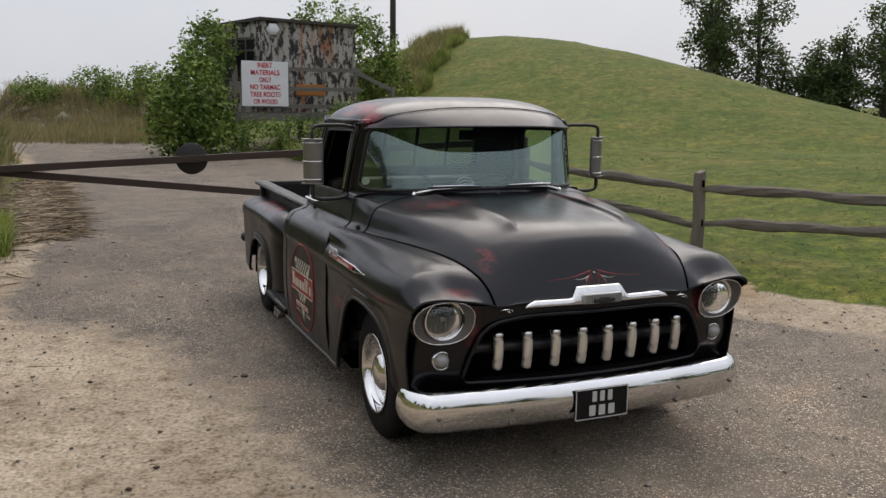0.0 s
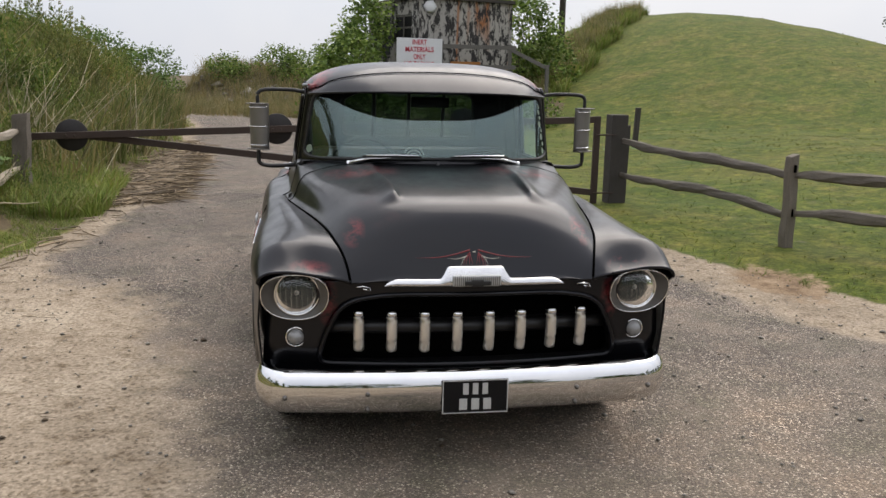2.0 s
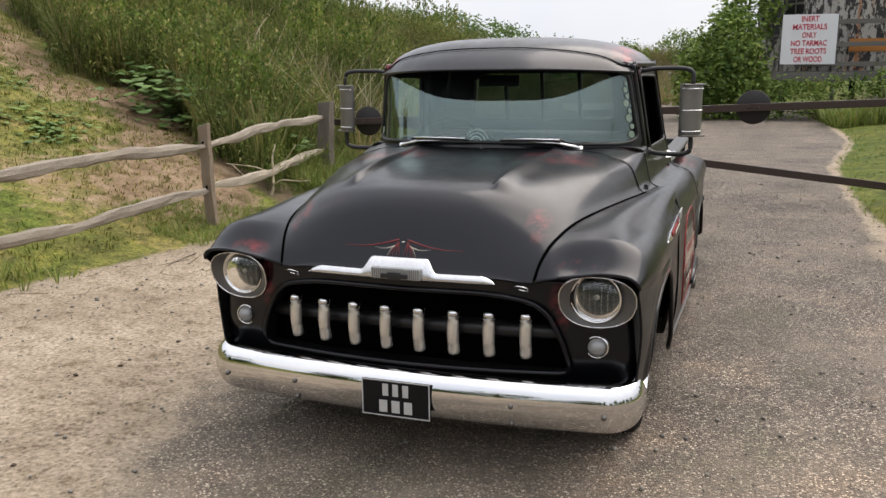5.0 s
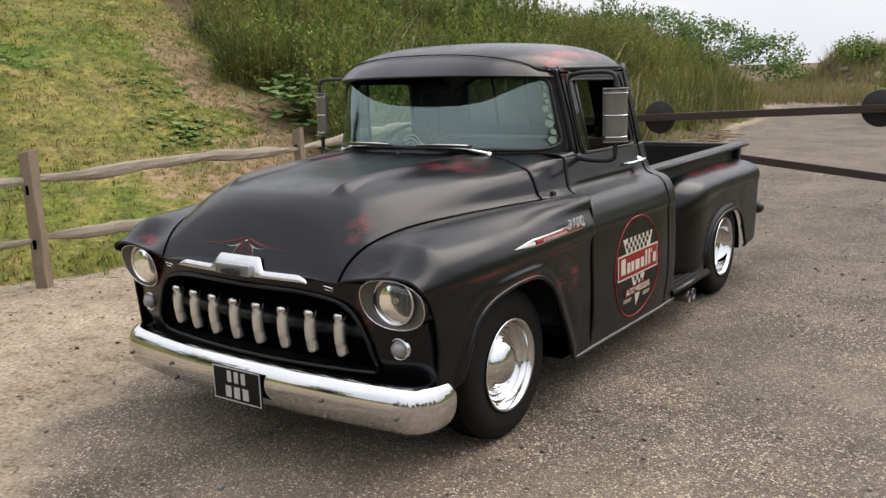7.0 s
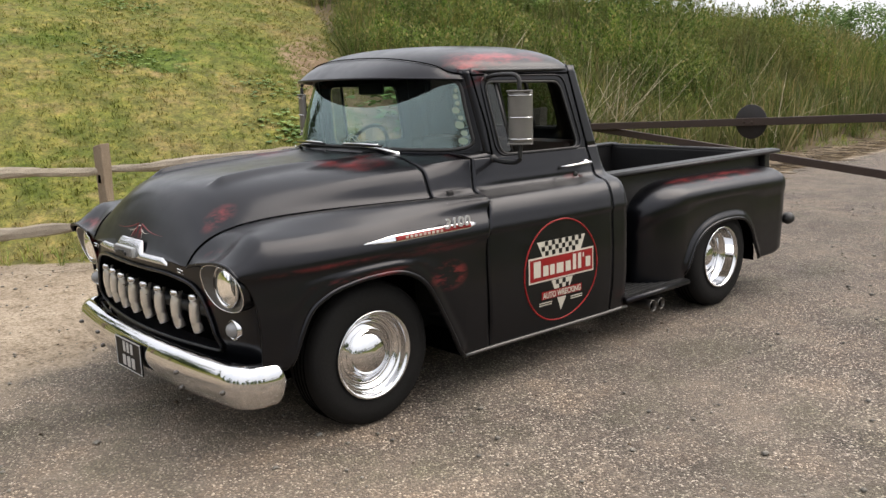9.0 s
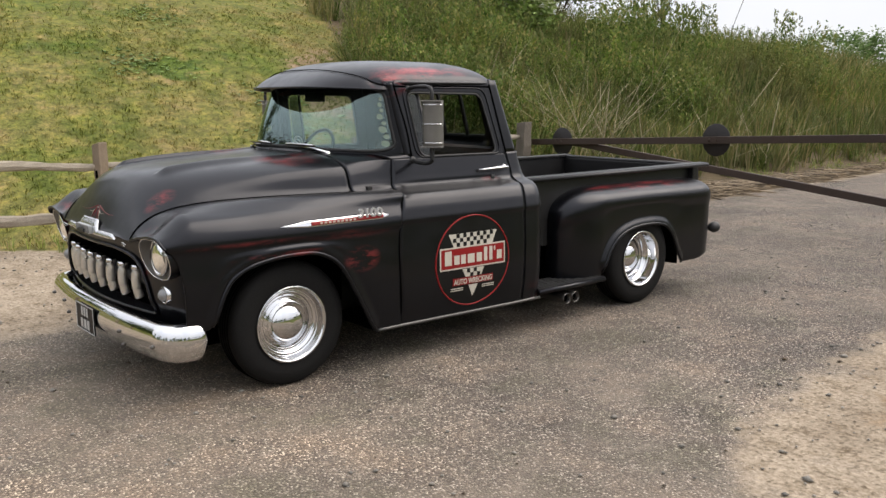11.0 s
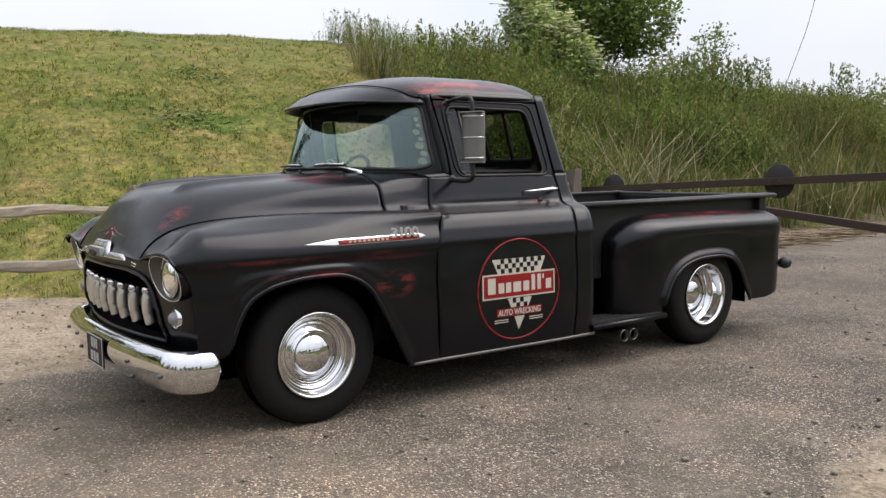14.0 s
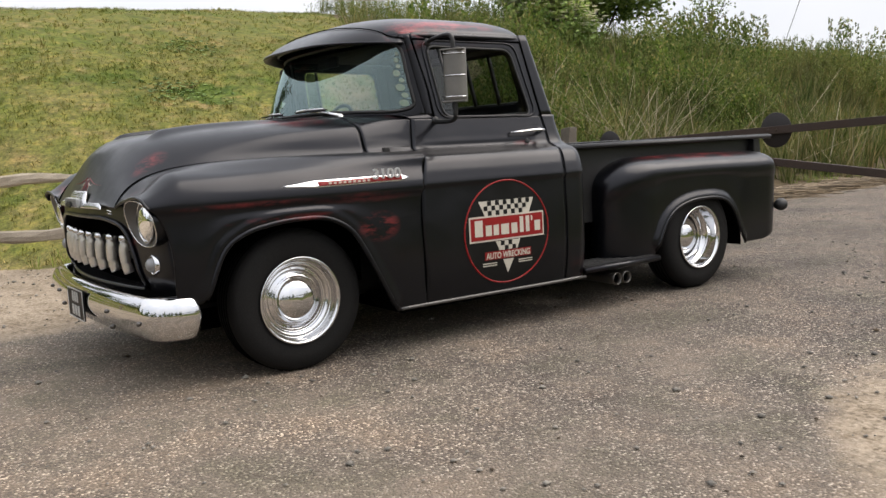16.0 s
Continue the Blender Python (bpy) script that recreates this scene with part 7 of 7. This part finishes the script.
for cx, cy, n, spread in ((-4.6, 8.8, 60, 0.42), (-5.3, 10.4, 18, 0.5), (-4.5, 12.8, 16, 0.6), (-5.6, 7.8, 16, 0.35), (-5.0, 15.5, 10, 0.7), (-6.2, 12.0, 8, 0.6)):
    p = np.stack([RNG.normal(cx, spread, n), RNG.normal(cy, spread, n), np.zeros(n)], -1)
    p[:, 2] = land(p[:, 0], p[:, 1]) + RNG.uniform(0.05, 0.4, n)
    sprays.append(strewn((stalk[0] * [1.1, 1.1, 1], stalk[1]), p, RNG.uniform(0.7, 1.5, n), 1.0))
n = 4600
yy = np.where(RNG.uniform(0, 1, n) < 0.05, RNG.uniform(3.0, 18, n), np.clip(RNG.normal(10.5, 2.4, n), 7.2 + RNG.uniform(0, 1, n), 19))
litter_at = smooth01(6.6, 8.2, yy)
p = np.stack([left_edge(yy) + 0.45 * litter_at + RNG.normal(-0.08, 0.20, n), yy, np.zeros(n)], -1)
p[:, 2] = np.maximum(0, land(p[:, 0], p[:, 1])) + 0.012 + 0.07 * litter_at * RNG.uniform(0, 1, n) ** 2
lit = strewn(((stalk[0][:, [2, 1, 0]] * [0, 1, 1] + stalk[0][:, 2:3] * [1, 0, 0] + np.array([0, 0, 0.004])) * [1, 3.5, 3.5], stalk[1]), p, RNG.uniform(0.12, 0.55, n), 0.15)
mass("dead_stalks", *joined(sprays), PALES, "pale dead plant stalks leaning out of the bank", "stalks")
mass("stalk_litter", *lit, STRAW, "brown dead stalks strewn along the road edge", "litter")

# twigs and dark leaf litter on the drive
n = 150
yy = RNG.uniform(-2.5, 9, n)
p = np.stack([left_edge(yy) + np.abs(RNG.normal(0.1, 0.5, n)), yy, np.full(n, 0.012)], -1)
extra = np.array([(-1.99, 0.01, 0.012), (-1.95, 0.05, 0.012), (0.02, -1.55, 0.012), (0.06, -1.56, 0.012), (-0.77, -0.5, 0.012), (-2.4, 3.1, 0.012), (-3.3, 2.6, 0.012), (-3.1, 2.2, 0.012), (-3.2, 2.35, 0.012)])
flat = (stalk[0][:, [2, 1, 0]] * [1, 1, 1], stalk[1])
mass("twigs", *joined([strewn(flat, p, RNG.uniform(0.06, 0.35, n), 0.05), strewn((flat[0] * [1, 2.2, 1.6], flat[1]), extra, np.array([0.16, 0.12, 0.14, 0.1, 0.09, 0.16, 0.6, 0.45, 0.35]), 0.02)]), TWIG, "dark twigs and bark litter lying on the drive", "twigs")
octa = (np.array([(1, 0, 0), (-0.9, 0.2, 0), (0, 0.8, 0.1), (0.1, -0.9, 0), (0, 0, 0.55), (0, 0.1, -0.3)], float), np.array([(0, 2, 4), (2, 1, 4), (1, 3, 4), (3, 0, 4), (2, 0, 5), (1, 2, 5), (3, 1, 5), (0, 3, 5)]))
a = scatter_land(9000, -5.5, 5.5, -3.5, 9, lambda x, y: (x > left_edge(y) - 0.3) & (x < right_edge(y) + 0.2) & ((np.minimum(x - left_edge(y), right_edge(y) - x) < 1.3) | (RNG.uniform(0, 1, len(x)) < 0.45)))
a[:, 2] = np.maximum(a[:, 2], 0) + 0.006
mass("loose_stones", *strewn(octa, a, RNG.gamma(2.0, 0.0032, len(a)) + 0.003, 0.1), STONE, "loose grit and small chalky stones on the drive", "stones")
b = scatter_land(380, -5, 5, -3.5, 8, lambda x, y: (x > left_edge(y)) & (x < right_edge(y)))
b[:, 2] = 0.006
mass("dark_crumbs", *strewn(octa, b, RNG.gamma(2.0, 0.003, len(b)) + 0.004, 0.1), TWIG, "dark crumbs of soil and leaf on the drive", "litter")
h_ = scatter_land(420, -13, 4, 40, 50, lambda x, y: y > 0)
mass("rubble_heap", *strewn(octa, h_, RNG.gamma(2, 0.09, len(h_)), 0.2), STONE, "heap of brown rubble and chalk at the road's end", "rubble")
c = np.array([(-4.1, 9.4, 0.05), (-3.95, 9.9, 0.04), (-4.3, 10.3, 0.06), (-3.9, 8.6, 0.03)])
mass("rubble_stones", *strewn(octa, c, np.array([0.12, 0.09, 0.1, 0.06]), 0.1), STONE, "pale lumps of rubble by the road edge", "stones")

# dead branch propped against the rails
branch = thing("dead_branch", "pale bare forked branch leaning against the oak rails", "branch")
for pts, r0 in (([(-3.98, 5.0, 0.04), (-3.89, 5.0, 0.29), (-3.90, 5.02, 0.58), (-3.86, 5.03, 0.75)], 0.018), ([(-3.89, 5.0, 0.29), (-3.73, 4.97, 0.35), (-3.55, 4.95, 0.345), (-3.37, 4.93, 0.36)], 0.011),
                ([(-3.90, 5.01, 0.49), (-3.80, 5.03, 0.54), (-3.71, 5.05, 0.61), (-3.61, 5.06, 0.75)], 0.010), ([(-3.90, 5.0, 0.42), (-4.05, 5.02, 0.46), (-4.2, 5.03, 0.488), (-4.55, 5.06, 0.51)], 0.011),
                ([(-4.47, 5.05, 0.50), (-4.4, 5.05, 0.45), (-4.32, 5.04, 0.39), (-4.18, 5.03, 0.32)], 0.007)):
    tube("stick", arc_pts(pts, 12), np.linspace(r0, r0 * 0.4, 12), PALES, branch, sides=6)

# broad burdock leaves by the fence and in the slope
th = np.linspace(0, 2 * np.pi, 11)[:-1]
bl = np.array([(0, 0, 0.0)] + [(0.5 + 0.55 * math.cos(t) * (1 - 0.15 * math.cos(t)), 0.42 * math.sin(t), 0.10 * math.cos(2 * t) - 0.12 * (0.5 + 0.5 * math.cos(t))) for t in th])
bl[0] = (0.42, 0, 0.06)
bt = np.array([(0, 1 + k, 1 + (k + 1) % 10) for k in range(10)])
sets = []
for cx, cy, n, sp, lo, hi, up in ((-5.1, 6.5, 240, 0.38, 0.09, 0.22, 0.55), (-6.0, 6.3, 320, 0.38, 0.09, 0.22, 0.6), (-9.5, 3.2, 150, 0.35, 0.04, 0.09, 0.05), (-6.4, 4.2, 110, 0.25, 0.05, 0.11, 0.06), (-12.0, 4.4, 120, 0.35, 0.04, 0.09, 0.05), (-7.6, 4.6, 60, 0.3, 0.05, 0.1, 0.06), (6.3, 14.6, 60, 0.25, 0.05, 0.11, 0.07)):
    p = np.stack([RNG.normal(cx, sp, n), RNG.normal(cy, sp, n), np.zeros(n)], -1)
    p[:, 2] = land(p[:, 0], p[:, 1]) + RNG.uniform(0.02, up, n)
    sets.append(strewn((bl, bt), p, RNG.uniform(lo, hi, n), 0.35))
mass("burdock", *joined(sets), DOCK, "broad green burdock leaves by the fence", "weeds")


def foliage(blobs, n, size, shell=0.55):
    """Leaves in clumps through a set of ellipsoids: arrays of folded leaves."""
    blobs = np.array(blobs, float)
    vol = blobs[:, 3] * blobs[:, 4] * blobs[:, 5]
    which = RNG.choice(len(blobs), n // 14, p=vol / vol.sum())
    d = RNG.normal(0, 1, (len(which), 3))
    d /= np.linalg.norm(d, axis=1)[:, None]
    r = RNG.uniform(shell, 1.0, len(which)) ** 0.6 * RNG.uniform(0.85, 1.12, len(which))
    clump = blobs[which, :3] + d * r[:, None] * blobs[which, 3:]
    at = np.repeat(clump, 14, 0) + RNG.normal(0, size * 1.05, (len(clump) * 14, 3))
    m = len(at)
    u = RNG.normal(0, 1, (m, 3))
    u[:, 2] = u[:, 2] * 0.5 - 0.25
    u /= np.linalg.norm(u, axis=1)[:, None]
    w = np.cross(u, RNG.normal(0, 1, (m, 3)))
    w /= np.linalg.norm(w, axis=1)[:, None]
    s = size * RNG.uniform(0.6, 1.3, m)[:, None]
    nrm = np.cross(u, w) * s * 0.12
    v = np.stack([at, at + u * s * 0.5 + w * s * 0.3 + nrm, at + u * s, at + u * s * 0.5 - w * s * 0.3 + nrm], 1).reshape(-1, 3)
    k = np.arange(m)[:, None] * 4
    f = np.concatenate([k + [0, 1, 2], k + [0, 2, 3]])
    return v, f, clump


def shrub(name, label, blobs, n, size, leaf=BUSH, category="bush", flowers=0, trunk=None, group=""):
    root = thing(name, label, category, group)
    v, f, clump = foliage(blobs, n, size)
    mass("crown", v, f, leaf, "", "", root)
    base = np.array(blobs)[:, :3].mean(0)
    gz_ = float(land(base[0], base[1])) - 0.1
    if trunk:
        h, rad = trunk
        tx, ty = base[0], base[1]
        tube("trunk", arc_pts([(tx, ty, gz_), (tx + 0.1, ty, gz_ + h * 0.35), (tx - 0.05, ty + 0.1, gz_ + h * 0.7), (tx, ty, gz_ + h)], 12), np.linspace(rad, rad * 0.35, 12), BARK, root, sides=8)
        start = np.array([tx, ty, gz_ + h * 0.45])
    else:
        start = np.array([base[0], base[1], gz_])
    for q in clump[:: max(1, len(clump) // 10)][:10]:
        mid = start + (q - start) * 0.5 + [0, 0, 0.12 * abs(q[2] - start[2])]
        tube("limb", arc_pts([start, mid, q], 8), np.linspace((trunk[1] * 0.4 if trunk else 0.035), 0.008, 8), BARK, root, sides=5)
    if flowers:
        top = clump[(clump[:, 2] > np.quantile(clump[:, 2], 0.25))][:flowers] + RNG.normal(0, 0.1, (min(flowers, (clump[:, 2] > np.quantile(clump[:, 2], 0.25)).sum()), 3))
        disc = (np.array([(0, 0, 0.03)] + [(math.cos(t) * (1 + 0.25 * math.sin(3 * t)), math.sin(t), 0) for t in th]), bt)
        mass("blossom", *strewn(disc, np.repeat(top, 7, 0) + RNG.normal(0, 0.16, (len(top) * 7, 3)), RNG.uniform(0.04, 0.09, len(top) * 7), 0.9), BLOOM, "", "", root)
    return root


g = lambda x, y: float(land(x, y))
shrub("elder_bush", "pale green elder bush with cream flower heads on the bank", [(-11.6, 13.3, g(-11.6, 13.3) + 1.2, 0.78, 0.75, 1.02), (-12.3, 13.2, g(-12, 13) + 1.95, 0.52, 0.55, 0.65), (-11.0, 13.7, g(-11, 13.7) + 0.8, 0.75, 0.6, 0.8)], 8000, 0.13, ELDER, flowers=420)
shrub("dark_bush", "dark dense rounded bush above the bank", [(-13.4, 17.2, 5.65, 1.5, 1.35, 1.3), (-12.6, 18.0, 5.4, 1.15, 1.05, 1.1), (-14.5, 16.7, 5.3, 1.35, 1.15, 1.4)], 16000, 0.14, BUSH, flowers=90)
shrub("sapling", "thin young sapling on the bank's edge", [(-11.4, 19.9, 4.7, 0.5, 0.5, 0.7)], 420, 0.11, BUSH, trunk=(2.0, 0.03))
shrub("flowering_bush", "grey-green flowering bush at the bank's end", [(-15.2, 44, 3.3, 2.4, 2.0, 1.45), (-11.8, 43, 2.7, 2.2, 1.8, 1.2), (-19.0, 46, 3.6, 2.6, 2.0, 1.4), (-8.8, 42, 2.0, 1.8, 1.5, 1.0)], 15000, 0.17, DOCK, flowers=420)
shrub("bush", "large green bush beside the hut", [(0.7, 23.6, 1.7, 1.0, 1.1, 1.45), (1.4, 25.0, 3.3, 0.78, 0.85, 1.0), (0.1, 23.0, 1.0, 0.9, 0.9, 0.95), (1.0, 23.2, 0.7, 1.2, 0.8, 0.8)], 11000, 0.15, flowers=50)
shrub("bush", "leafy bush rising behind the hut", [(7.3, 29.5, 3.2, 2.0, 1.4, 2.0), (6.6, 30.5, 4.8, 1.2, 1.0, 0.9), (8.6, 29.0, 2.2, 1.3, 1.0, 1.3)], 9000, 0.16, flowers=40)
shrub("low_shrub", "low tangled greenery under the deck", [(2.6, 22.7, 0.6, 0.9, 0.5, 0.55), (4.0, 22.9, 0.7, 1.0, 0.4, 0.6), (5.6, 22.6, 0.9, 1.1, 0.5, 0.9), (6.6, 22.3, 0.6, 0.7, 0.5, 0.6)], 5500, 0.10)
for k, (x, y, r, h) in enumerate(((-5.0, 44, 1.2, 0.9), (-2.2, 45, 1.5, 1.1), (0.6, 44, 1.1, 1.2), (-0.8, 43.5, 1.8, 1.3), (2.6, 42, 1.8, 1.3), (3.6, 38, 1.6, 1.2), (-8.5, 46, 1.6, 1.2), (2.0, 35, 1.3, 0.9))):
    z = g(x, y)
    shrub("far_bush", "dark bush on the rubble heap at the road's end", [(x, y, z + h * 0.65, r * 0.75, r, h * 0.85), (x + 0.5 * r, y, z + h * 0.4, r * 0.6, r, h * 0.65)], 2000, 0.15, BUSH, group="bushes at the road's end")
for x, y, h, r, low in ((29.8, 35.6, 8.6, 1.75, 0.2), (33.2, 35.6, 9.2, 1.8, 0.12), (31.6, 37.2, 6.5, 1.2, 0.2), (35.0, 33.0, 5.0, 1.3, 0.05), (36.4, 32.4, 6.0, 1.2, 0.05), (38.6, 31.6, 8.4, 1.7, 0.05), (40.5, 32.5, 8.8, 2.0, 0.05), (37.4, 34.5, 4.2, 1.9, 0.0), (35.2, 35.6, 4.0, 1.6, 0.0), (40.0, 29.5, 4.4, 1.8, 0.0), (42.5, 30.5, 7.5, 2.0, 0.05)):
    z = g(x, y)
    blobs = []
    for k in range(9):
        t = (k + 0.5) / 9
        wd = r * math.sin(math.pi * min(1, 0.18 + 0.85 * t)) ** 0.7
        a = 2.4 * k
        blobs.append((x + 0.45 * wd * math.cos(a), y + 0.45 * wd * math.sin(a), z + h * (low + (1 - low) * t), 0.62 * wd, 0.62 * wd, h * 0.085))
    shrub("tree", "dark leafy tree behind the mound", blobs, 4200, 0.2, TREEL, "tree", trunk=(h * 0.85, 0.17), group="trees behind the mound")
# trees beyond the near end of the drive, seen only as the dark skyline in chrome and glass
for k in range(15):
    a = radians(188 + 12.2 * k)
    x, y = 2.0 + (27 + 3 * math.sin(2.3 * k)) * math.cos(a), (26 + 3 * math.sin(1.7 * k)) * math.sin(a)
    z, h, r = g(x, y), 5.5 + 2.0 * math.sin(3.1 * k + 1), 2.6 + 0.6 * math.sin(1.3 * k)
    blobs = [(x + 0.5 * r * math.cos(2.4 * j), y + 0.5 * r * math.sin(2.4 * j), z + h * (0.12 + 0.13 * j), r * (0.75 - 0.06 * j), r * (0.75 - 0.06 * j), h * 0.13) for j in range(7)]
    shrub("tree", "leafy tree beyond the near end of the drive", blobs, 2600, 0.34, TREEL, "tree", trunk=(h * 0.8, 0.2), group="trees beyond the drive")
